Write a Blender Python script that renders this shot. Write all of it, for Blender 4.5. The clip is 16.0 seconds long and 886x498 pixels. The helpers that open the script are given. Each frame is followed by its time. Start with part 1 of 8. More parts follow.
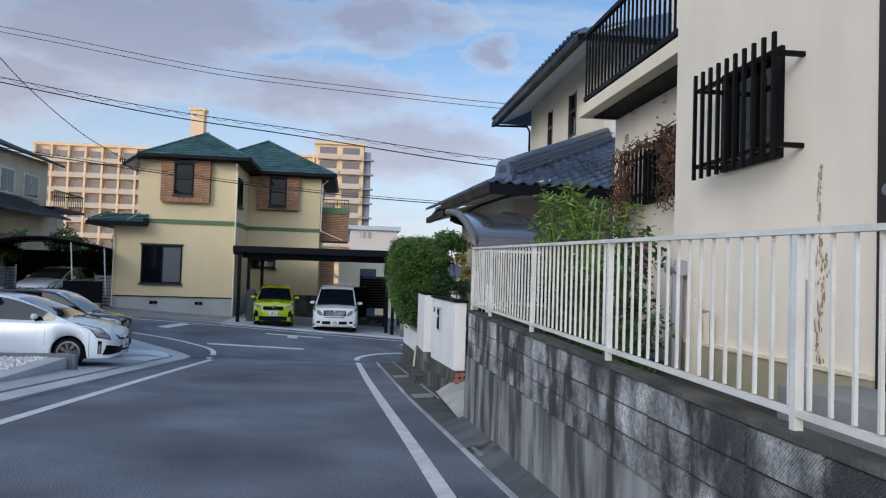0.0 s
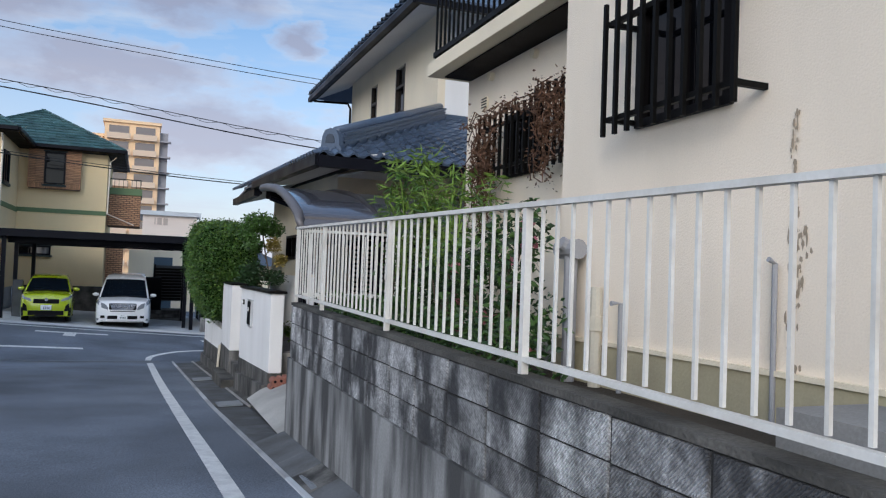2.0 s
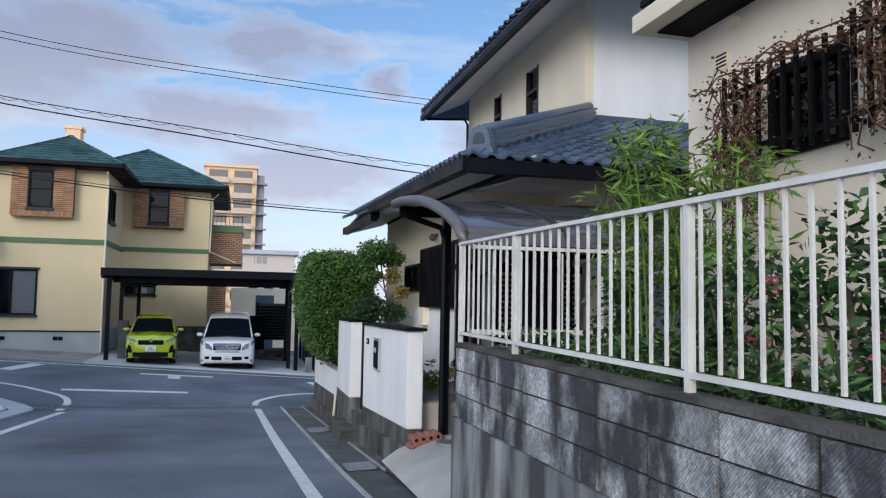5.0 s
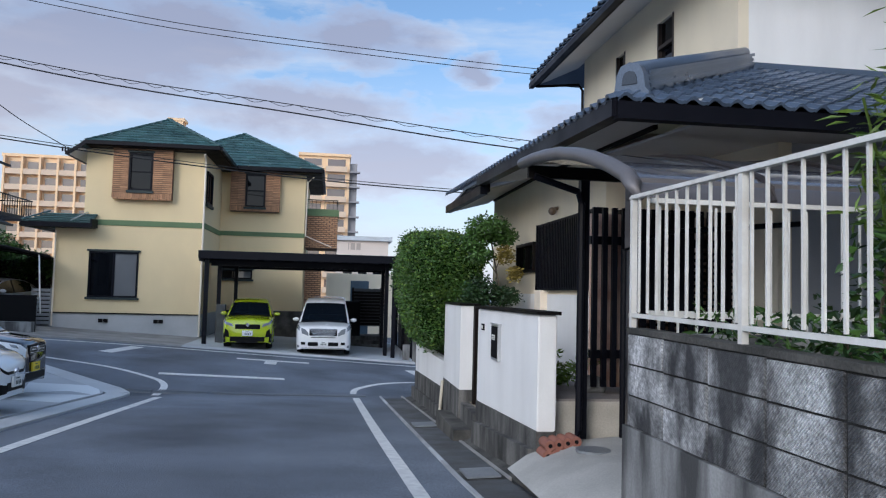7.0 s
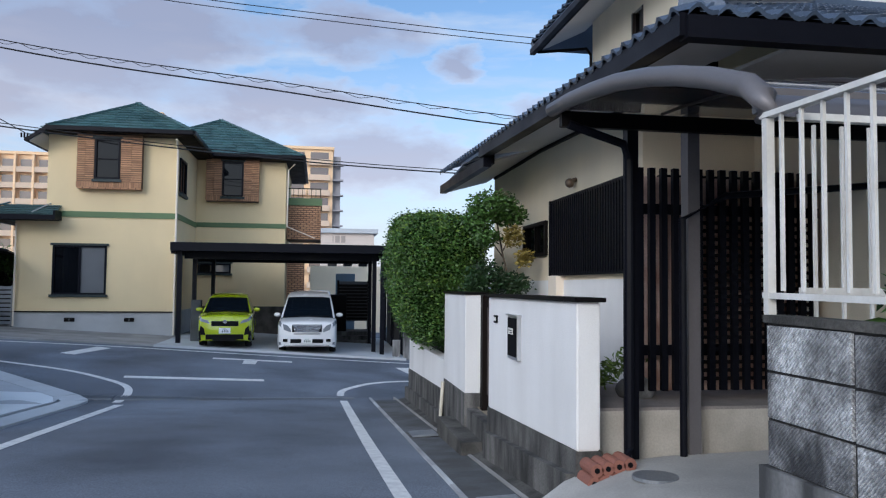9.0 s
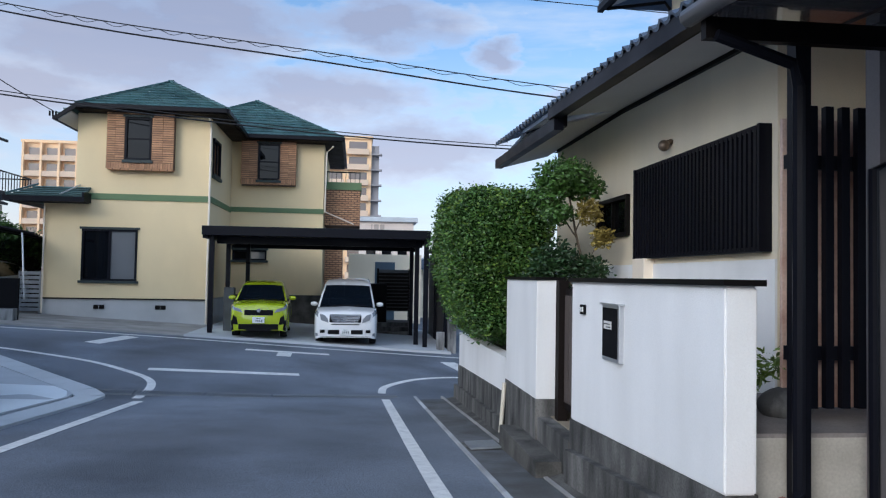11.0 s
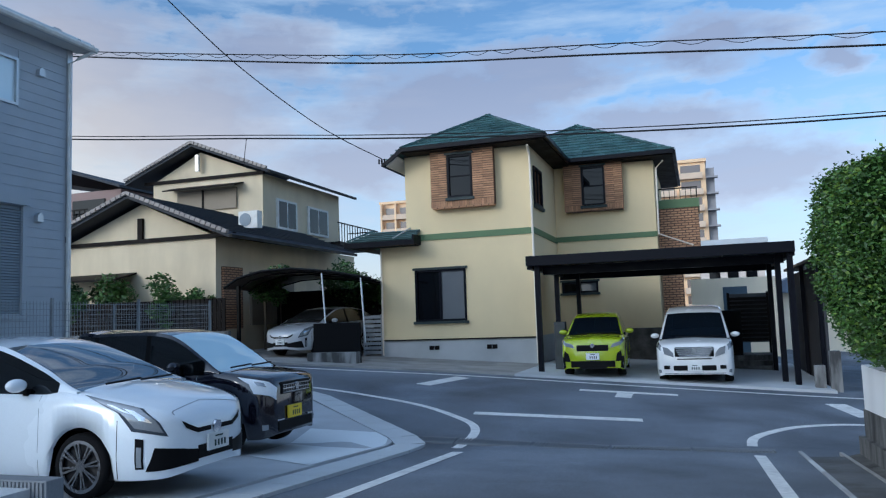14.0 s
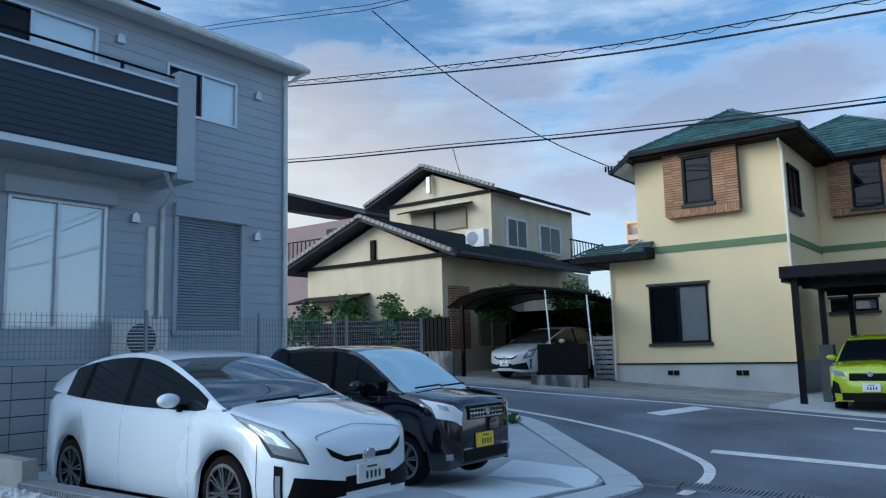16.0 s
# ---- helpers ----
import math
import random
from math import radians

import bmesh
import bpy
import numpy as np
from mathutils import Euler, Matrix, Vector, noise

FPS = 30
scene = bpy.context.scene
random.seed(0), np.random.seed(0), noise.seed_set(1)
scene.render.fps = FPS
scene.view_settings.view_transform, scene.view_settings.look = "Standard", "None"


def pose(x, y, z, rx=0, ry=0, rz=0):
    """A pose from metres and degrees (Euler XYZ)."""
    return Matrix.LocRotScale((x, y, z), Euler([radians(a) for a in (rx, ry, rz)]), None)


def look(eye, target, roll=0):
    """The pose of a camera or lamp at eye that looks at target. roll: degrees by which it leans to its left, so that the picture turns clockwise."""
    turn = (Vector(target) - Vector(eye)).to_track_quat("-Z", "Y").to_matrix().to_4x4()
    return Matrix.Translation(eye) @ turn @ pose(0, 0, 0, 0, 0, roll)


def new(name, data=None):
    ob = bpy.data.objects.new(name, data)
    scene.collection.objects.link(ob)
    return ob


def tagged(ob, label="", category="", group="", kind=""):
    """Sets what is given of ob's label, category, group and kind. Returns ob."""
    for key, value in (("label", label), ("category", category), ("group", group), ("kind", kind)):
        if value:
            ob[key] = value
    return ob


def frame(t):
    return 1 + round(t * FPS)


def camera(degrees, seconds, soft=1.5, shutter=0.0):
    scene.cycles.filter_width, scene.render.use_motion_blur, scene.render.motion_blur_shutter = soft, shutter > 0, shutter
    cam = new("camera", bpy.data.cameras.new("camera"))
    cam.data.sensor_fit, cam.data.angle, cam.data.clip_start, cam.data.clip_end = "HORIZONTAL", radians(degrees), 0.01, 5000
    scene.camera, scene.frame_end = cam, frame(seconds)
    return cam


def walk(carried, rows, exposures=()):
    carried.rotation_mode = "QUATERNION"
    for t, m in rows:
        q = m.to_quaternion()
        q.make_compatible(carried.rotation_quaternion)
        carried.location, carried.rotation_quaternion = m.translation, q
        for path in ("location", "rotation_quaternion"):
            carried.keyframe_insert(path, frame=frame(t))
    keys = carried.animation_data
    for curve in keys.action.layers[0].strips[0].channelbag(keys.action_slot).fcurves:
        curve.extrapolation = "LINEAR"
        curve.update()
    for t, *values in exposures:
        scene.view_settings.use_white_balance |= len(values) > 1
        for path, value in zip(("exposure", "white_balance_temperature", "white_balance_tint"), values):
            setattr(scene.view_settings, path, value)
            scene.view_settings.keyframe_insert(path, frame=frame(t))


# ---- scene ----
cam = camera(60.3, 16.0, soft=1.2)
PATH = [
    (0, (0.841, 2.518, 1.542), (1.085, 4.502, 1.61), 1.8),
    (0.5, (0.855, 2.974, 1.523), (1.291, 4.923, 1.626), 2.4),
    (1, (0.842, 3.327, 1.488), (1.482, 5.217, 1.616), 3.0),
    (1.5, (0.846, 3.766, 1.51), (1.634, 5.6, 1.622), 2.3),
    (2, (0.885, 4.115, 1.473), (1.619, 5.974, 1.536), 2.1),
    (2.5, (0.858, 4.465, 1.458), (1.539, 6.345, 1.511), 2.2),
    (3, (0.903, 4.875, 1.432), (1.568, 6.759, 1.513), 2.1),
    (3.5, (0.921, 5.259, 1.425), (1.579, 7.145, 1.526), 1.9),
    (4, (0.884, 5.671, 1.431), (1.547, 7.554, 1.563), 1.6),
    (4.5, (0.841, 6.029, 1.418), (1.422, 7.937, 1.559), 1.3),
    (5, (0.712, 6.371, 1.395), (1.223, 8.299, 1.543), 1.0),
    (5.2, (0.675, 6.53, 1.404), (1.153, 8.466, 1.552), 1.0),
    (7.3, (0.622, 8.088, 1.27), (0.894, 10.066, 1.379), 1.3),
    (7.5, (0.618, 8.249, 1.264), (0.894, 10.227, 1.371), 1.0),
    (8, (0.602, 8.67, 1.262), (0.927, 10.64, 1.379), 0.7),
    (8.5, (0.671, 9.107, 1.237), (1.001, 11.077, 1.343), 0.5),
    (11, (0.632, 11.197, 1.11), (0.858, 13.183, 1.184), 1.0),
    (11.5, (0.595, 11.602, 1.094), (0.777, 13.593, 1.142), 0.9),
    (12, (0.587, 11.93, 1.026), (0.667, 13.928, 1.059), 0.8),
    (12.5, (0.581, 12.33, 0.981), (0.567, 14.33, 1.0), 0.1),
    (13, (0.547, 12.727, 0.987), (0.425, 14.72, 1.113), -0.4),
    (13.5, (0.579, 13.144, 0.96), (0.208, 15.101, 1.145), -0.8),
    (14, (0.546, 13.554, 0.926), (-0.08, 15.445, 1.105), -2.0),
    (14.5, (0.59, 13.938, 0.9), (-0.229, 15.752, 1.091), -2.1),
    (15, (0.554, 14.338, 0.863), (-0.424, 16.071, 1.064), -1.9),
    (15.5, (0.51, 14.729, 0.854), (-0.585, 16.387, 1.084), -1.7),
    (16, (0.494, 15.13, 0.825), (-0.695, 16.718, 1.084), -1.4),
]
EXPOSURE = [(0, -0.06, 6050, 8), (2, 0.0, 6100, 9), (3.5, 0.10, 6100, 9), (5, 0.10, 6050, 9), (8.5, 0.10, 5950, 9), (11, 0.17, 5850, 8), (12.5, 0.24, 5800, 7), (13.1, 0.24, 5700, 6), (13.5, 0.12, 5600, 4), (14, 0.05, 5450, 3), (16, 0.16, 5400, 0)]
walk(cam, [(t, look(e, g, r)) for t, e, g, r in PATH], EXPOSURE)

# ---- world and light ----
world = bpy.data.worlds.new("evening_sky")
scene.world = world
world.use_nodes = True
wn, wl = world.node_tree.nodes, world.node_tree.links
wn.clear()
w_out = wn.new("ShaderNodeOutputWorld")
w_bg = wn.new("ShaderNodeBackground")
w_bg.inputs["Strength"].default_value = 1.0
sky = wn.new("ShaderNodeTexSky")
sky.sky_type = "NISHITA"
sky.sun_disc = False
SUN_EL, SUN_AZ = 20.0, 214.0
sky.sun_elevation = radians(SUN_EL)
sky.sun_rotation = radians(SUN_AZ)
sky.air_density, sky.dust_density, sky.ozone_density = 1.0, 0.6, 2.5
SKY_STRENGTH = 0.155
tc = wn.new("ShaderNodeTexCoord")
sep = wn.new("ShaderNodeSeparateXYZ")
wl.new(tc.outputs["Generated"], sep.inputs[0])


def wmath(op, a, b=None, clamp=False):
    n = wn.new("ShaderNodeMath")
    n.operation, n.use_clamp = op, clamp
    for i, v in enumerate((a, b)):
        if v is None:
            continue
        if isinstance(v, (int, float)):
            n.inputs[i].default_value = v
        else:
            wl.new(v, n.inputs[i])
    return n.outputs[0]


den = wmath("ADD", wmath("MAXIMUM", sep.outputs[2], 0.0), 0.16)
comb = wn.new("ShaderNodeCombineXYZ")
wl.new(wmath("DIVIDE", sep.outputs[0], den), comb.inputs[0])
wl.new(wmath("DIVIDE", sep.outputs[1], den), comb.inputs[1])


def wnoise(scale, detail, offset):
    mp = wn.new("ShaderNodeMapping")
    mp.inputs["Location"].default_value = offset
    mp.inputs["Scale"].default_value = (scale * 0.9, scale * 1.05, 1)
    wl.new(comb.outputs[0], mp.inputs[0])
    n = wn.new("ShaderNodeTexNoise")
    n.inputs["Scale"].default_value = 1.0
    n.inputs["Detail"].default_value = detail
    n.inputs["Roughness"].default_value = 0.56
    wl.new(mp.outputs[0], n.inputs["Vector"])
    return n.outputs["Fac"]


def wramp(fac, stops):
    r = wn.new("ShaderNodeValToRGB")
    while len(r.color_ramp.elements) < len(stops):
        r.color_ramp.elements.new(0.5)
    for e, (p, c) in zip(r.color_ramp.elements, stops):
        e.position, e.color = p, (*c, 1)
    wl.new(fac, r.inputs[0])
    return r.outputs[0]


def wmix(fac, a, b):
    n = wn.new("ShaderNodeMix")
    n.data_type = "RGBA"
    wl.new(fac, n.inputs[0])
    wl.new(a, n.inputs[6])
    wl.new(b, n.inputs[7])
    return n.outputs[2]


def wvec(op, a, b):
    n = wn.new("ShaderNodeVectorMath")
    n.operation = op
    for i, v in enumerate((a, b)):
        if isinstance(v, tuple):
            n.inputs[i].default_value = v
        else:
            wl.new(v, n.inputs[i])
    return n.outputs[0]


# heading and height over the horizon, in degrees, frayed by noise
azim = wmath("MULTIPLY", wmath("ARCTAN2", sep.outputs[0], sep.outputs[1]), 57.296)
elev = wmath("MULTIPLY", wmath("ARCSINE", sep.outputs[2]), 57.296)
sky_at = wn.new("ShaderNodeCombineXYZ")
wl.new(azim, sky_at.inputs[0])
wl.new(elev, sky_at.inputs[1])


def sky_noise(sx, sy, detail, offset, rough=0.58):
    mp = wn.new("ShaderNodeMapping")
    mp.inputs["Location"].default_value = offset
    mp.inputs["Scale"].default_value = (sx, sy, 1)
    wl.new(sky_at.outputs[0], mp.inputs[0])
    n = wn.new("ShaderNodeTexNoise")
    n.inputs["Scale"].default_value = 1.0
    n.inputs["Detail"].default_value = detail
    n.inputs["Roughness"].default_value = rough
    wl.new(mp.outputs[0], n.inputs["Vector"])
    return n


fray = sky_noise(0.16, 0.30, 6, (3.1, 7.7, 0))
frayed = wvec("ADD", sky_at.outputs[0], wvec("MULTIPLY", wvec("SUBTRACT", fray.outputs["Color"], (0.5, 0.5, 0.5)), (7.0, 4.0, 0.0)))


def cloud_bank(az, el, rx, ry):
    mp = wn.new("ShaderNodeMapping")
    mp.vector_type = "TEXTURE"
    mp.inputs["Location"].default_value = (az, el, 0)
    mp.inputs["Scale"].default_value = (rx, ry, 1)
    wl.new(frayed, mp.inputs[0])
    g = wn.new("ShaderNodeTexGradient")
    g.gradient_type = "SPHERICAL"
    wl.new(mp.outputs[0], g.inputs[0])
    return g.outputs["Fac"]


# cloud banks: heading, height, half width, half height
BANKS = [(1.5, 18.5, 9, 2.6), (-17, 15.5, 14, 5), (-3, 13.0, 11, 2.8), (5, 9.5, 11, 3.2), (10.5, 16.5, 3, 1.6), (-44, 18.5, 9, 5), (-38, 14.5, 13, 5),
         (-31, 19.5, 8, 3), (-11, 17.5, 9, 3.4), (-24, 12.0, 10, 3), (20, 12.5, 8, 2.5), (-58, 13.0, 10, 4), (-5, 25, 12, 2.5), (30, 20, 12, 4)]
banks = None
for bank in BANKS:
    f = cloud_bank(*bank)
    banks = f if banks is None else wmath("MAXIMUM", banks, f)
far_cover = wmath("SUBTRACT", wnoise(1.35, 8, (4.3, 1.9, 0)), 0.52)
fine = wmath("SUBTRACT", sky_noise(0.30, 0.62, 7, (9.1, 2.3, 0)).outputs["Fac"], 0.5)
dens = wmath("ADD", wmath("MAXIMUM", banks, far_cover), wmath("MULTIPLY", fine, 0.8))
cover = wramp(dens, [(0.08, (0, 0, 0)), (0.32, (0.55, 0.55, 0.55)), (0.65, (1, 1, 1))])
# cloud tone: pale warm edges, grey-lilac bodies
tone = wramp(dens, [(0.12, (0.86, 0.79, 0.77)), (0.30, (0.56, 0.52, 0.57)), (0.60, (0.38, 0.375, 0.465))])
wispc = wramp(sky_noise(0.06, 0.34, 6, (0.3, 5.2, 0)).outputs["Fac"], [(0.48, (0, 0, 0)), (0.70, (0.7, 0.7, 0.7))])
hs = wn.new("ShaderNodeVectorMath")
hs.operation = "SCALE"
hs.inputs["Scale"].default_value = SKY_STRENGTH
wl.new(sky.outputs[0], hs.inputs[0])
white = wn.new("ShaderNodeRGB")
white.outputs[0].default_value = (0.62, 0.68, 0.78, 1)
col1 = wmix(wispc, hs.outputs[0], white.outputs[0])
col2 = wmix(wmath("MULTIPLY", cover, 0.80), col1, tone)
# pale haze near the horizon, creamy towards the west
haze = wramp(wmath("MAXIMUM", sep.outputs[2], 0.0), [(0.0, (0.80, 0.80, 0.80)), (0.12, (0.45, 0.45, 0.45)), (0.30, (0, 0, 0))])
west = wramp(wmath("MULTIPLY", wmath("ADD", azim, 75), 0.0111), [(0.0, (0.95, 0.76, 0.60)), (0.32, (0.86, 0.71, 0.62)), (0.75, (0.72, 0.68, 0.76)), (1.0, (0.72, 0.70, 0.80))])
cream = wn.new("ShaderNodeRGB")
cream.outputs[0].default_value = (1.05, 0.82, 0.60, 1)
col3 = wmix(wmath("MULTIPLY", cloud_bank(-52, 11, 24, 13), 0.6, True), wmix(haze, col2, west), cream.outputs[0])
# brighter sky towards the hidden sun
sdir = wn.new("ShaderNodeVectorMath")
sdir.operation = "DOT_PRODUCT"
sdir.inputs[1].default_value = (math.sin(radians(SUN_AZ)) * 0.9, math.cos(radians(SUN_AZ)) * 0.9, 0.43)
wl.new(tc.outputs["Generated"], sdir.inputs[0])
glow = wmath("POWER", wmath("MAXIMUM", sdir.outputs["Value"], 0.0), 2.0)
gl = wn.new("ShaderNodeVectorMath")
gl.operation = "SCALE"
gl.inputs[0].default_value = (0.85, 0.90, 1.0)
wl.new(glow, gl.inputs["Scale"])
gadd = wn.new("ShaderNodeVectorMath")
gadd.operation = "ADD"
wl.new(col3, gadd.inputs[0])
wl.new(gl.outputs[0], gadd.inputs[1])
wl.new(gadd.outputs[0], w_bg.inputs[0])
wl.new(w_bg.outputs[0], w_out.inputs[0])

sun = new("sun", bpy.data.lights.new("sun", "SUN"))
sun.data.energy = 1.15
sun.data.angle = radians(25)
sun.data.color = (1.0, 0.88, 0.75)
sa, se = radians(SUN_AZ), radians(SUN_EL)
sun_dir = Vector((math.sin(sa) * math.cos(se), math.cos(sa) * math.cos(se), math.sin(se)))
sun.matrix_world = look(sun_dir * 60, (0, 0, 0))


# ---- materials ----
def mat(name, col, rough=0.7, var=0.12, scale=6.0, bump=0.15, metal=0.0, grain=60.0, spec=0.4, stain=None, stain_amt=0.0,
        stain_scale=1.2, streak=False, coat=0.0, island=0.0, lo=0.42, hi=0.68, ridges=0.0):
    m = bpy.data.materials.new(name)
    m.use_nodes = True
    nt = m.node_tree
    n, l = nt.nodes, nt.links
    p = n["Principled BSDF"]
    p.inputs["Roughness"].default_value = rough
    p.inputs["Metallic"].default_value = metal
    p.inputs["Specular IOR Level"].default_value = spec
    p.inputs["Coat Weight"].default_value = coat
    p.inputs["Coat Roughness"].default_value = 0.06
    geo = n.new("ShaderNodeNewGeometry")
    vec = geo.outputs["Position"]

    def noise_tex(sc, det=4, stretch=(1, 1, 1)):
        mp = n.new("ShaderNodeMapping")
        mp.inputs["Scale"].default_value = stretch
        l.new(vec, mp.inputs[0])
        t = n.new("ShaderNodeTexNoise")
        t.inputs["Scale"].default_value = sc
        t.inputs["Detail"].default_value = det
        l.new(mp.outputs[0], t.inputs["Vector"])
        return t.outputs["Fac"]

    def ramp(f, a, b):
        r = n.new("ShaderNodeMapRange")
        r.inputs[1].default_value, r.inputs[2].default_value = 0.3, 0.7
        r.inputs[3].default_value, r.inputs[4].default_value = a, b
        l.new(f, r.inputs[0])
        return r.outputs[0]

    big_n, small_n = noise_tex(scale * 0.35, 4), noise_tex(grain, 3)
    wave = None
    if ridges:
        wv = n.new("ShaderNodeTexWave")
        wv.bands_direction = "DIAGONAL"
        wv.inputs["Scale"].default_value = ridges
        wv.inputs["Distortion"].default_value = 3.0
        wv.inputs["Detail Scale"].default_value = 4.0
        l.new(vec, wv.inputs["Vector"])
        wave = wv.outputs["Fac"]
    mul = n.new("ShaderNodeMath")
    mul.operation = "MULTIPLY"
    l.new(ramp(big_n, 1 - var, 1 + var), mul.inputs[0])
    l.new(ramp(small_n, 1 - var * 0.7, 1 + var * 0.7), mul.inputs[1])
    val = mul.outputs[0]
    # ridge wave also darkens the colour in its grooves
    if ridges:
        gv = n.new("ShaderNodeMath")
        gv.operation = "MULTIPLY"
        l.new(val, gv.inputs[0])
        l.new(ramp(wave, 0.82, 1.12), gv.inputs[1])
        val = gv.outputs[0]
    if island:
        oi = n.new("ShaderNodeObjectInfo")
        ad = n.new("ShaderNodeMath")
        ad.operation = "ADD"
        l.new(oi.outputs["Random"], ad.inputs[0])
        l.new(geo.outputs["Random Per Island"], ad.inputs[1])
        fr = n.new("ShaderNodeMath")
        fr.operation = "FRACT"
        l.new(ad.outputs[0], fr.inputs[0])
        rr = n.new("ShaderNodeMapRange")
        rr.inputs[3].default_value, rr.inputs[4].default_value = 1 - island, 1 + island
        l.new(fr.outputs[0], rr.inputs[0])
        m2 = n.new("ShaderNodeMath")
        m2.operation = "MULTIPLY"
        l.new(val, m2.inputs[0])
        l.new(rr.outputs[0], m2.inputs[1])
        val = m2.outputs[0]
    sc = n.new("ShaderNodeVectorMath")
    sc.operation = "SCALE"
    sc.inputs[0].default_value = col
    l.new(val, sc.inputs["Scale"])
    colour = sc.outputs[0]
    if stain:
        st = noise_tex(stain_scale, 6, (1.5, 1.5, 0.45 if streak is True else streak) if streak else (1, 1, 1))
        f = n.new("ShaderNodeMapRange")
        f.inputs[1].default_value, f.inputs[2].default_value = lo, hi
        f.inputs[3].default_value, f.inputs[4].default_value = 0.0, stain_amt
        l.new(st, f.inputs[0])
        mx = n.new("ShaderNodeMix")
        mx.data_type = "RGBA"
        l.new(f.outputs[0], mx.inputs[0])
        l.new(colour, mx.inputs[6])
        mx.inputs[7].default_value = (*stain, 1)
        colour = mx.outputs[2]
    l.new(colour, p.inputs["Base Color"])
    l.new(ramp(big_n, max(rough - 0.08, 0.02), min(rough + 0.08, 1)), p.inputs["Roughness"])
    if bump:
        b = n.new("ShaderNodeBump")
        b.inputs["Strength"].default_value = bump
        b.inputs["Distance"].default_value = 0.01
        height = small_n
        if ridges:
            hm = n.new("ShaderNodeMath")
            hm.operation = "MULTIPLY_ADD"
            l.new(wave, hm.inputs[0])
            hm.inputs[1].default_value = 0.9
            l.new(small_n, hm.inputs[2])
            height = hm.outputs[0]
        l.new(height, b.inputs["Height"])
        l.new(b.outputs[0], p.inputs["Normal"])
    return m


def glass_mat(name, tint, rough=0.03, coat=1.0):
    m = bpy.data.materials.new(name)
    m.use_nodes = True
    p = m.node_tree.nodes["Principled BSDF"]
    p.inputs["Base Color"].default_value = (*tint, 1)
    p.inputs["Roughness"].default_value = rough
    p.inputs["Specular IOR Level"].default_value = 0.5
    p.inputs["Coat Weight"].default_value = coat
    p.inputs["Coat Roughness"].default_value = 0.01
    return m


def brick_mat(name, c1, c2, mortar, bw, bh, axis="xz", gap=0.008):
    m = bpy.data.materials.new(name)
    m.use_nodes = True
    n, l = m.node_tree.nodes, m.node_tree.links
    p = n["Principled BSDF"]
    geo = n.new("ShaderNodeNewGeometry")
    sp = n.new("ShaderNodeSeparateXYZ")
    l.new(geo.outputs["Position"], sp.inputs[0])
    ad = n.new("ShaderNodeMath")
    ad.operation = "ADD"
    l.new(sp.outputs[0], ad.inputs[0])
    l.new(sp.outputs[1], ad.inputs[1])
    cb = n.new("ShaderNodeCombineXYZ")
    l.new(ad.outputs[0], cb.inputs[0])
    l.new(sp.outputs[2], cb.inputs[1])
    t = n.new("ShaderNodeTexBrick")
    t.inputs["Color1"].default_value = (*c1, 1)
    t.inputs["Color2"].default_value = (*c2, 1)
    t.inputs["Mortar"].default_value = (*mortar, 1)
    t.inputs["Scale"].default_value = 1.0
    t.inputs["Brick Width"].default_value = bw
    t.inputs["Row Height"].default_value = bh
    t.inputs["Mortar Size"].default_value = gap
    l.new(cb.outputs[0], t.inputs["Vector"])
    nz = n.new("ShaderNodeTexNoise")
    nz.inputs["Scale"].default_value = 25
    l.new(geo.outputs["Position"], nz.inputs["Vector"])
    mr = n.new("ShaderNodeMapRange")
    mr.inputs[3].default_value, mr.inputs[4].default_value = 0.7, 1.3
    l.new(nz.outputs["Fac"], mr.inputs[0])
    sc = n.new("ShaderNodeVectorMath")
    sc.operation = "SCALE"
    l.new(t.outputs["Color"], sc.inputs[0])
    l.new(mr.outputs[0], sc.inputs["Scale"])
    l.new(sc.outputs[0], p.inputs["Base Color"])
    p.inputs["Roughness"].default_value = 0.85
    b = n.new("ShaderNodeBump")
    b.invert = True
    b.inputs["Strength"].default_value = 0.6
    b.inputs["Distance"].default_value = 0.01
    l.new(t.outputs["Fac"], b.inputs["Height"])
    l.new(b.outputs[0], p.inputs["Normal"])
    return m


# blue of the reflected sky is mixed into the asphalt grey
ASPHALT = mat("asphalt", (0.142, 0.161, 0.192), 0.80, 0.46, 1.6, 1.0, grain=62, stain=(0.168, 0.187, 0.218), stain_amt=0.45, stain_scale=0.45)
PAINT = mat("road_paint", (0.78, 0.78, 0.76), 0.7, 0.08, 5, 0.3, stain=(0.35, 0.35, 0.36), stain_amt=0.35, stain_scale=9)
CONC = mat("concrete", (0.36, 0.35, 0.33), 0.85, 0.12, 3, 0.3, stain=(0.16, 0.155, 0.15), stain_amt=0.55, stain_scale=1.3)
# slight blue cast carries the cool skylight on pale concrete
CONC_LIGHT = mat("sky_tinted_concrete", (0.55, 0.58, 0.60), 0.85, 0.07, 2, 0.2, stain=(0.38, 0.38, 0.38), stain_amt=0.5, stain_scale=0.6)
CONC_DARK = mat("weathered_concrete", (0.155, 0.15, 0.14), 0.92, 0.3, 6, 0.7, stain=(0.022, 0.022, 0.021), stain_amt=0.9, stain_scale=3.2, streak=0.3, lo=0.36, hi=0.66)
CONC_STAIN = mat("stained_concrete", (0.30, 0.30, 0.295), 0.88, 0.16, 5, 0.35, stain=(0.045, 0.045, 0.045), stain_amt=0.92, stain_scale=2.6, streak=0.35, lo=0.38, hi=0.60)
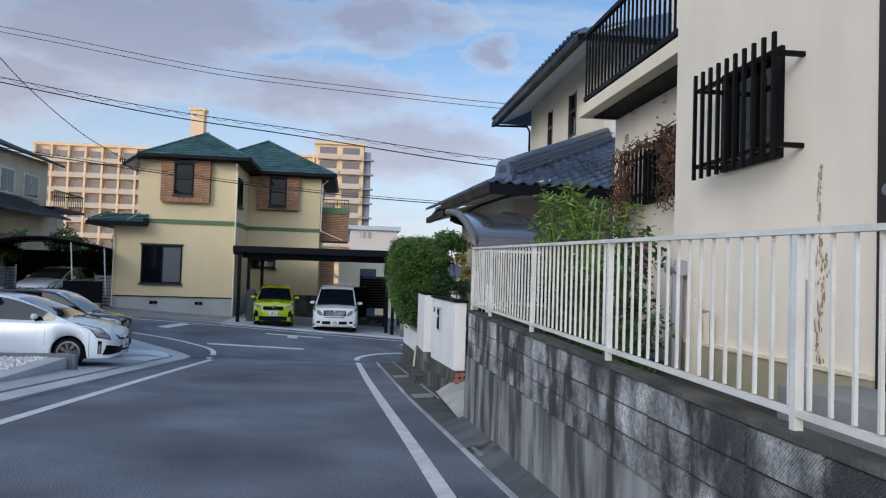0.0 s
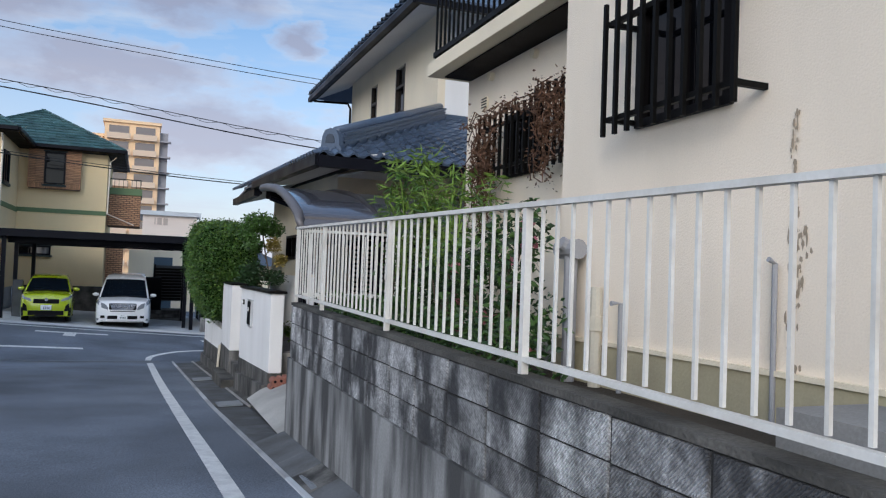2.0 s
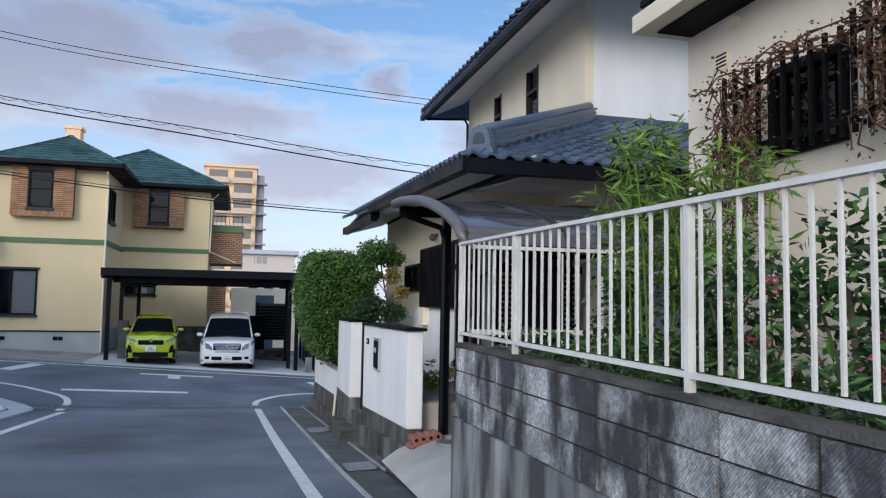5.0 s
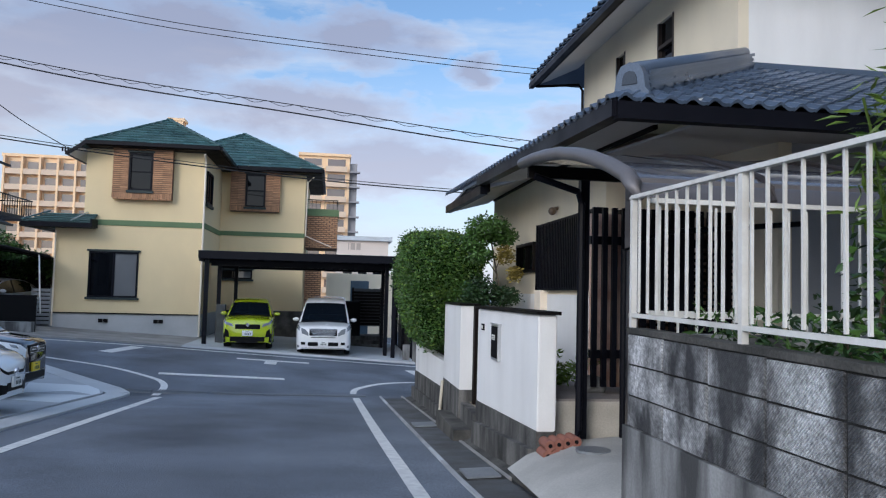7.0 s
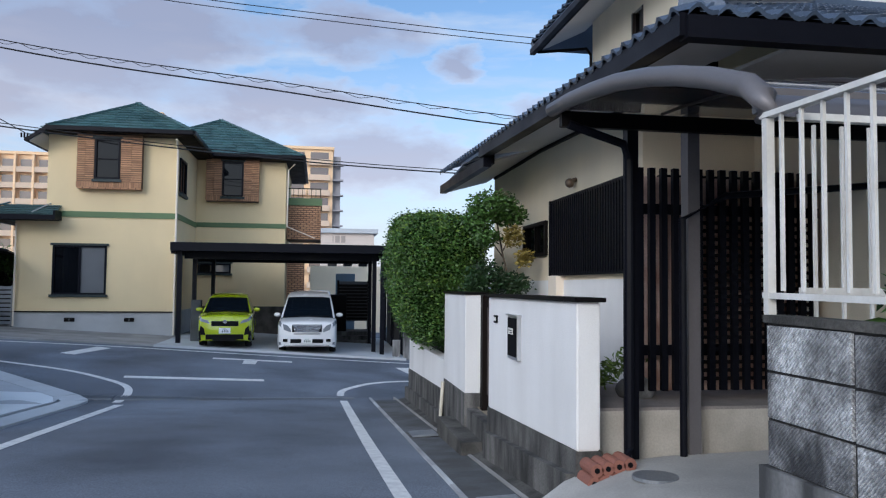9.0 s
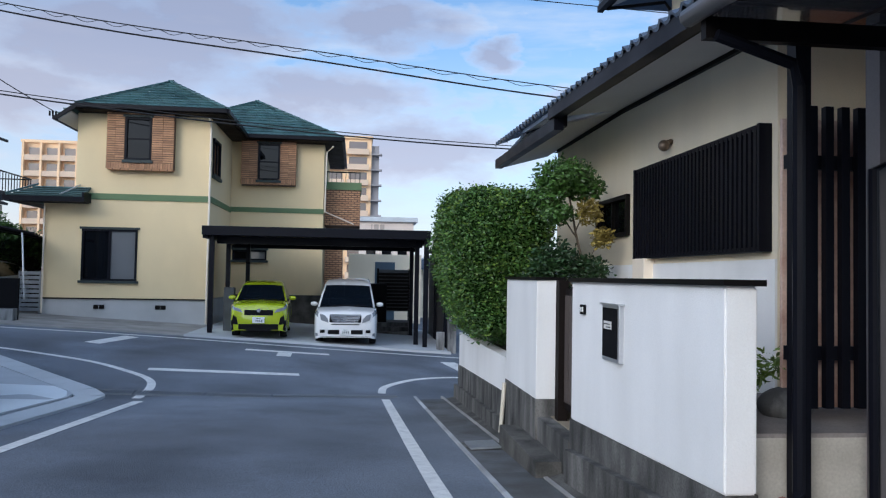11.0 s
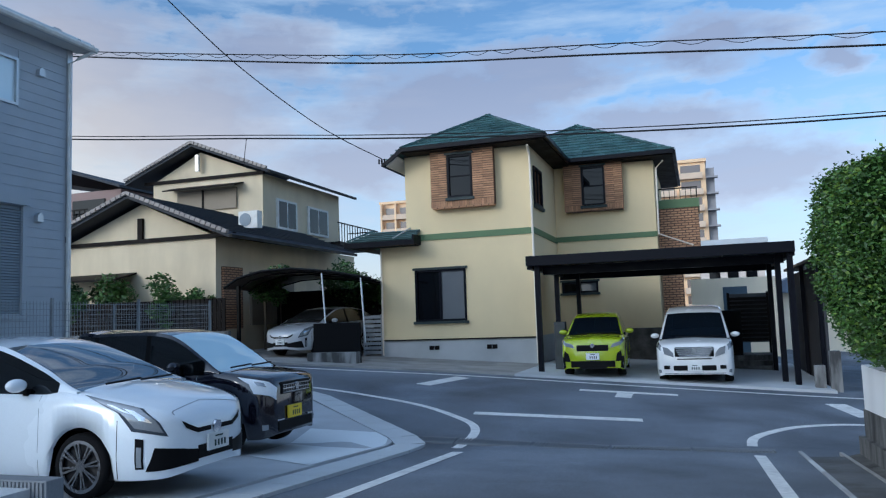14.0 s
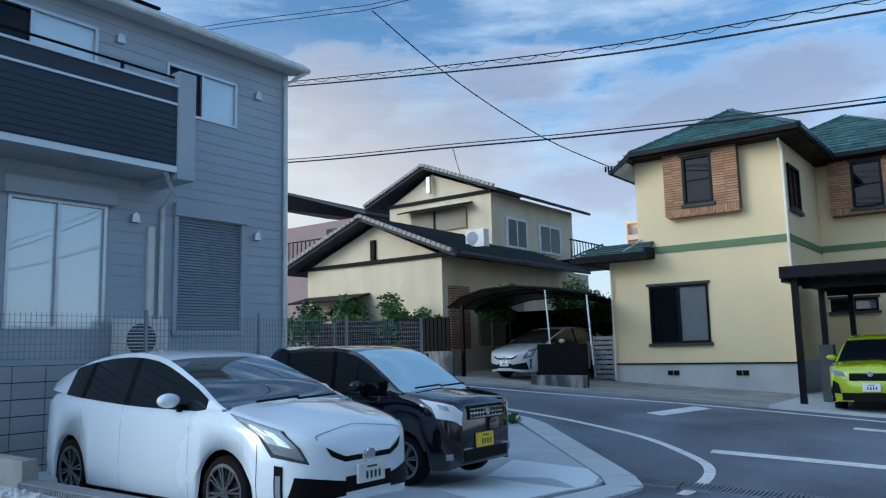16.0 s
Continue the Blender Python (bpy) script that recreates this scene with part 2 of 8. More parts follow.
BLOCK = mat("concrete_block", (0.46, 0.46, 0.46), 0.92, 0.55, 11, 1.0, grain=46, stain=(0.045, 0.046, 0.05), stain_amt=0.90, stain_scale=2.9, streak=0.75, island=0.36, lo=0.42, hi=0.58, ridges=36.0)
MORTAR = mat("mortar", (0.03, 0.03, 0.03), 0.95, 0.15, 6, 0.5, stain=(0.04, 0.04, 0.04), stain_amt=0.8, stain_scale=1.1, streak=True)
CREAM = mat("cream_render", (0.90, 0.79, 0.645), 0.9, 0.035, 2, 0.35, grain=90, stain=(0.50, 0.46, 0.37), stain_amt=0.22, stain_scale=0.9, streak=True)
CREAM_B = mat("ivory_render", (0.85, 0.75, 0.57), 0.9, 0.04, 2, 0.35, grain=80, stain=(0.5, 0.45, 0.36), stain_amt=0.2, stain_scale=0.8, streak=True)
WHITE_WALL = mat("white_render", (0.86, 0.85, 0.83), 0.88, 0.03, 3, 0.3, grain=90, stain=(0.62, 0.61, 0.58), stain_amt=0.35, stain_scale=0.9, streak=True)
WHITE_PAINT = mat("white_painted_metal", (0.76, 0.75, 0.71), 0.45, 0.05, 8, 0.1, stain=(0.45, 0.40, 0.33), stain_amt=0.35, stain_scale=5)
YELLOW = mat("pale_yellow_render", (0.82, 0.65, 0.38), 0.9, 0.04, 2, 0.3, grain=70, stain=(0.68, 0.54, 0.32), stain_amt=0.3, stain_scale=0.6, streak=True)
GREEN_TRIM = mat("green_trim", (0.125, 0.195, 0.09), 0.6, 0.08, 4, 0.1)
SILL = mat("dark_green_sill", (0.030, 0.042, 0.040), 0.6, 0.1, 4, 0.1)
GREEN_TILE = mat("green_roof_slate", (0.048, 0.108, 0.112), 0.42, 0.15, 3, 0.3, island=0.35, stain=(0.10, 0.175, 0.175), stain_amt=0.5, stain_scale=1.5)
BASE_GREY = mat("grey_foundation", (0.50, 0.50, 0.49), 0.9, 0.06, 3, 0.3, stain=(0.33, 0.33, 0.32), stain_amt=0.4, stain_scale=1.0)
DARK = mat("dark_brown_metal", (0.006, 0.005, 0.005), 0.45, 0.12, 6, 0.05, spec=0.1)
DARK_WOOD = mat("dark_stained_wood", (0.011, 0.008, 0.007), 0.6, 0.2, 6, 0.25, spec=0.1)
NAVY = mat("navy_gutter", (0.0055, 0.006, 0.010), 0.4, 0.1, 5, 0.05, spec=0.12)
BLACK = mat("black_rubber", (0.007, 0.007, 0.008), 0.75, 0.15, 8, 0.2, spec=0.1)
IRON = mat("black_iron", (0.005, 0.005, 0.005), 0.5, 0.15, 10, 0.1, spec=0.1)
SOFFIT = mat("white_soffit", (0.66, 0.65, 0.63), 0.85, 0.05, 2, 0.1, stain=(0.45, 0.43, 0.40), stain_amt=0.3, stain_scale=0.8)
KAWARA = mat("glazed_grey_tile", (0.068, 0.096, 0.145), 0.33, 0.2, 3, 0.15, island=0.25, spec=0.6)
# blue in this grey includes the skylight on the shaded wall
GREY_SIDING = mat("grey_siding", (0.45, 0.487, 0.53), 0.7, 0.06, 3, 0.2, stain=(0.37, 0.40, 0.44), stain_amt=0.3)
CHAR_SIDING = mat("charcoal_siding", (0.060, 0.072, 0.092), 0.65, 0.1, 3, 0.2, spec=0.12)
GUTTER = mat("grey_gutter_concrete", (0.115, 0.12, 0.125), 0.9, 0.2, 6, 0.5, grain=90, stain=(0.07, 0.068, 0.062), stain_amt=0.7, stain_scale=2.6, island=0.2)
KERB_PALE = mat("pale_kerb_joint", (0.40, 0.41, 0.42), 0.85, 0.14, 4, 0.3, stain=(0.20, 0.20, 0.20), stain_amt=0.6, stain_scale=2.2)
VERGE = mat("dark_mossy_concrete", (0.105, 0.10, 0.09), 0.95, 0.3, 8, 0.8, grain=60, stain=(0.028, 0.028, 0.025), stain_amt=0.85, stain_scale=3.0)
ALU = mat("aluminium", (0.55, 0.56, 0.57), 0.35, 0.05, 6, 0.05, metal=0.7)
ALU_DARK = mat("bronze_aluminium", (0.045, 0.036, 0.032), 0.4, 0.1, 6, 0.05, metal=0.4)
SHUTTER = mat("grey_shutter", (0.26, 0.30, 0.34), 0.5, 0.06, 4, 0.08)
GLASS = glass_mat("window_glass", (0.003, 0.0035, 0.005), coat=0.0)
GLASS.node_tree.nodes["Principled BSDF"].inputs["Specular IOR Level"].default_value = 0.25
# pale base colour stands for bright sky mirrored in the panes
GLASS_PALE = glass_mat("sky_reflection_glass", (0.62, 0.74, 0.78), 0.06)
GLASS_PALE.node_tree.nodes["Principled BSDF"].inputs["Coat IOR"].default_value = 2.3
GLASS_FROST = glass_mat("frosted_glass", (0.25, 0.27, 0.28), 0.25)
CURTAIN = mat("curtain_behind_glass", (0.13, 0.135, 0.14), 0.35, 0.08, 4, 0.0, coat=1.0)
POLY = glass_mat("smoked_canopy_sheet", (0.10, 0.10, 0.115), 0.18)
# warm low sunlight is mixed into this facade colour
APT = mat("apartment_sunlit_tile", (0.92, 0.64, 0.38), 0.85, 0.05, 0.3, 0.0, stain=(0.74, 0.50, 0.32), stain_amt=0.3, stain_scale=0.2)
# end wall of the same slab, greyed for its shaded side
APT_SHADED = mat("apartment_shaded_side", (0.33, 0.32, 0.33), 0.85, 0.05, 0.3, 0.0)
BRICK = brick_mat("brown_brick_tile", (0.53, 0.30, 0.165), (0.41, 0.22, 0.12), (0.11, 0.065, 0.045), 0.235, 0.085, gap=0.016)
BRICK_FACE = mat("facing_brick", (0.46, 0.255, 0.14), 0.85, 0.12, 6, 0.25, grain=45, stain=(0.33, 0.17, 0.10), stain_amt=0.5, stain_scale=3.0, island=0.26)
TERRA = mat("terracotta", (0.30, 0.125, 0.09), 0.85, 0.15, 8, 0.4, stain=(0.2, 0.1, 0.08), stain_amt=0.4, stain_scale=6)
SOIL = mat("garden_soil", (0.06, 0.048, 0.036), 0.95, 0.3, 6, 0.8)
GRASS_GROUND = mat("far_ground", (0.10, 0.10, 0.09), 0.95, 0.2, 0.3, 0.2)
LEAF = mat("hedge_leaf", (0.052, 0.118, 0.020), 0.45, 0.2, 3, 0.0, island=0.45, spec=0.5)
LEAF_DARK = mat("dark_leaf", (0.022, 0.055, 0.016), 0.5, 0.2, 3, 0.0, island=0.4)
LEAF_LIGHT = mat("light_leaf", (0.13, 0.21, 0.035), 0.5, 0.2, 3, 0.0, island=0.4)
LEAF_RUST = mat("rusty_leaf", (0.26, 0.20, 0.045), 0.6, 0.2, 3, 0.0, island=0.4)
VINE = mat("dry_vine", (0.115, 0.060, 0.036), 0.85, 0.3, 6, 0.0, island=0.4)
BARK = mat("bark", (0.11, 0.085, 0.06), 0.9, 0.25, 10, 0.6)
PVC = mat("ivory_plastic_pipe", (0.62, 0.57, 0.46), 0.5, 0.05, 6, 0.05)
GREY_PIPE = mat("grey_pipe", (0.33, 0.33, 0.34), 0.5, 0.06, 6, 0.05)
STEEL = mat("galvanised_steel", (0.30, 0.32, 0.34), 0.5, 0.15, 12, 0.2, metal=0.6)
CHROME = mat("chrome", (0.75, 0.75, 0.76), 0.12, 0.03, 5, 0.0, metal=1.0)
MAROON = mat("brown_fascia", (0.085, 0.042, 0.036), 0.6, 0.1, 4, 0.1)
RED_WALL = mat("red_brown_wall", (0.30, 0.21, 0.19), 0.85, 0.06, 2, 0.1)
PINK = mat("pink_petal", (0.48, 0.16, 0.20), 0.6, 0.15, 5, 0.0, island=0.3)


# ---- mesh helpers ----
ROOT = {}


def thing(name, loc, label, category, group="", kind="", turn=0.0):
    e = new(name)
    e.empty_display_size = 0.2
    m = pose(*loc, 0, 0, turn)
    e.matrix_basis = m
    ROOT[e.name] = m.inverted()
    return tagged(e, label, category, group, kind)


def part(name, bm, material, parent, label="", smooth=False, local=False):
    """Links bm as one mesh under a thing or part. World coordinates, unless local."""
    me = bpy.data.meshes.new(name)
    if parent is not None and not local:
        bm.transform(ROOT[parent.name])
    bmesh.ops.recalc_face_normals(bm, faces=bm.faces[:])
    bm.to_mesh(me)
    bm.free()
    me.materials.append(material)
    if smooth:
        for p in me.polygons:
            p.use_smooth = True
    ob = new(name, me)
    if parent is not None:
        ob.parent = parent
        ROOT[ob.name] = ROOT[parent.name]
    return tagged(ob, label) if label else ob


def solo(name, bm, material, label, category, kind="", group="", smooth=False):
    ob = part(name, bm, material, None, "", smooth)
    ROOT[ob.name] = Matrix()
    return tagged(ob, label, category, group, kind)


def B(*boxes, bevel=0.0):
    """A bmesh of boxes (x0, x1, y0, y1, z0, z1)."""
    bm = bmesh.new()
    for x0, x1, y0, y1, z0, z1 in boxes:
        v = [bm.verts.new(c) for c in ((x0, y0, z0), (x1, y0, z0), (x1, y1, z0), (x0, y1, z0), (x0, y0, z1), (x1, y0, z1), (x1, y1, z1), (x0, y1, z1))]
        for f in ((0, 3, 2, 1), (4, 5, 6, 7), (0, 1, 5, 4), (1, 2, 6, 5), (2, 3, 7, 6), (3, 0, 4, 7)):
            bm.faces.new([v[i] for i in f])
    if bevel:
        bmesh.ops.bevel(bm, geom=bm.edges[:], offset=bevel, segments=2, affect="EDGES", profile=0.6)
    return bm


def tube(bm, pts, r, seg=8, r2=None):
    """A round tube along points, added to bm."""
    pts = [Vector(p) for p in pts]
    rings = []
    for i, p in enumerate(pts):
        d = (pts[min(i + 1, len(pts) - 1)] - pts[max(i - 1, 0)]).normalized()
        a = d.cross(Vector((0, 0, 1)) if abs(d.z) < 0.9 else Vector((1, 0, 0))).normalized()
        b = d.cross(a)
        rr = r if r2 is None else r + (r2 - r) * i / (len(pts) - 1)
        rings.append([bm.verts.new(p + (a * math.cos(t) + b * math.sin(t)) * rr) for t in (2 * math.pi * k / seg for k in range(seg))])
    for r0, r1 in zip(rings, rings[1:]):
        for k in range(seg):
            bm.faces.new((r0[k], r0[(k + 1) % seg], r1[(k + 1) % seg], r1[k]))
    bm.faces.new(rings[0][::-1])
    bm.faces.new(rings[-1])
    return bm


def T(*lines, r=0.02, seg=8):
    bm = bmesh.new()
    for pts in lines:
        tube(bm, pts, r, seg)
    return bm


def beam(bm, p, q, w, h):
    """A square bar from p to q: w across, h high."""
    p, q = Vector(p), Vector(q)
    d = (q - p).normalized()
    up = Vector((0, 0, 1)) if abs(d.z) < 0.95 else Vector((0, 1, 0))
    s = d.cross(up).normalized()
    u = s.cross(d)
    v = [bm.verts.new(e + s * a * w / 2 + u * b * h / 2) for e in (p, q) for a, b in ((-1, -1), (1, -1), (1, 1), (-1, 1))]
    for f in ((0, 1, 2, 3), (7, 6, 5, 4), (0, 4, 5, 1), (1, 5, 6, 2), (2, 6, 7, 3), (3, 7, 4, 0)):
        bm.faces.new([v[i] for i in f])
    return bm


def bars(*segs, w=0.05, h=0.05):
    bm = bmesh.new()
    for p, q in segs:
        beam(bm, p, q, w, h)
    return bm


def prism(poly, axis, a, b):
    """A flat outline pushed from a to b along axis: x (outline y, z), y (outline x, z) or z (outline x, y)."""
    bm = bmesh.new()

    def at(p, d):
        return {"x": (d, p[0], p[1]), "y": (p[0], d, p[1]), "z": (p[0], p[1], d)}[axis]
    lo = [bm.verts.new(at(p, a)) for p in poly]
    hi = [bm.verts.new(at(p, b)) for p in poly]
    bm.faces.new(lo)
    bm.faces.new(hi[::-1])
    n = len(poly)
    for i in range(n):
        bm.faces.new((lo[i], lo[(i + 1) % n], hi[(i + 1) % n], hi[i]))
    return bm


def slab(corners, t):
    """A plate under the polygon of world points, t thick."""
    bm = bmesh.new()
    up = [bm.verts.new(c) for c in corners]
    lo = [bm.verts.new((c[0], c[1], c[2] - t)) for c in corners]
    bm.faces.new(up)
    bm.faces.new(lo[::-1])
    n = len(corners)
    for i in range(n):
        bm.faces.new((up[i], lo[i], lo[(i + 1) % n], up[(i + 1) % n]))
    return bm


def wall_x(bm, x0, x1, y0, y1, z0, z1, holes=()):
    """A wall along y between x0 and x1, with rectangular holes (ya, yb, za, zb) right through."""
    ys = sorted({y0, y1, *[h for q in holes for h in q[:2]]})
    zs = sorted({z0, z1, *[h for q in holes for h in q[2:]]})
    for a, b in zip(ys, ys[1:]):
        for c, d in zip(zs, zs[1:]):
            m = ((a + b) / 2, (c + d) / 2)
            if any(q[0] < m[0] < q[1] and q[2] < m[1] < q[3] for q in holes):
                continue
            v = [bm.verts.new(p) for p in ((x0, a, c), (x1, a, c), (x1, b, c), (x0, b, c), (x0, a, d), (x1, a, d), (x1, b, d), (x0, b, d))]
            for f in ((0, 3, 2, 1), (4, 5, 6, 7), (0, 1, 5, 4), (1, 2, 6, 5), (2, 3, 7, 6), (3, 0, 4, 7)):
                bm.faces.new([v[i] for i in f])
    bmesh.ops.remove_doubles(bm, verts=bm.verts[:], dist=0.0005)
    bm.verts.index_update()
    seen = {}
    for f in bm.faces:
        seen.setdefault(tuple(sorted(v.index for v in f.verts)), []).append(f)
    bmesh.ops.delete(bm, geom=[f for fs in seen.values() if len(fs) > 1 for f in fs], context="FACES")
    return bm


def wall_y(bm, y0, y1, x0, x1, z0, z1, holes=()):
    tmp = bmesh.new()
    wall_x(tmp, y0, y1, x0, x1, z0, z1, holes)
    for v in tmp.verts:
        v.co = Vector((v.co.y, v.co.x, v.co.z))
    me = bpy.data.meshes.new("tmp")
    tmp.to_mesh(me)
    bm.from_mesh(me)
    tmp.free()
    bpy.data.meshes.remove(me)
    return bm


# ---- ground ----
def smooth_line(pts, n=8):
    """Extra points on a gentle curve through pts."""
    out = []
    v = [Vector(p) for p in pts]
    for i in range(len(v) - 1):
        a, b, c, d = v[max(i - 1, 0)], v[i], v[i + 1], v[min(i + 2, len(v) - 1)]
        for k in range(n):
            t = k / n
            out.append(0.5 * ((2 * b) + (c - a) * t + (2 * a - 5 * b + 4 * c - d) * t * t + (3 * b - a - 3 * c + d) * t ** 3))
    return out + [v[-1]]


def gz(x, y):
    xs, ys, yc = max(min(x, 8), -14) - 1.1, max(y, -12), min(y, 32)
    return max(-1.15 + 0.057 * (26 - ys) - 0.02 * xs, -1.15 - 0.06 * xs + 0.044 * (yc - 26))


def lay(poly, lift, thick, step=0.5):
    """A sheet that follows the ground inside a convex or simple outline (x, y), lifted over it."""
    bm = bmesh.new()
    f = bm.faces.new([bm.verts.new((*p, 0)) for p in poly])
    xs, ys = [p[0] for p in poly], [p[1] for p in poly]
    for ax, lo, hi in ((0, min(xs), max(xs)), (1, min(ys), max(ys))):
        k = lo + step
        while k < hi - 0.01:
            co = (k, 0, 0) if ax == 0 else (0, k, 0)
            no = (1, 0, 0) if ax == 0 else (0, 1, 0)
            bmesh.ops.bisect_plane(bm, geom=bm.verts[:] + bm.edges[:] + bm.faces[:], plane_co=co, plane_no=no)
            k += step
    for v in bm.verts:
        v.co.z = gz(v.co.x, v.co.y) + lift
    if thick:
        r = bmesh.ops.extrude_face_region(bm, geom=bm.faces[:])
        for v in r["geom"]:
            if isinstance(v, bmesh.types.BMVert):
                v.co.z -= thick
    return bm


def stripe(pts, w, lift=0.006, step=0.25):
    """A painted line of width w along (x, y) points, lying on the ground."""
    pts = [tuple(q) for q in smooth_line([(*p, 0) for p in pts], 6)]
    fine = []
    for p, q in zip(pts, pts[1:]):
        n = max(1, int(math.hypot(q[0] - p[0], q[1] - p[1]) / step))
        fine += [(p[0] + (q[0] - p[0]) * i / n, p[1] + (q[1] - p[1]) * i / n) for i in range(n)]
    fine.append(pts[-1][:2])
    bm = bmesh.new()
    prev = None
    for i, p in enumerate(fine):
        a, b = fine[max(i - 1, 0)], fine[min(i + 1, len(fine) - 1)]
        d = Vector((b[0] - a[0], b[1] - a[1])).normalized()
        n = Vector((-d.y, d.x)) * w / 2
        row = [bm.verts.new((p[0] + s * n.x, p[1] + s * n.y, gz(p[0] + s * n.x, p[1] + s * n.y) + lift)) for s in (-1, 1)]
        if prev:
            bm.faces.new((prev[0], row[0], row[1], prev[1]))
        prev = row
    return bm


bm = bmesh.new()
gx = [-900, -300, -120, -60, -40] + [-30 + i for i in range(0, 46)] + [25, 60, 120, 300, 900]
gy = [-300, -100, -40, -20] + [-14 + 0.8 * i for i in range(0, 76)] + [55, 80, 120, 200, 400, 1500]
grid = [[bm.verts.new((x, y, gz(x, y))) for x in gx] for y in gy]
for r0, r1 in zip(grid, grid[1:]):
    for i in range(len(gx) - 1):
        bm.faces.new((r0[i], r0[i + 1], r1[i + 1], r1[i]))
solo("ground", bm, ASPHALT, "worn dark grey asphalt of a sloping street and its junction", "road", "structure")

# ---- road markings and pavements ----
MARKS = "white painted road lines"
solo("edge_line", stripe([(1.84, -2), (1.64, 8.6), (1.44, 15.1), (1.315, 19.5), (1.21, 24.9)], 0.15), PAINT, "worn white edge line along the asphalt", "road marking", "structure", MARKS)
solo("edge_line", stripe([(1.18, 26.0), (1.24, 26.6), (1.53, 27.2), (2.03, 27.85), (2.84, 28.35), (3.8, 28.5)], 0.15), PAINT, "white edge line curving round the corner", "road marking", "structure", MARKS)
solo("edge_line", stripe([(-2.99, 0), (-2.92, 12), (-2.86, 18.5), (-2.76, 23.9)], 0.16), PAINT, "worn white edge line along the asphalt", "road marking", "structure", MARKS)
solo("edge_line", stripe([(-2.92, 24.3), (-2.93, 25.2), (-3.12, 25.95), (-3.56, 26.55), (-4.63, 27.5), (-6.05, 28.2), (-7.33, 28.65), (-10, 29.3), (-13, 29.8)], 0.15), PAINT, "white edge line curving round the corner", "road marking", "structure", MARKS)
solo("edge_line", stripe([(-14, 31.7), (-9.16, 31.6), (-5.14, 31.8), (-0.74, 31.6), (2.92, 31.5), (7, 31.6)], 0.13), PAINT, "white edge line along the far side of the road", "road marking", "structure", MARKS)
solo("stop_line", stripe([(-3.45, 27.1), (-0.5, 27.5)], 0.28), PAINT, "white stop line across one lane", "road marking", "structure", MARKS)
solo("centre_mark", stripe([(-2.04, 30.55), (0.02, 30.6)], 0.24), PAINT, "white crossbar of a small centre mark", "road marking", "structure", MARKS)
solo("centre_mark", stripe([(-1.05, 30.43), (-1.05, 29.85)], 0.34), PAINT, "white stem of a small centre mark", "road marking", "structure", MARKS)
solo("lane_mark", stripe([(-5.5, 30.0), (-5.0, 31.5)], 0.42), PAINT, "short white dash across the lane", "road marking", "structure", MARKS)
solo("lane_mark", stripe([(3.0, 30.6), (3.35, 29.2)], 0.4), PAINT, "short white dash across the lane", "road marking", "structure", MARKS)

# right gutter strip: a thin pale kerb joint, a row of concrete lids, a second joint and a sloped verge
def kerb_x(y):
    return 2.13 - 0.0335 * (y - 9.5) if y < 15.5 else 1.929 - 0.0155 * (y - 15.5)


def gutter_edge(y):
    """Where the lids end (x, height over the ground): against the block wall, then at the verge."""
    return (2.378, 0.13) if y < 12.3 else (kerb_x(y) + 0.46, 0.035)


def strip(x0, x1, y0, y1, h0, h1, t):
    """A plate across the gutter between two places along it."""
    xa, xb, xc, xd = x0(y0), x1(y0), x1(y1), x0(y1)
    return slab([(xa, y0, gz(xa, y0) + h0), (xb, y0, gz(xb, y0) + h1), (xc, y1, gz(xc, y1) + h1), (xd, y1, gz(xd, y1) + h0)], t)


kerb = thing("kerb", (1.95, 10, gz(1.95, 10)), "narrow pale concrete joint along the gutter lids", "kerb", kind="structure")
for k in range(27):
    y0 = -1.5 + k
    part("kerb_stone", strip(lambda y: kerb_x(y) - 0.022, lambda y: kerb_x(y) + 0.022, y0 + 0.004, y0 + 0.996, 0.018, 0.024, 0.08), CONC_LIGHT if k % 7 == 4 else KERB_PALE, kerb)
lids = thing("gutter_cover", (2.2, 10, gz(2.2, 10)), "grey concrete gutter lids with joints, dirty at the edges", "gutter", kind="structure")
for k in range(44):
    y0 = -1.5 + 0.6 * k
    edge, rise = gutter_edge(y0 + 0.3)
    if y0 + 0.3 < 12.3 < y0 + 0.6:
        edge = 2.378
    bm = strip(lambda y: kerb_x(y) + 0.026, lambda y: edge if edge == 2.378 else kerb_x(y) + 0.46, y0 + 0.005, y0 + 0.595, 0.016, rise, 0.09)
    if k in (19, 28, 35):
        part("grating_frame", bm, CONC_DARK, lids)
        xg = kerb_x(y0) + 0.06
        part("grating", bars(*[((xg, y0 + 0.06 + 0.05 * j, gz(xg, y0 + 0.06 + 0.05 * j) + 0.034), (xg + 0.34, y0 + 0.06 + 0.05 * j, gz(xg + 0.34, y0 + 0.06 + 0.05 * j) + 0.034 + rise * 0.6)) for j in range(10)], w=0.03, h=0.02), STEEL, lids, "galvanised steel drain grating")
    else:
        part("lid", bm, GUTTER, lids)
vk = thing("kerb", (2.3, 18, gz(2.3, 18)), "thin concrete joint between the gutter lids and the verge", "kerb", kind="structure")
for k in range(10):
    y0 = 15.3 + k
    part("kerb_stone", strip(lambda y: kerb_x(y) + 0.463, lambda y: kerb_x(y) + 0.50, y0 + 0.004, y0 + 0.996, 0.045, 0.05, 0.08), CONC, vk)
# sloped verge between the gutter and the walls
bm = bmesh.new()
rows = []
for k in range(17):
    y = 12.31 + k * 0.79
    rows.append([bm.verts.new((kerb_x(y) + 0.49, y, gz(2.4, y) + 0.035)), bm.verts.new((2.75, y, gz(2.5, y) + 0.16))])
for a, b in zip(rows, rows[1:]):
    bm.faces.new((a[0], a[1], b[1], b[0]))
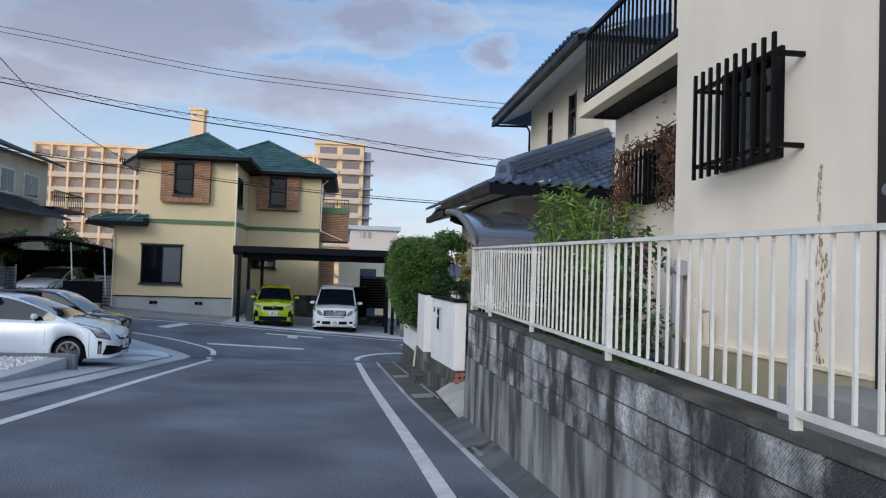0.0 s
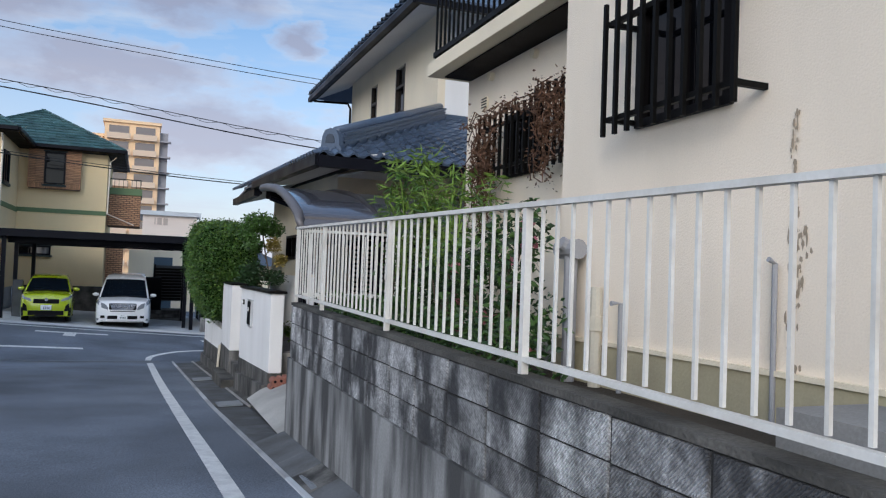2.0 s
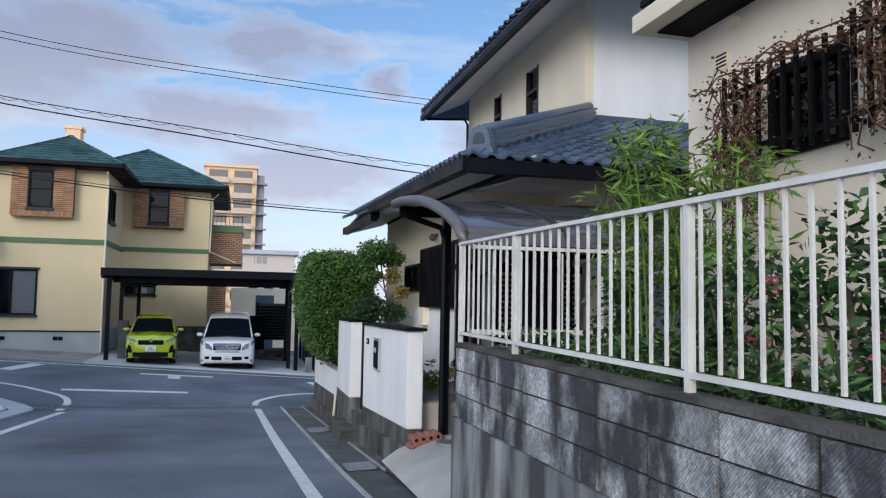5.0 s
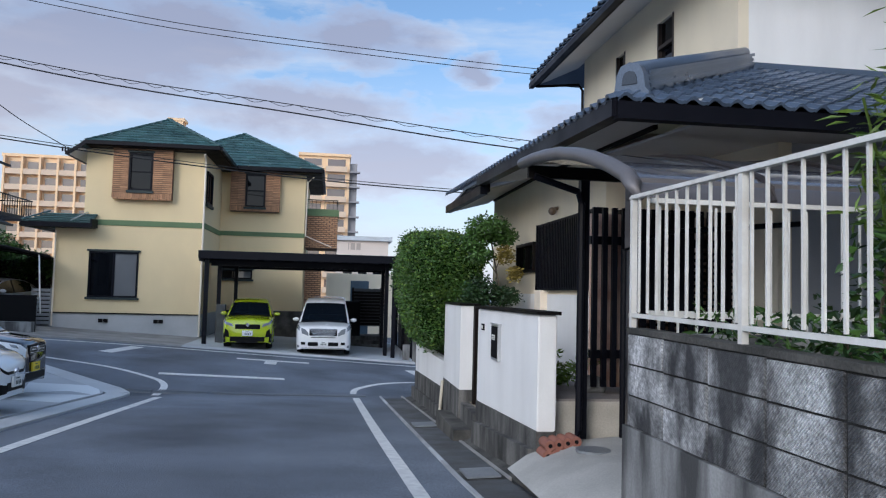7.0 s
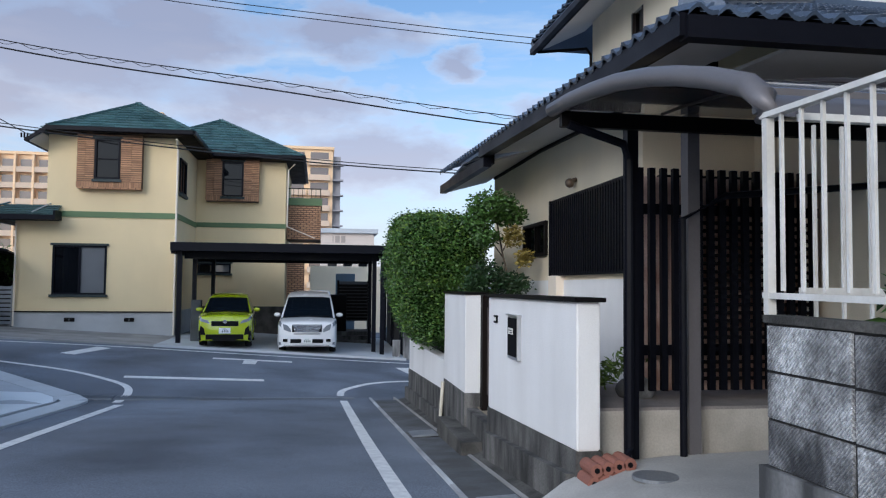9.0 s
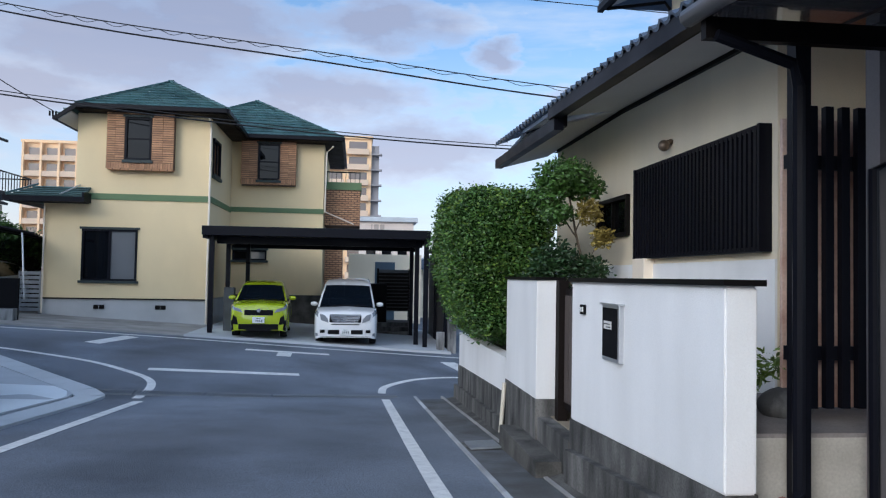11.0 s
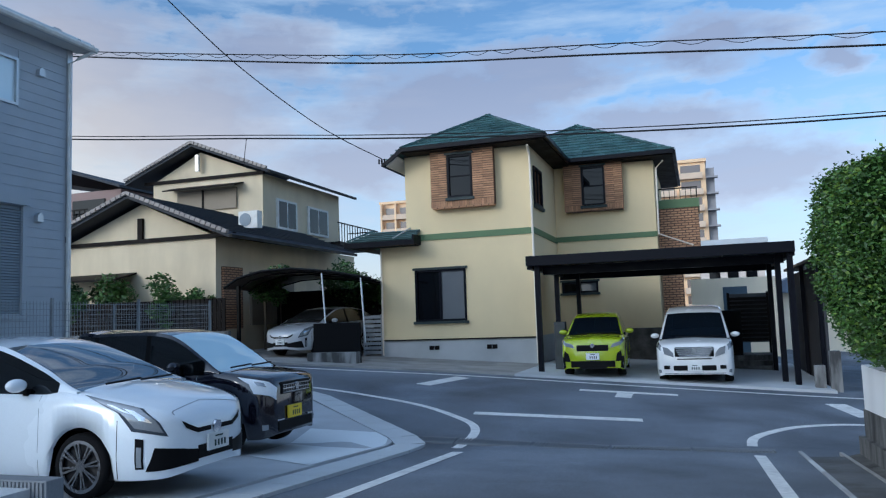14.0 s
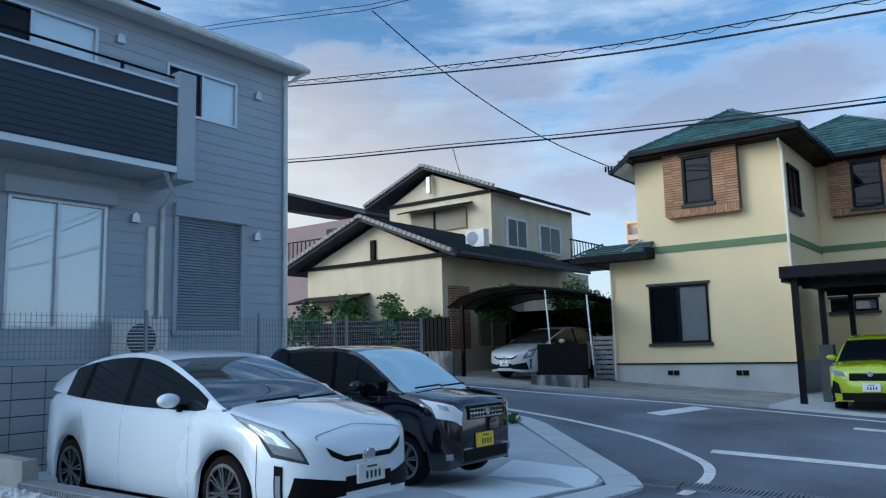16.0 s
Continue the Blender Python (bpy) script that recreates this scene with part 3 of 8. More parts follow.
solo("verge", bm, VERGE, "dirty sloping concrete strip at the foot of the walls", "pavement", "structure")
# driveway apron between the block wall and the gate wall
bm = bmesh.new()
rows = [[bm.verts.new((x, y, z + 0.02 * (15 - y))) for y in (12.3, 13.2, 14.2, 15.2)] for x, z in ((2.36, -0.40), (2.55, -0.27), (2.9, -0.14), (3.4, -0.10), (5.0, -0.06), (9.0, 0.0))]
for a, b in zip(rows, rows[1:]):
    for i in range(3):
        bm.faces.new((a[i], a[i + 1], b[i + 1], b[i]))
solo("driveway", bm, mat("driveway_concrete", (0.46, 0.45, 0.42), 0.88, 0.14, 3, 0.35, stain=(0.27, 0.26, 0.24), stain_amt=0.6, stain_scale=1.4), "pale concrete driveway rising from the gutter", "driveway", "structure", smooth=True)
solo("manhole_cover", T([(3.02, 14.62, -0.128), (3.02, 14.62, -0.104)], r=0.16, seg=20), STEEL, "round grey metal cover set in the driveway", "manhole cover")

DRAIN = mat("dull_drain_steel", (0.19, 0.205, 0.225), 0.7, 0.15, 6, 0.2)
# drain across the mouth of the street
drain = thing("street_drain", (-1.2, 25.0, gz(-1.2, 25)), "steel grating drain across the mouth of the street", "drain", kind="structure")
for k in range(5):
    xa, xb = -4.2 + 1.14 * k, -4.2 + 1.14 * k + 1.1
    ya, yb = 26 + 0.396 * (xa - 1.1) * 0.36 - 0.62, 26 + 0.396 * (xb - 1.1) * 0.36 - 0.62
    bm = bmesh.new()
    beam(bm, (xa, ya, gz(xa, ya) - 0.012), (xb, yb, gz(xb, yb) - 0.012), 0.42, 0.04)
    part("drain_frame", bm, DRAIN, drain)
    bm = bmesh.new()
    for j in range(22):
        x, y = xa + 1.1 * (j + 0.5) / 22, ya + (yb - ya) * (j + 0.5) / 22
        beam(bm, (x, y - 0.16, gz(x, y - 0.16) + 0.016), (x, y + 0.16, gz(x, y + 0.16) + 0.016), 0.02, 0.02)
    part("drain_grating", bm, DRAIN, drain)

# parking lot on the other side, with its kerb and pale slabs
LOT = [(-11, 12.5), (-4.1, 12.5), (-3.94, 20), (-3.87, 22.5), (-3.84, 23.9), (-3.90, 24.25), (-4.1, 24.5), (-6.95, 27.25), (-7.4, 27.55), (-9.0, 28.2), (-11, 28.9)]
solo("parking_lot", lay(LOT, 0.05, 0.2, 0.9), mat("parking_concrete", (0.50, 0.53, 0.56), 0.88, 0.12, 3, 0.3, grain=90, stain=(0.36, 0.375, 0.39), stain_amt=0.5, stain_scale=0.9), "pale concrete parking space beside the street", "parking space", "structure")
solo("parking_slab", lay([(-5.12, 22.25), (-3.92, 21.75), (-3.86, 23.9), (-4.02, 24.38), (-4.35, 24.72), (-5.45, 24.62), (-5.24, 23.7)], 0.057, 0.0, 0.9), mat("new_concrete", (0.74, 0.78, 0.80), 0.8, 0.05, 2, 0.15), "freshly cast pale grey concrete patch", "parking space", "structure")
lk = thing("kerb", (-3.8, 22, gz(-3.8, 22)), "grey concrete gutter kerb round the parking space", "kerb", kind="structure")
LK = [(-3.98, 2), (-3.84, 12.5), (-3.68, 20), (-3.59, 23.6), (-3.60, 24.25), (-3.9, 24.68), (-6.85, 27.58), (-7.35, 27.9), (-8.9, 28.45), (-12.5, 29.3)]
for p, q in zip(LK, LK[1:]):
    n = max(1, round(math.hypot(q[0] - p[0], q[1] - p[1]) / 0.6))
    for i in range(n):
        a = (p[0] + (q[0] - p[0]) * i / n, p[1] + (q[1] - p[1]) * i / n)
        b = (p[0] + (q[0] - p[0]) * (i + 0.98) / n, p[1] + (q[1] - p[1]) * (i + 0.98) / n)
        bm = bmesh.new()
        beam(bm, (*a, gz(*a) - 0.01), (*b, gz(*b) - 0.01), 0.44, 0.09)
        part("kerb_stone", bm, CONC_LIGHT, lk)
# far pavement in front of the yellow house and its carport
solo("pavement", lay([(-14, 32.0), (-3.9, 32.4), (-3.9, 37), (-14, 38.5)], 0.05, 0.2, 1.0), CONC, "stained grey concrete apron before the house", "pavement", "structure")
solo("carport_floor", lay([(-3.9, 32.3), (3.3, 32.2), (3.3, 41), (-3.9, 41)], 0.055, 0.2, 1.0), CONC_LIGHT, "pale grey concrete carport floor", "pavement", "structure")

# ---- block wall with its fence ----
bw = thing("block_wall", (2.5, 5, gz(2.5, 5)), "weathered grey concrete block wall on a cast footing", "wall", kind="structure")
part("footing", prism([(-5, -0.3), (12.31, -0.75), (12.31, 0.52), (-5, 0.52)], "x", 2.382, 2.508), CONC_STAIN, bw, "cast concrete footing with dark run-off streaks")


def wall_top(y):
    return 1.085 + 0.0105 * (y - 12.3)


part("mortar_core", prism([(-5, 0.52), (12.285, 0.52), (12.285, wall_top(12.285) - 0.004), (-5, wall_top(-5) - 0.004)], "x", 2.412, 2.50), MORTAR, bw)
part("wall_cap", slab([(2.397, -5, wall_top(-5) + 0.018), (2.397, 12.298, wall_top(12.298) + 0.018), (2.51, 12.298, wall_top(12.298) + 0.018), (2.51, -5, wall_top(-5) + 0.018)], 0.03), VERGE, bw, "thin dark mortar capping")
blk = B((2.40, 2.505, 0.0, 0.475, 0.03, 0.965), bevel=0.005)
blk_mesh = bpy.data.meshes.new("block")
bmesh.ops.recalc_face_normals(blk, faces=blk.faces[:])
blk.to_mesh(blk_mesh)
blk.free()
blk_mesh.materials.append(BLOCK)
for r in range(3):
    for k in range(34):
        ob = new("block", blk_mesh)
        ob.parent = bw
        yb = 12.295 - 0.4955 * (k + 1)
        rise = (wall_top(yb) - 0.012 - 0.52) / 3
        ob.matrix_basis = ROOT[bw.name] @ pose(random.uniform(-0.004, 0.0005), yb, 0.52 + rise * r) @ Matrix.Diagonal((1, 1, rise, 1))
fence = thing("metal_fence", (2.48, 5, 1.09), "white painted steel picket fence with chipped paint on a block wall", "fence")


def ftop(y):
    return 1.735 + 0.0225 * (y - 4.9)


def fbot(y):
    return 1.088 + 0.0122 * (y - 5)


part("top_rail", bars(((2.45, -5, ftop(-5)), (2.45, 12.36, ftop(12.36))), w=0.042, h=0.022), WHITE_PAINT, fence)
part("bottom_rail", bars(((2.45, -5, fbot(-5)), (2.45, 12.36, fbot(12.36))), w=0.03, h=0.024), WHITE_PAINT, fence)
posts = [12.33] + [11.06 - 1.99 * k for k in range(9)]
for y in posts:
    part("post", bars(((2.45, y, wall_top(min(y, 12.29)) + 0.016), (2.45, y, ftop(y) - 0.012)), w=0.034, h=0.034), WHITE_PAINT, fence)
pickets = [9.115 + 0.125 * k for k in range(26)] + [8.99 - 0.1205 * k for k in range(114)]
for y in pickets:
    if min(abs(y - p) for p in posts) > 0.034:
        part("picket", bars(((2.45, y, fbot(y) + 0.02), (2.45, y, ftop(y) - 0.011)), w=0.0135, h=0.0135), WHITE_PAINT, fence)
# return of the fence across the end of the garden
f2 = thing("metal_fence", (3.2, 12.2, 1.09), "white painted steel picket fence returning towards the house", "fence")
part("top_rail", bars(((2.5, 12.2, 1.87), (4.0, 12.2, 1.87)), w=0.035, h=0.028), WHITE_PAINT, f2)
part("bottom_rail", bars(((2.5, 12.2, 1.19), (4.0, 12.2, 1.19)), w=0.035, h=0.04), WHITE_PAINT, f2)
for k in range(12):
    part("picket", bars(((2.56 + 0.12 * k, 12.2, 1.08), (2.56 + 0.12 * k, 12.2, 1.84)), w=0.012, h=0.012), WHITE_PAINT, f2)
bm = B((2.6, 5.5, 12.1, 12.28, -0.75, 1.075))
solo("garden_wall", bm, CONC_STAIN, "stained concrete end wall of the raised garden", "wall", "structure")
solo("garden_bed", B((2.512, 4.3, -5, 12.1, 0.3, 0.80)), SOIL, "dark garden soil behind the block wall", "garden bed", "structure")

# ---- cream house behind the fence ----
ch = thing("cream_house", (6, 5, 0.9), "cream rendered two-storey house with a barred window and balcony", "house")
bm = bmesh.new()
wall_x(bm, 3.6, 3.8, -5, 8.76, 0.8, 6.5, holes=((7.11, 7.90, 2.37, 3.10), (4.9, 6.2, 0.95, 3.4)))
part("front_wall", bm, CREAM, ch)
part("wall_base", B((3.58, 3.6, 6.22, 8.78, 0.80, 1.06)), mat("ochre_plinth", (0.46, 0.41, 0.27), 0.9, 0.06, 3, 0.3, stain=(0.30, 0.26, 0.18), stain_amt=0.5, stain_scale=2.0), ch, "ochre plinth strip")
part("plinth_ledge", B((3.565, 3.6, 6.22, 8.78, 1.06, 1.085)), CREAM_B, ch, "pale drip ledge over the plinth")
part("return_wall", B((3.8, 4.05, 8.61, 8.76, 0.8, 6.5)), CREAM, ch)
bm = bmesh.new()
wall_x(bm, 4.05, 4.2, 8.76, 11.55, 0.8, 3.55, holes=((9.92, 10.56, 2.38, 2.97),))
part("recessed_wall", bm, CREAM, ch)
part("end_wall", B((4.2, 9, 11.4, 11.55, 0.8, 3.55)), CREAM, ch)
part("back_wall", B((9.0, 9.2, -5, 11.55, 0.3, 6.5)), CREAM, ch)
part("near_wall", B((3.8, 9.0, -5, -4.8, 0.3, 6.5)), CREAM, ch)
part("roof", B((3.2, 9.6, -5.4, 8.75, 6.5, 6.66), (4.2, 9.6, 8.75, 11.6, 6.5, 6.66)), DARK_WOOD, ch, "flat dark roof edge")
part("floor_slab", B((3.8, 9.0, -4.8, 11.4, 0.2, 0.95)), CONC, ch)
part("upper_wall", B((4.6, 9, 8.8, 11.2, 3.67, 6.5)), CREAM, ch)
part("balcony_slab", B((3.6, 9, 8.765, 11.62, 3.53, 3.67), bevel=0.008), CREAM_B, ch, "cream balcony slab with a dark underside")
part("slab_soffit", B((3.75, 9, 8.77, 11.5, 3.515, 3.528)), DARK_WOOD, ch, "near-black soffit sheet")
rail = part("railing", bars(((3.66, 8.8, 4.55), (3.66, 11.56, 4.55)), ((3.66, 8.8, 3.75), (3.66, 11.56, 3.75)), w=0.05, h=0.05), IRON, ch, "black steel balcony rail")
for k in range(24):
    part("baluster", bars(((3.66, 8.85 + 0.117 * k, 3.67), (3.66, 8.85 + 0.117 * k, 4.55)), w=0.02, h=0.02), IRON, rail)
for yb, xb in ((10.95, 4.0), (10.05, 4.0)):
    part("soffit_vent", T([(xb, yb, 3.44), (xb + 0.06, yb, 3.44)], r=0.045, seg=12), CREAM_B, ch, "small round wall vent")
vent = part("wall_vent", T([(4.03, 11.1, 3.2), (4.055, 11.1, 3.2)], r=0.075, seg=16), CREAM_B, ch, "round cream louvred vent")
for k in range(4):
    # dark bar on the face stands for the shade in an open slot
    part("vent_slot", B((4.026, 4.032, 11.04, 11.16, 3.155 + 0.028 * k, 3.167 + 0.028 * k)), DARK, vent)


def barred_window(parent, x, y0, y1, z0, z1, yb0, yb1, zb0, zb1, n, out):
    """A dark sash window in a wall whose face is x, with a grille of upright bars standing off it."""
    wf = part("window_frame", B((x - 0.03, x + 0.06, y0, y0 + 0.05, z0, z1), (x - 0.03, x + 0.06, y1 - 0.05, y1, z0, z1), (x - 0.03, x + 0.06, y0 + 0.05, y1 - 0.05, z0, z0 + 0.05), (x - 0.03, x + 0.06, y0 + 0.05, y1 - 0.05, z1 - 0.05, z1), (x, x + 0.05, (y0 + y1) / 2 - 0.02, (y0 + y1) / 2 + 0.02, z0 + 0.05, z1 - 0.05)), DARK, parent, "dark bronze sash frame")
    part("pane", B((x + 0.03, x + 0.036, y0 + 0.05, y1 - 0.05, z0 + 0.05, z1 - 0.05)), GLASS, wf)
    gr = part("grille", bars(((x - out + 0.015, yb0, zb0 + 0.10), (x - out + 0.015, yb1, zb0 + 0.10)), w=0.03, h=0.03), IRON, parent, "black iron window grille")
    part("grille_rail", bars(((x - out + 0.015, yb0, zb1 - 0.12), (x - out + 0.015, yb1, zb1 - 0.12)), w=0.03, h=0.03), IRON, gr)
    for yy in (yb0 + 0.02, yb1 - 0.02):
        for zz in (zb0 + 0.10, zb1 - 0.12):
            part("grille_bracket", bars(((x - out, yy, zz), (x + 0.01, yy, zz)), w=0.03, h=0.03), IRON, gr)
    for k in range(n):
        y = yb0 + (yb1 - yb0) * k / (n - 1)
        part("grille_bar", bars(((x - out - 0.012, y, zb0), (x - out - 0.012, y, zb1)), w=0.024, h=0.024), IRON, gr)


barred_window(ch, 3.6, 7.11, 7.90, 2.37, 3.10, 6.88, 7.95, 2.31, 3.10, 10, 0.20)
barred_window(ch, 4.05, 9.92, 10.56, 2.38, 2.97, 9.80, 10.85, 2.36, 2.98, 10, 0.16)
part("grille", bars(((3.88, 9.05, 2.46), (3.88, 9.7, 2.46)), w=0.03, h=0.03), IRON, ch, "black iron bars hung with dry creeper")
part("grille_rail", bars(((3.88, 9.05, 2.92), (3.88, 9.7, 2.92)), w=0.03, h=0.03), IRON, ch)
for k in range(7):
    part("grille_bar", bars(((3.868, 9.05 + 0.108 * k, 2.36), (3.868, 9.05 + 0.108 * k, 3.04)), w=0.024, h=0.024), IRON, ch)
door = part("glazed_door", B((3.58, 3.68, 6.10, 6.2, 0.95, 3.4), (3.60, 3.66, 4.9, 6.1, 1.98, 2.10), (3.60, 3.66, 4.9, 6.1, 0.95, 1.10), (3.59, 3.67, 6.0, 6.06, 0.95, 3.4)), ALU_DARK, ch, "bronze framed glazed door")
part("door_glass", B((3.64, 3.646, 4.9, 6.0, 1.10, 1.98), (3.64, 3.646, 4.9, 6.0, 2.10, 3.4)), GLASS_FROST, door, "frosted patterned glass")
part("door_knob", T([(3.50, 6.03, 2.04), (3.60, 6.03, 2.04)], r=0.03, seg=12), CHROME, door, "brass and chrome door knob")
part("porch_step", B((3.1, 3.6, 4.6, 6.3, 0.79, 1.02)), CONC, ch)
# run-down cracks in the render
STAIN = mat("dark_crack", (0.36, 0.29, 0.21), 0.9, 0.2, 8, 0.0)
bm = bmesh.new()
for q in range(90):
    z = random.uniform(1.1, 1.9) if q < 70 else random.uniform(1.95, 2.3)
    y = 6.70 + random.gauss(0, 0.028 if z < 1.75 else 0.012) + 0.02 * math.sin(z * 7)
    ry, rz = random.uniform(0.003, 0.012), random.uniform(0.008, 0.035)
    rim = [bm.verts.new((3.5988 - 0.00012 * q, y + ry * random.uniform(0.5, 1.3) * math.cos(t), z + rz * random.uniform(0.5, 1.3) * math.sin(t))) for t in (2 * math.pi * k / 9 for k in range(9))]
    bm.faces.new(rim)
tagged(part("damp_stain", bm, STAIN, ch, "mottled brown run-down stain"), kind="stuff")
# pipes on the wall
part("meter_pipe", T([(3.5, 8.45, 0.78), (3.5, 8.45, 1.62), (3.48, 8.45, 1.67), (3.42, 8.45, 1.70)], r=0.045, seg=10), GREY_PIPE, ch, "grey vent pipe with hooded outlet")
part("vent_hood", T([(3.5, 8.36, 1.66), (3.5, 8.58, 1.66)], r=0.065, seg=12), GREY_PIPE, ch)
part("drain_pipe", T([(3.54, 8.2, 0.78), (3.54, 8.2, 1.42)], r=0.04, seg=10), PVC, ch)
part("pipe_joint", T([(3.54, 8.2, 1.15), (3.54, 8.2, 1.24)], r=0.055, seg=10), PVC, ch)
part("tap_pipe", T([(3.57, 6.79, 0.78), (3.57, 6.79, 1.57), (3.53, 6.79, 1.59)], r=0.013, seg=8), GREY_PIPE, ch)
part("tap_pipe", T([(3.55, 7.95, 0.78), (3.55, 7.95, 1.33), (3.48, 7.95, 1.33)], r=0.016, seg=8), GREY_PIPE, ch)

# ---- gate wall and garden wall ----


def skew(y):
    return 2.50 + (18.6 - y) * 0.042 if y < 18.6 else 2.50


gw = thing("gate_wall", (2.6, 16.4, -0.2), "white rendered gate wall on a mossy grey concrete base", "wall")
bm = bmesh.new()
c = [(2.64, 15.17), (2.535, 17.77), (2.72, 17.77), (2.83, 15.17)]
lo = [bm.verts.new((x, y, z)) for (x, y), z in zip(c, (-0.05, -0.115, -0.115, -0.05))]
hi = [bm.verts.new((x, y, 1.09)) for x, y in c]
bm.faces.new(lo)
bm.faces.new(hi)
for i in range(4):
    bm.faces.new((lo[i], lo[(i + 1) % 4], hi[(i + 1) % 4], hi[i]))
bmesh.ops.bevel(bm, geom=[e for e in bm.edges], offset=0.012, segments=2, affect="EDGES")
part("panel", bm, WHITE_WALL, gw)
part("coping", slab([(2.61, 15.13, 1.125), (2.505, 17.79, 1.125), (2.74, 17.79, 1.125), (2.86, 15.13, 1.125)], 0.035), DARK, gw, "thin black metal coping")
part("base", slab([(2.635, 15.18, -0.049), (2.53, 17.79, -0.115), (2.74, 17.79, -0.115), (2.84, 15.18, -0.049)], 0.8), CONC_DARK, gw, "mossy dark concrete base")
part("base_ledge", slab([(2.56, 15.2, -0.22), (2.46, 17.7, -0.36), (2.60, 17.7, -0.36), (2.70, 15.2, -0.22)], 0.6), CONC_DARK, gw, "rough stepped footing")
mb = part("letterbox", B((2.545, 2.60, 16.59, 16.97, 0.50, 0.92), bevel=0.006), ALU, gw, "steel framed black letterbox")
part("letterbox_door", B((2.538, 2.56, 16.62, 16.94, 0.53, 0.90)), BLACK, mb)
part("letterbox_label", B((2.534, 2.539, 16.73, 16.90, 0.74, 0.80)), WHITE_PAINT, mb)
part("label_bar", B((2.531, 2.535, 16.76, 16.88, 0.775, 0.782), (2.531, 2.535, 16.75, 16.83, 0.752, 0.759)), BLACK, mb)
part("letterbox_hood", B((2.53, 2.60, 16.57, 16.99, 0.92, 0.935)), ALU, mb)
npl = part("name_plate", B((2.53, 2.56, 17.40, 17.52, 0.82, 0.90)), BLACK, gw, "small black name plate with white marks")
part("plate_bar", B((2.525, 2.532, 17.42, 17.445, 0.84, 0.88), (2.525, 2.532, 17.47, 17.50, 0.84, 0.88)), WHITE_PAINT, npl)

gate = thing("garden_gate", (2.75, 18.3, -0.2), "closed brown wooden garden gate between white posts", "gate")
part("gate_post", B((2.66, 2.76, 18.66, 18.78, -0.3, 1.1)), DARK_WOOD, gate)
gf = part("gate_leaf", B((2.72, 2.76, 17.80, 18.64, -0.18, 1.02), bevel=0.004), DARK_WOOD, gate)
for k in range(5):
    part("gate_board", B((2.708, 2.722, 17.86 + 0.155 * k, 17.995 + 0.155 * k, -0.10, 0.95)), mat("brown_board", (0.085, 0.065, 0.055), 0.65, 0.15, 8, 0.2) if k == 0 else bpy.data.materials["brown_board"], gf)
part("gate_latch", B((2.68, 2.71, 17.86, 17.90, 0.4, 0.52)), STEEL, gf)
gp = thing("gate_post", (2.7, 19.6, -0.3), "white rendered gate post on a grey base", "gate post")
part("pillar", B((2.50, 2.78, 18.95, 20.52, -0.13, 1.10), bevel=0.012), WHITE_WALL, gp)
part("coping", B((2.48, 2.80, 18.93, 20.54, 1.10, 1.13)), DARK, gp)
part("base", B((2.495, 2.79, 18.94, 20.53, -1.1, -0.13)), CONC_DARK, gp)
steps = thing("gate_steps", (2.4, 18.4, -0.6), "two low grey concrete steps up to the gate", "steps", kind="structure")
part("tread", B((2.28, 2.62, 18.0, 19.75, -1.0, -0.54), bevel=0.012), VERGE, steps)
part("landing_edge", B((2.52, 2.66, 17.79, 18.94, -1.0, -0.31)), CONC_DARK, steps)
part("landing", B((2.66, 3.4, 17.76, 18.95, -0.9, -0.30)), mat("sandy_tile", (0.30, 0.25, 0.18), 0.85, 0.12, 8, 0.3), steps, "sandy tiled landing")
hw = thing("hedge_wall", (2.6, 22.5, -0.5), "low white rendered wall on a stained base under the hedge", "wall")
part("panel", prism([(20.52, -0.30), (24.75, -0.44), (24.75, 0.13), (20.52, 0.13)], "x", 2.50, 2.68), WHITE_WALL, hw)
part("base", prism([(20.53, -1.1), (24.76, -1.4), (24.76, -0.44), (20.53, -0.30)], "x", 2.485, 2.70), CONC_DARK, hw)
part("footing", prism([(20.53, -1.1), (24.9, -1.4), (24.9, -0.80), (20.53, -0.62)], "x", 2.43, 2.70), CONC_DARK, hw)
part("side_panel", B((2.68, 9, 24.57, 24.75, -0.44, 0.13)), WHITE_WALL, hw)
part("side_base", B((2.70, 9, 24.56, 24.76, -1.6, -0.44)), CONC_STAIN, hw)
solo("garden_soil", B((2.79, 9, 15.6, 24.56, -0.6, 0.08)), SOIL, "dark garden soil inside the gate", "garden bed", "structure")
solo("drain_pipe", T([(2.44, 20.50, -0.78), (2.46, 20.45, -0.35), (2.47, 20.45, -0.17)], r=0.026, seg=10), PVC, "ivory plastic drain pipe leaning on the wall", "pipe")

# ---- tiled house ----
th = thing("tiled_house", (6, 19, 0.1), "ivory rendered house with glazed grey roof tiles and dark gutters", "house")
bm = bmesh.new()
wall_x(bm, 3.95, 4.1, 16.9, 23.6, 0.0, 3.35, holes=((20.22, 21.35, 1.70, 2.13), (17.05, 19.7, 1.45, 2.3)))
part("side_wall", bm, CREAM_B, th)
part("lower_wall", B((3.93, 3.95, 16.9, 23.6, 0.0, 1.3)), WHITE_WALL, th)
part("far_wall", B((4.1, 10, 23.45, 23.6, 0.0, 3.35)), CREAM_B, th)
part("entrance_wall", B((4.1, 5.2, 16.9, 17.05, 0.1, 3.35)), CREAM_B, th)
part("porch_wall", B((5.2, 5.35, 15.2, 17.05, 0.1, 3.3)), CREAM_B, th)
part("porch_front", B((5.35, 10, 15.2, 15.35, 0.0, 3.3)), mat("grey_render", (0.42, 0.42, 0.43), 0.9, 0.04, 2, 0.3), th, "grey rendered wall")
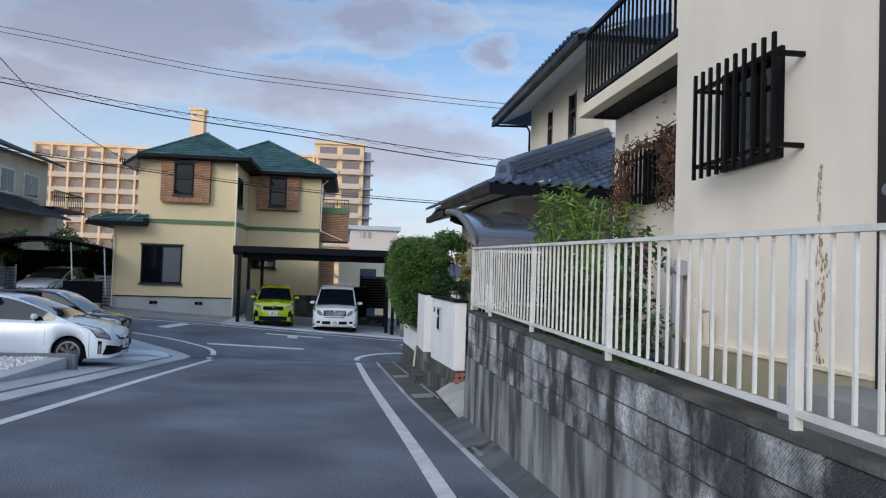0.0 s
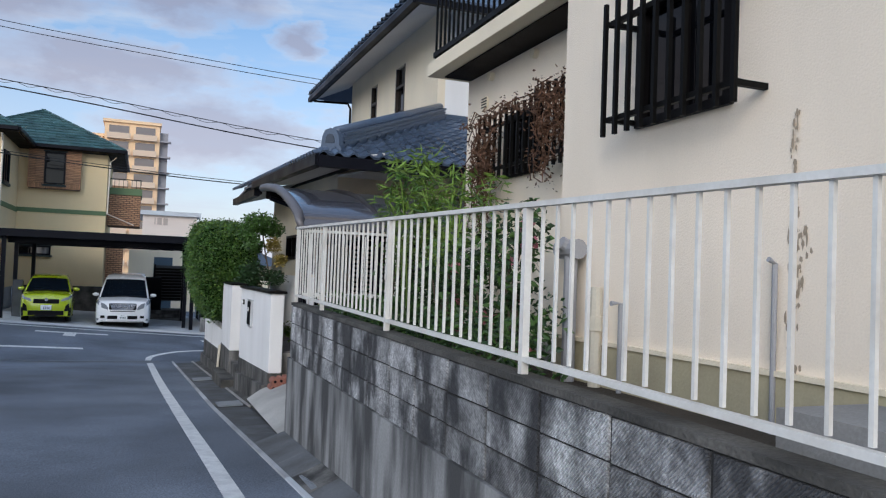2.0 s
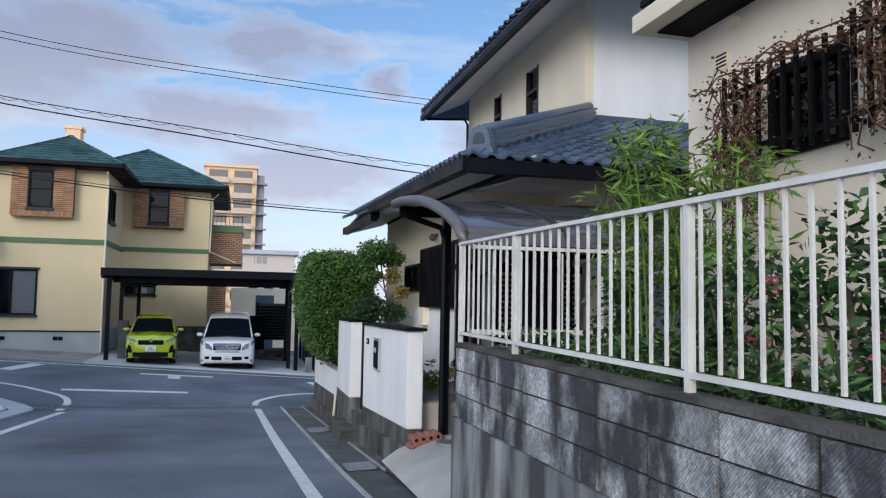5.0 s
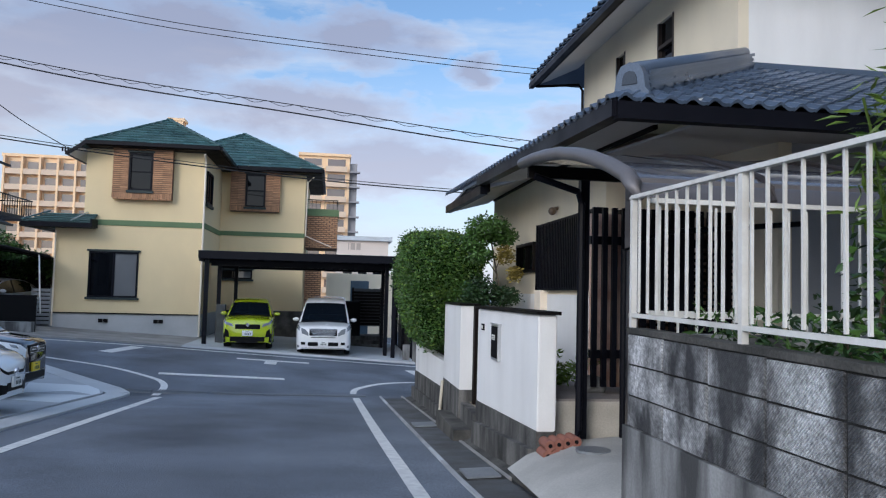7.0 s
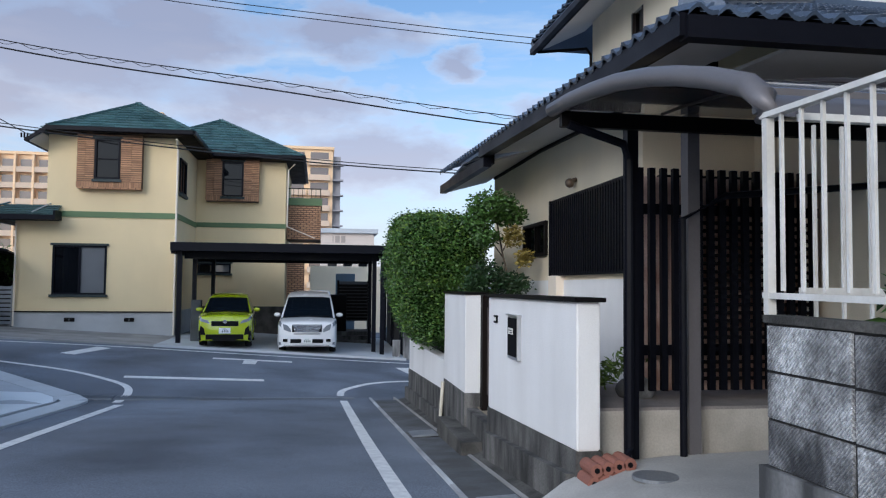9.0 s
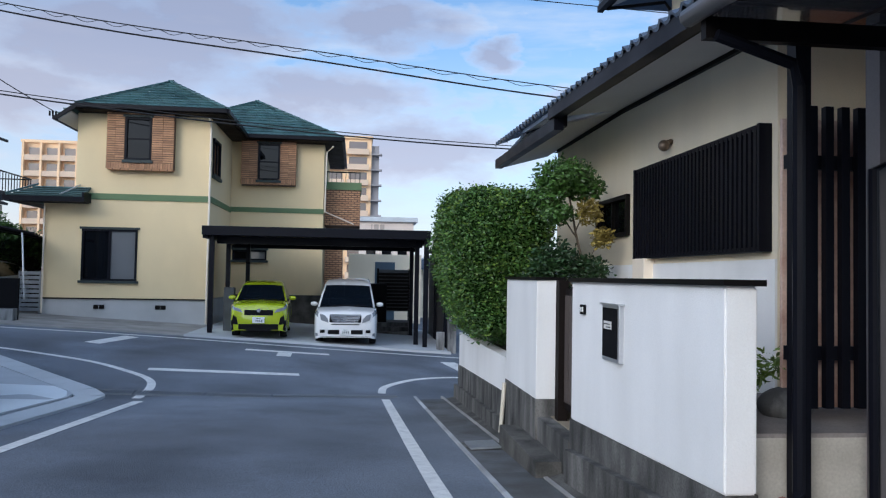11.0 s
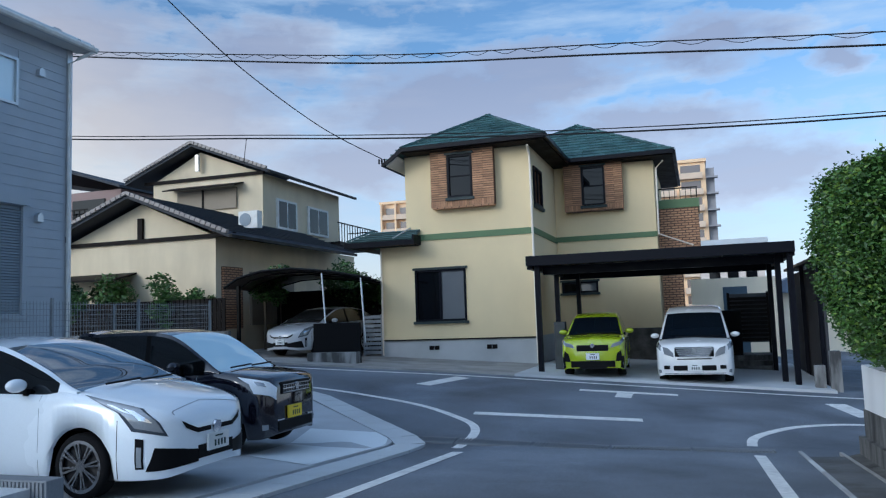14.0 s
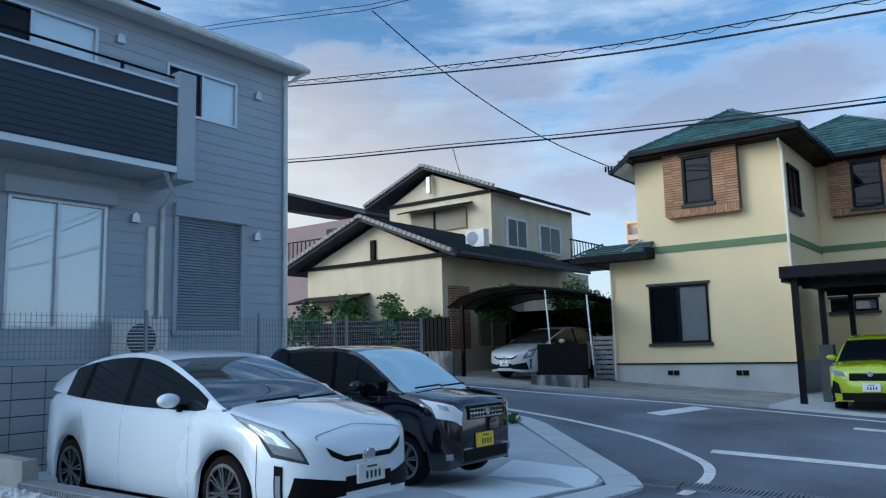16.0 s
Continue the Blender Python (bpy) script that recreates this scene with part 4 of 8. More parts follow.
sw = part("small_window", B((3.90, 4.0, 20.18, 20.24, 1.66, 2.17), (3.90, 4.0, 21.33, 21.39, 1.66, 2.17), (3.90, 4.0, 20.24, 21.33, 1.66, 1.71), (3.90, 4.0, 20.24, 21.33, 2.12, 2.17), (3.92, 3.99, 20.76, 20.80, 1.71, 2.12)), DARK, th, "small dark sliding window")
part("pane", B((3.965, 3.971, 20.24, 21.33, 1.71, 2.12)), GLASS, sw)
lv = part("window_screen", B((3.84, 3.95, 16.98, 17.02, 1.36, 2.40), (3.84, 3.95, 19.75, 19.79, 1.36, 2.40), (3.86, 3.95, 17.02, 19.75, 2.36, 2.40), (3.86, 3.95, 17.02, 19.75, 1.36, 1.40)), NAVY, th, "dark vertical slatted window screen")
part("screen_back", B((3.93, 3.948, 17.02, 19.75, 1.40, 2.36)), BLACK, lv)
for k in range(34):
    y = 17.06 + 0.081 * k
    part("slat", B((3.855, 3.90, y, y + 0.042, 1.38, 2.38)), NAVY, lv)
bm = bmesh.new()
bmesh.ops.create_icosphere(bm, subdivisions=3, radius=0.062, matrix=Matrix.Translation((3.86, 18.95, 2.55)))
tube(bm, [(3.86, 18.95, 2.57), (3.95, 18.95, 2.60)], 0.03, 10)
part("wall_lamp", bm, mat("bronze_lamp", (0.20, 0.15, 0.11), 0.35, 0.1, 8, 0.0, metal=0.5), th, "small round bronze wall lamp", True)
mtr = part("meter_box", B((3.82, 3.95, 19.4, 19.75, 1.05, 1.36), bevel=0.01), CREAM, th, "cream utility meter box")
part("soffit", slab([(3.05, 14.2, 2.93), (3.05, 20.5, 3.17), (3.95, 20.5, 3.30), (3.95, 14.2, 3.1)], 0.03), SOFFIT, th)
part("soffit", slab([(3.1, 20.5, 3.06), (3.1, 24.3, 3.06), (3.95, 24.3, 3.3), (3.95, 20.5, 3.3)], 0.03), SOFFIT, th)
part("soffit", slab([(3.95, 14.2, 2.92), (10, 14.2, 2.92), (10, 17.2, 3.10), (3.95, 17.2, 3.10)], 0.03), SOFFIT, th)
part("soffit_trim", bars(((3.93, 15.4, 3.085), (3.93, 20.5, 3.245)), ((3.93, 20.5, 3.245), (3.93, 23.5, 3.245)), w=0.05, h=0.05), DARK, th)
part("gutter", bars(((3.02, 14.1, 2.92), (3.02, 20.4, 3.16)), w=0.12, h=0.15), NAVY, th, "dark eaves gutter")
part("fascia", bars(((3.10, 14.15, 2.96), (3.10, 20.4, 3.20)), w=0.05, h=0.20), DARK, th)
part("gutter", bars(((3.05, 20.2, 3.0), (3.05, 24.15, 3.08)), w=0.12, h=0.15), NAVY, th, "dark eaves gutter")
part("fascia", bars(((3.13, 20.2, 3.06), (3.13, 24.15, 3.12)), w=0.05, h=0.18), DARK, th)
part("gutter", bars(((3.0, 14.12, 2.90), (10, 14.12, 2.90)), w=0.12, h=0.15), NAVY, th, "dark eaves gutter")
part("fascia", bars(((3.05, 14.2, 2.95), (10, 14.2, 2.95)), w=0.05, h=0.18), DARK, th)
# lower roof: planes facing the street and the driveway
RX, RZ = 3.0, 3.08


def roof_tiles(name, parent, origin, along, up, n_along, n_up, tw, tl, clip, pieces=0):
    """Curved roof tiles in courses. along and up are unit vectors in the roof plane; clip(a, u) keeps a tile."""
    along, up = Vector(along).normalized(), Vector(up).normalized()
    nrm = along.cross(up)
    if nrm.z < 0:
        nrm = -nrm
    prof = [(0.0, 0.0), (0.10, 0.022), (0.22, 0.046), (0.36, 0.050), (0.5, 0.030), (0.66, 0.010), (0.82, 0.004), (1.0, 0.012)]
    verts, faces = [], []
    for a, h in prof:
        for u, e in ((-0.02, 0.022), (1.0, 0.0)):
            verts.append(along * (a * tw) + up * (u * tl) + nrm * (h + e))
    m = len(prof)
    for i in range(m - 1):
        faces.append((2 * i, 2 * i + 2, 2 * i + 3, 2 * i + 1))
    base = len(verts)
    for a, h in prof:
        verts.append(along * (a * tw) + up * (-0.02 * tl) + nrm * (h - 0.008))
    for i in range(m - 1):
        faces.append((2 * i, base + i, base + i + 1, 2 * i + 2))
    me = bpy.data.meshes.new("roof_tile")
    me.from_pydata(verts, [], faces)
    me.materials.append(KAWARA)
    for p in me.polygons:
        p.use_smooth = False
    rest_v, rest_f = [], []
    count = 0
    for j in range(n_up):
        for i in range(n_along):
            if not clip((i + 0.5) * tw, (j + 0.5) * tl):
                continue
            p = Vector(origin) + along * (i * tw) + up * (j * tl)
            if count < pieces:
                ob = new("roof_tile", me)
                ob.parent = parent
                ob.matrix_basis = ROOT[parent.name] @ Matrix.Translation(p)
                count += 1
            else:
                b = len(rest_v)
                rest_v += [v + p for v in verts]
                rest_f += [tuple(k + b for k in f) for f in faces]
    if rest_v:
        rm = bpy.data.meshes.new(name)
        rm.from_pydata([ROOT[parent.name] @ v for v in rest_v], [], rest_f)
        rm.materials.append(KAWARA)
        ob = new(name, rm)
        ob.parent = parent
        tagged(ob, kind="stuff")


PITCH = 0.443
lowroof = part("lower_roof", slab([(3.0, 14.1, 2.97), (10, 14.1, 2.97), (10, 16.9, 4.20), (5.8, 16.9, 4.20)], 0.05), KAWARA, th, "glazed grey tile roof")
part("lower_roof", slab([(3.0, 14.1, 2.97), (5.8, 16.9, 4.20), (5.8, 22, 4.40), (3.0, 22.0, 3.26)], 0.05), KAWARA, th)
part("lower_roof", slab([(3.05, 22.0, 3.26), (5.8, 22.0, 4.45), (5.8, 24.2, 4.40), (3.05, 24.2, 3.14)], 0.05), KAWARA, th)
SL = math.hypot(1, PITCH)
roof_tiles("roof_tiles", lowroof, (3.0, 14.06, 2.98), (1, 0, 0), (0, 1, PITCH), 34, 15, 0.205, 0.21, lambda a, u: a > u / SL - 0.05, 290)
roof_tiles("roof_tiles", th, (2.96, 14.1, 2.98), (0, 1, 0.037), (1, 0, 0.43), 48, 3, 0.205, 0.21, lambda a, u: a > u / SL, 0)
hip = part("hip_ridge", bars(((3.3, 14.4, 3.18), (5.75, 16.85, 4.27)), w=0.22, h=0.30), KAWARA, th, "layered ridge tiles on the hip")
for q, wd_ in ((0.07, 0.27), (0.13, 0.24), (0.19, 0.27)):
    part("ridge_layer", bars(((3.32, 14.42, 3.14 + q), (5.75, 16.85, 4.22 + q)), w=wd_, h=0.035), KAWARA, hip)
part("ridge_cap", T([(3.3, 14.4, 3.36), (5.75, 16.85, 4.45)], r=0.075, seg=10), KAWARA, hip, "", True)
HS = [(-0.21, 0.0), (-0.21, 0.06), (-0.17, 0.10), (-0.15, 0.26), (-0.10, 0.36), (0.0, 0.39), (0.10, 0.36), (0.15, 0.26), (0.17, 0.10), (0.21, 0.06), (0.21, 0.0)]
horn = prism([(x, z) for x, z in HS], "y", -0.07, 0.07)
bmesh.ops.transform(horn, matrix=pose(3.24, 14.34, 3.06, 0, 0, -45) @ Matrix.Scale(0.85, 4), verts=horn.verts[:])
orn = part("ridge_end", horn, KAWARA, th, "arched ornamental ridge-end tile")
# raised charcoal plate whose dark colour stands for a shaded recess
rec = prism([(x * 0.5, 0.10 + z * 0.5) for x, z in HS[2:-2]], "y", -0.082, -0.068)
bmesh.ops.transform(rec, matrix=pose(3.24, 14.34, 3.06, 0, 0, -45) @ Matrix.Scale(0.85, 4), verts=rec.verts[:])
part("ridge_end_recess", rec, CHAR_SIDING, orn)
part("ridge", bars(((5.75, 16.9, 4.25), (10, 16.9, 4.25)), w=0.18, h=0.16), KAWARA, th)
# upper storey
bm = bmesh.new()
wall_x(bm, 5.75, 5.9, 17.0, 23.2, 3.9, 6.5, holes=((20.9, 21.35, 4.85, 5.75), (18.9, 19.5, 4.75, 5.75)))
part("upper_wall", bm, CREAM_B, th)
part("upper_wall", B((5.9, 11, 17.0, 17.15, 3.9, 6.5)), WHITE_WALL, th, "white rendered gable wall")
for ya, yb, za in ((20.9, 21.35, 4.85), (18.9, 19.5, 4.75)):
    wd = part("upper_window", B((5.74, 5.86, ya, ya + 0.05, za, 5.75), (5.74, 5.86, yb - 0.05, yb, za, 5.75), (5.74, 5.86, ya + 0.05, yb - 0.05, 5.30, 5.36), (5.74, 5.86, ya + 0.05, yb - 0.05, za, za + 0.05)), ALU_DARK, th, "tall narrow bronze window")
    part("pane", B((5.80, 5.806, ya + 0.05, yb - 0.05, za + 0.05, 5.75)), GLASS, wd)
part("upper_soffit", slab([(4.95, 15.9, 5.98), (4.95, 24.2, 5.98), (5.8, 24.2, 6.3), (5.8, 15.9, 6.3)], 0.03), SOFFIT, th)
part("upper_soffit", slab([(5.8, 15.9, 5.98), (11, 15.9, 5.98), (11, 17.0, 6.3), (5.8, 17.0, 6.3)], 0.03), SOFFIT, th)
part("upper_gutter", bars(((4.88, 15.85, 5.95), (4.88, 24.3, 5.95)), w=0.10, h=0.11), NAVY, th, "dark eaves gutter")
part("upper_fascia", bars(((4.97, 15.9, 6.0), (4.97, 24.2, 6.0)), w=0.04, h=0.18), DARK, th)
part("upper_gutter", bars(((4.88, 15.85, 5.95), (11, 15.85, 5.95)), w=0.10, h=0.11), NAVY, th)
part("upper_fascia", bars(((4.9, 15.92, 6.0), (11, 15.92, 6.0)), w=0.04, h=0.18), DARK, th)
part("downpipe", T([(4.95, 24.1, 5.9), (5.65, 23.25, 5.75), (5.70, 23.15, 5.6), (5.70, 23.15, 4.3)], r=0.03), DARK, th)
ur = part("upper_roof", slab([(4.85, 15.8, 6.05), (4.85, 24.3, 6.05), (8.0, 21.2, 7.7), (8.0, 18.9, 7.7)], 0.06), KAWARA, th, "glazed grey tile roof")
part("upper_roof", slab([(4.85, 15.8, 6.05), (11.2, 15.8, 6.05), (8.0, 18.9, 7.7)], 0.06), KAWARA, th)
part("upper_roof", slab([(4.85, 24.3, 6.05), (11.2, 24.3, 6.05), (8.0, 21.2, 7.7)], 0.06), KAWARA, th)
roof_tiles("roof_tiles", ur, (4.82, 15.8, 6.06), (0, 1, 0), (1, 0, 0.52), 31, 2, 0.27, 0.285, lambda a, u: u < a < 8.4, 0)
part("upper_ridge_end", B((4.85, 5.0, 24.1, 24.3, 6.05, 6.2), bevel=0.03), KAWARA, th)

# porch platform, lattice and canopy
pl = thing("porch_platform", (3.6, 16.0, 0.0), "grey tiled porch platform with a concrete edge", "porch", kind="structure")
part("platform", B((2.84, 5.2, 15.37, 16.9, -0.3, 0.22)), mat("porch_concrete", (0.52, 0.49, 0.43), 0.88, 0.12, 4, 0.35, stain=(0.30, 0.27, 0.22), stain_amt=0.6, stain_scale=2.4), pl)
part("paving", B((2.84, 5.2, 15.37, 16.9, 0.22, 0.245)), mat("grey_paving", (0.26, 0.235, 0.225), 0.8, 0.15, 12, 0.3), pl, "grey brick-like paving")
lat = thing("lattice_screen", (3.9, 15.6, 0.245), "dark slatted lattice screen with small square openings", "screen")
for k in range(-3, 13):
    part("slat", B((3.72 + 0.11 * k, 3.775 + 0.11 * k, 15.75, 15.80, 0.32, 2.25)), NAVY, lat)
for z in (0.62, 1.85):
    part("rail", B((3.38, 5.15, 15.80, 15.85, z, z + 0.09)), NAVY, lat)
for k in range(20):
    part("cross_bar", B((3.95, 5.1, 15.80, 15.82, 0.40 + 0.072 * k, 0.432 + 0.072 * k)), DARK_WOOD, lat)
# panel added close behind the slats to catch light, for the wall further back
part("back_panel", B((3.42, 5.1, 15.93, 15.96, 0.30, 2.2)), mat("slat_backing", (0.64, 0.47, 0.38), 0.7, 0.15, 8, 0.2, stain=(0.30, 0.12, 0.08), stain_amt=0.6, stain_scale=5), lat, "pinkish panel added behind the slats to catch light")
fd = thing("front_door", (4.3, 16.8, 0.245), "brown wooden front door behind the lattice", "door")
part("door_leaf", B((4.12, 5.1, 16.83, 16.88, 0.245, 2.3)), mat("brown_door", (0.34, 0.16, 0.10), 0.6, 0.15, 5, 0.2), fd)
part("door_frame", B((4.1, 4.12, 16.8, 16.9, 0.245, 2.36), (5.1, 5.18, 16.8, 16.9, 0.245, 2.36), (4.12, 5.1, 16.8, 16.9, 2.3, 2.36)), DARK, fd)

cn = thing("entrance_canopy", (3.5, 14.2, -0.1), "arched smoked-sheet canopy on dark posts over the driveway", "canopy")
ARCH = [(12.36, 1.90), (12.39, 1.99), (12.5, 2.07), (12.82, 2.19), (13.15, 2.29), (13.5, 2.38), (13.95, 2.47), (14.4, 2.53), (14.85, 2.575), (15.28, 2.60)]
part("front_arch", T([(2.47, y, z) for y, z in ARCH], r=0.055, seg=10), mat("grey_bronze", (0.17, 0.16, 0.165), 0.45, 0.06, 6, 0.05, metal=0.3), cn, "grey-bronze arch tube", True)
bm = bmesh.new()
rows = [[bm.verts.new((x, y, z + 0.01)) for y, z in ARCH] for x in (2.47, 3.4, 4.4, 5.4, 6.6)]
for a, b in zip(rows, rows[1:]):
    for i in range(len(ARCH) - 1):
        bm.faces.new((a[i], a[i + 1], b[i + 1], b[i]))
part("sheet", bm, POLY, cn, "smoked plastic sheet", True)
for x in (3.4, 4.4, 5.4):
    part("rib", T([(x, y, z + 0.02) for y, z in ARCH], r=0.022), ALU_DARK, cn)
part("edge_beam", bars(((2.47, 12.44, 1.99), (6.6, 12.44, 1.99)), w=0.07, h=0.10), bpy.data.materials["grey_bronze"], cn)
part("side_beam", bars(((2.5, 15.15, 2.5), (6.6, 15.15, 2.5)), w=0.06, h=0.12), DARK, cn)
part("post", bars(((3.10, 15.22, -0.12), (3.10, 15.22, 2.55)), w=0.09, h=0.09), NAVY, cn)
part("rainwater_pipe", T([(2.55, 15.1, 2.45), (3.0, 15.12, 2.32), (3.05, 15.14, 2.2), (3.05, 15.14, -0.02), (3.0, 15.05, -0.1)], r=0.035), NAVY, cn)
part("post", bars(((3.62, 15.25, -0.12), (3.62, 15.25, 2.6)), w=0.10, h=0.12), bpy.data.materials["grey_bronze"], cn)
part("rainwater_pipe", T([(3.50, 15.15, -0.1), (3.50, 15.15, 1.75), (3.9, 15.2, 1.95), (5.5, 15.2, 2.1)], r=0.03), NAVY, cn)
ob_ = thing("hollow_bricks", (2.78, 15.08, -0.2), "stack of two terracotta hollow bricks by the gate wall", "bricks")
for r in range(2):
    for k in range(4):
        xb, zb = 2.68 + 0.085 * k + 0.02 * r, -0.225 + 0.094 * r + 0.012 * k
        part("brick_lobe", T([(xb, 14.90, zb), (xb, 15.14, zb)], r=0.05, seg=12), TERRA, ob_)
        # black disc on the end face stands for the hole's dark inside
        part("brick_hole", T([(xb, 14.893, zb), (xb, 14.91, zb)], r=0.02, seg=8), BLACK, ob_)

# ---- yellow house ----
yh = thing("yellow_house", (-5, 38, -0.3), "pale yellow house with green hipped roof and brick bay windows", "house")
bm = bmesh.new()
wall_y(bm, 36.0, 36.2, -9.0, -4.06, 0.28, 3.35, holes=((-7.84, -6.18, 0.82, 2.42),))
part("front_wall", bm, YELLOW, yh)
bm = bmesh.new()
wall_y(bm, 36.0, 36.2, -8.08, -4.06, 3.54, 6.05, holes=((-6.57, -5.78, 4.58, 5.92),))
part("upper_front_wall", bm, YELLOW, yh)
part("band", B((-8.1, -4.04, 35.97, 36.2, 3.35, 3.54)), GREEN_TRIM, yh, "green string course")
part("foundation", B((-8.98, -4.08, 36.03, 36.2, -0.9, 0.24)), BASE_GREY, yh, "grey concrete foundation")
part("base_trim", B((-9.02, -4.04, 35.98, 36.2, 0.24, 0.28)), DARK_WOOD, yh)
for x in (-7.47, -5.62):
    v = part("foundation_vent", B((x + 0.03, x + 0.35, 36.0, 36.05, -0.06, 0.07)), DARK, yh, "dark foundation vent")
    part("vent_bar", B((x + 0.185, x + 0.195, 35.995, 36.0, -0.06, 0.07)), BASE_GREY, v)
bm = bmesh.new()
wall_x(bm, -4.26, -4.06, 36.2, 40.3, 0.28, 6.05, holes=((36.5, 37.75, 4.3, 5.5),))
part("side_wall", bm, YELLOW, yh)
part("side_foundation", B((-4.2, -4.08, 36.2, 40.3, -0.9, 0.28)), BASE_GREY, yh)
part("left_wall", B((-9.0, -8.85, 36.2, 42, 0.28, 3.35)), YELLOW, yh)
part("upper_left_wall", B((-8.08, -7.93, 36.2, 42, 3.3, 6.05)), YELLOW, yh)
bm = bmesh.new()
wall_y(bm, 40.3, 40.5, -4.06, -0.64, 0.28, 6.05, holes=((-3.06, -2.27, 4.6, 5.98), (-3.95, -2.7, 1.62, 2.0)))
part("back_front_wall", bm, YELLOW, yh)
part("back_band", B((-4.06, -0.62, 40.27, 40.3, 3.42, 3.60)), GREEN_TRIM, yh)
part("side_band", B((-4.06, -4.03, 36.2, 40.27, 3.38, 3.57)), GREEN_TRIM, yh)
part("back_foundation", B((-4.06, -0.66, 40.32, 40.5, -0.9, 0.28)), BASE_GREY, yh)
part("right_wall", B((-0.84, -0.64, 40.5, 46, -0.9, 6.05)), YELLOW, yh)


BRICKS = {}


def brick_piece(parent, x, y, z, w, h):
    """One thin facing brick with its front at y, shared between bricks of one size."""
    key = (round(w, 3), round(h, 3))
    if key not in BRICKS:
        BRICKS[key] = bpy.data.meshes.new("brick")
        t = B((0, w, 0, 0.03, 0, h))
        bmesh.ops.recalc_face_normals(t, faces=t.faces[:])
        t.to_mesh(BRICKS[key])
        t.free()
        BRICKS[key].materials.append(BRICK_FACE)
    ob = new("brick", BRICKS[key])
    ob.parent = parent
    ob.matrix_basis = ROOT[parent.name] @ pose(x, y, z)


def bay(x0, x1, y, z0, z1, wx0, wx1, wz0, wz1):
    """A shallow bay faced with long thin bricks, a soldier course at its foot, and a deep dark window."""
    bm = bmesh.new()
    wall_y(bm, y - 0.285, y - 0.01, x0 + 0.015, x1 - 0.015, z0, z1, holes=((wx0, wx1, wz0, wz1),))
    b = part("brick_bay", bm, mat("brick_joint", (0.15, 0.095, 0.065), 0.95, 0.15, 8, 0.3) if "brick_joint" not in bpy.data.materials else bpy.data.materials["brick_joint"], yh, "brown brick-tiled bay")
    part("bay_corbel", prism([(x0 + 0.02, z0), (x1 - 0.02, z0), (x1 - 0.035, z0 - 0.05), (x0 + 0.035, z0 - 0.05)], "y", y - 0.29, y - 0.01), BRICK, b)
    n = 26
    for i in range(n):
        w = (x1 - x0) / n
        brick_piece(b, x0 + w * i, y - 0.31, z0 - 0.01, w - 0.012, 0.19)
    rows = 22
    rh = (z1 - z0 - 0.20) / rows
    for r in range(rows):
        z = z0 + 0.20 + rh * r
        spans = ((x0, wx0 - 0.02), (wx1 + 0.02, x1)) if z + rh > wz0 - 0.05 and z < wz1 + 0.04 else ((x0, x1),)
        for a, c in spans:
            m = max(1, round((c - a) / 0.29))
            for i in range(m):
                brick_piece(b, a + (c - a) / m * i + random.uniform(0, 0.003), y - 0.308 + random.uniform(0, 0.004), z, (c - a) / m - 0.006, rh - 0.022)
    w = part("bay_window", B((wx0, wx0 + 0.06, y - 0.31, y - 0.05, wz0, wz1), (wx1 - 0.06, wx1, y - 0.31, y - 0.05, wz0, wz1), (wx0 + 0.06, wx1 - 0.06, y - 0.31, y - 0.05, wz1 - 0.07, wz1), (wx0 + 0.06, wx1 - 0.06, y - 0.31, y - 0.05, wz0, wz0 + 0.07), (wx0 + 0.06, wx1 - 0.06, y - 0.27, y - 0.22, (wz0 + wz1) / 2 - 0.02, (wz0 + wz1) / 2 + 0.02)), NAVY, b, "navy sash window")
    part("pane", B((wx0 + 0.06, wx1 - 0.06, y - 0.24, y - 0.235, wz0 + 0.07, wz1 - 0.07)), GLASS, w)
    part("sill", B((wx0 - 0.06, wx1 + 0.06, y - 0.37, y - 0.30, wz0 - 0.09, wz0)), SILL, b)
    part("lintel", B((wx0 - 0.06, wx1 + 0.06, y - 0.35, y - 0.30, wz1, wz1 + 0.06)), SILL, b)
    return b


bay(-7.12, -5.10, 36.0, 4.32, 6.08, -6.57, -5.78, 4.58, 5.92)
bay(-3.68, -1.66, 40.3, 4.46, 6.2, -3.06, -2.27, 4.6, 5.98)


def sash(parent, x0, x1, y, z0, z1, gl=GLASS):
    """A dark two-leaf sliding window in a wall facing the street, with lintel and sill."""
    xm = (x0 + x1) / 2
    w = part("window", B((x0, x0 + 0.06, y - 0.04, y + 0.08, z0, z1), (x1 - 0.06, x1, y - 0.04, y + 0.08, z0, z1), (x0 + 0.06, x1 - 0.06, y - 0.04, y + 0.08, z1 - 0.06, z1), (x0 + 0.06, x1 - 0.06, y - 0.04, y + 0.08, z0, z0 + 0.06), (xm - 0.04, xm + 0.04, y - 0.02, y + 0.06, z0 + 0.06, z1 - 0.06)), NAVY, parent, "navy framed sliding window")
    part("pane", B((x0 + 0.06, xm - 0.04, y + 0.03, y + 0.036, z0 + 0.06, z1 - 0.06)), GLASS, w)
    part("pane", B((xm + 0.04, x1 - 0.06, y + 0.015, y + 0.021, z0 + 0.06, z1 - 0.06)), CURTAIN, w)
    part("lintel", B((x0 - 0.06, x1 + 0.06, y - 0.08, y, z1, z1 + 0.07)), SILL, w)
    part("sill", B((x0 - 0.06, x1 + 0.06, y - 0.10, y, z0 - 0.08, z0)), SILL, w)
    return w


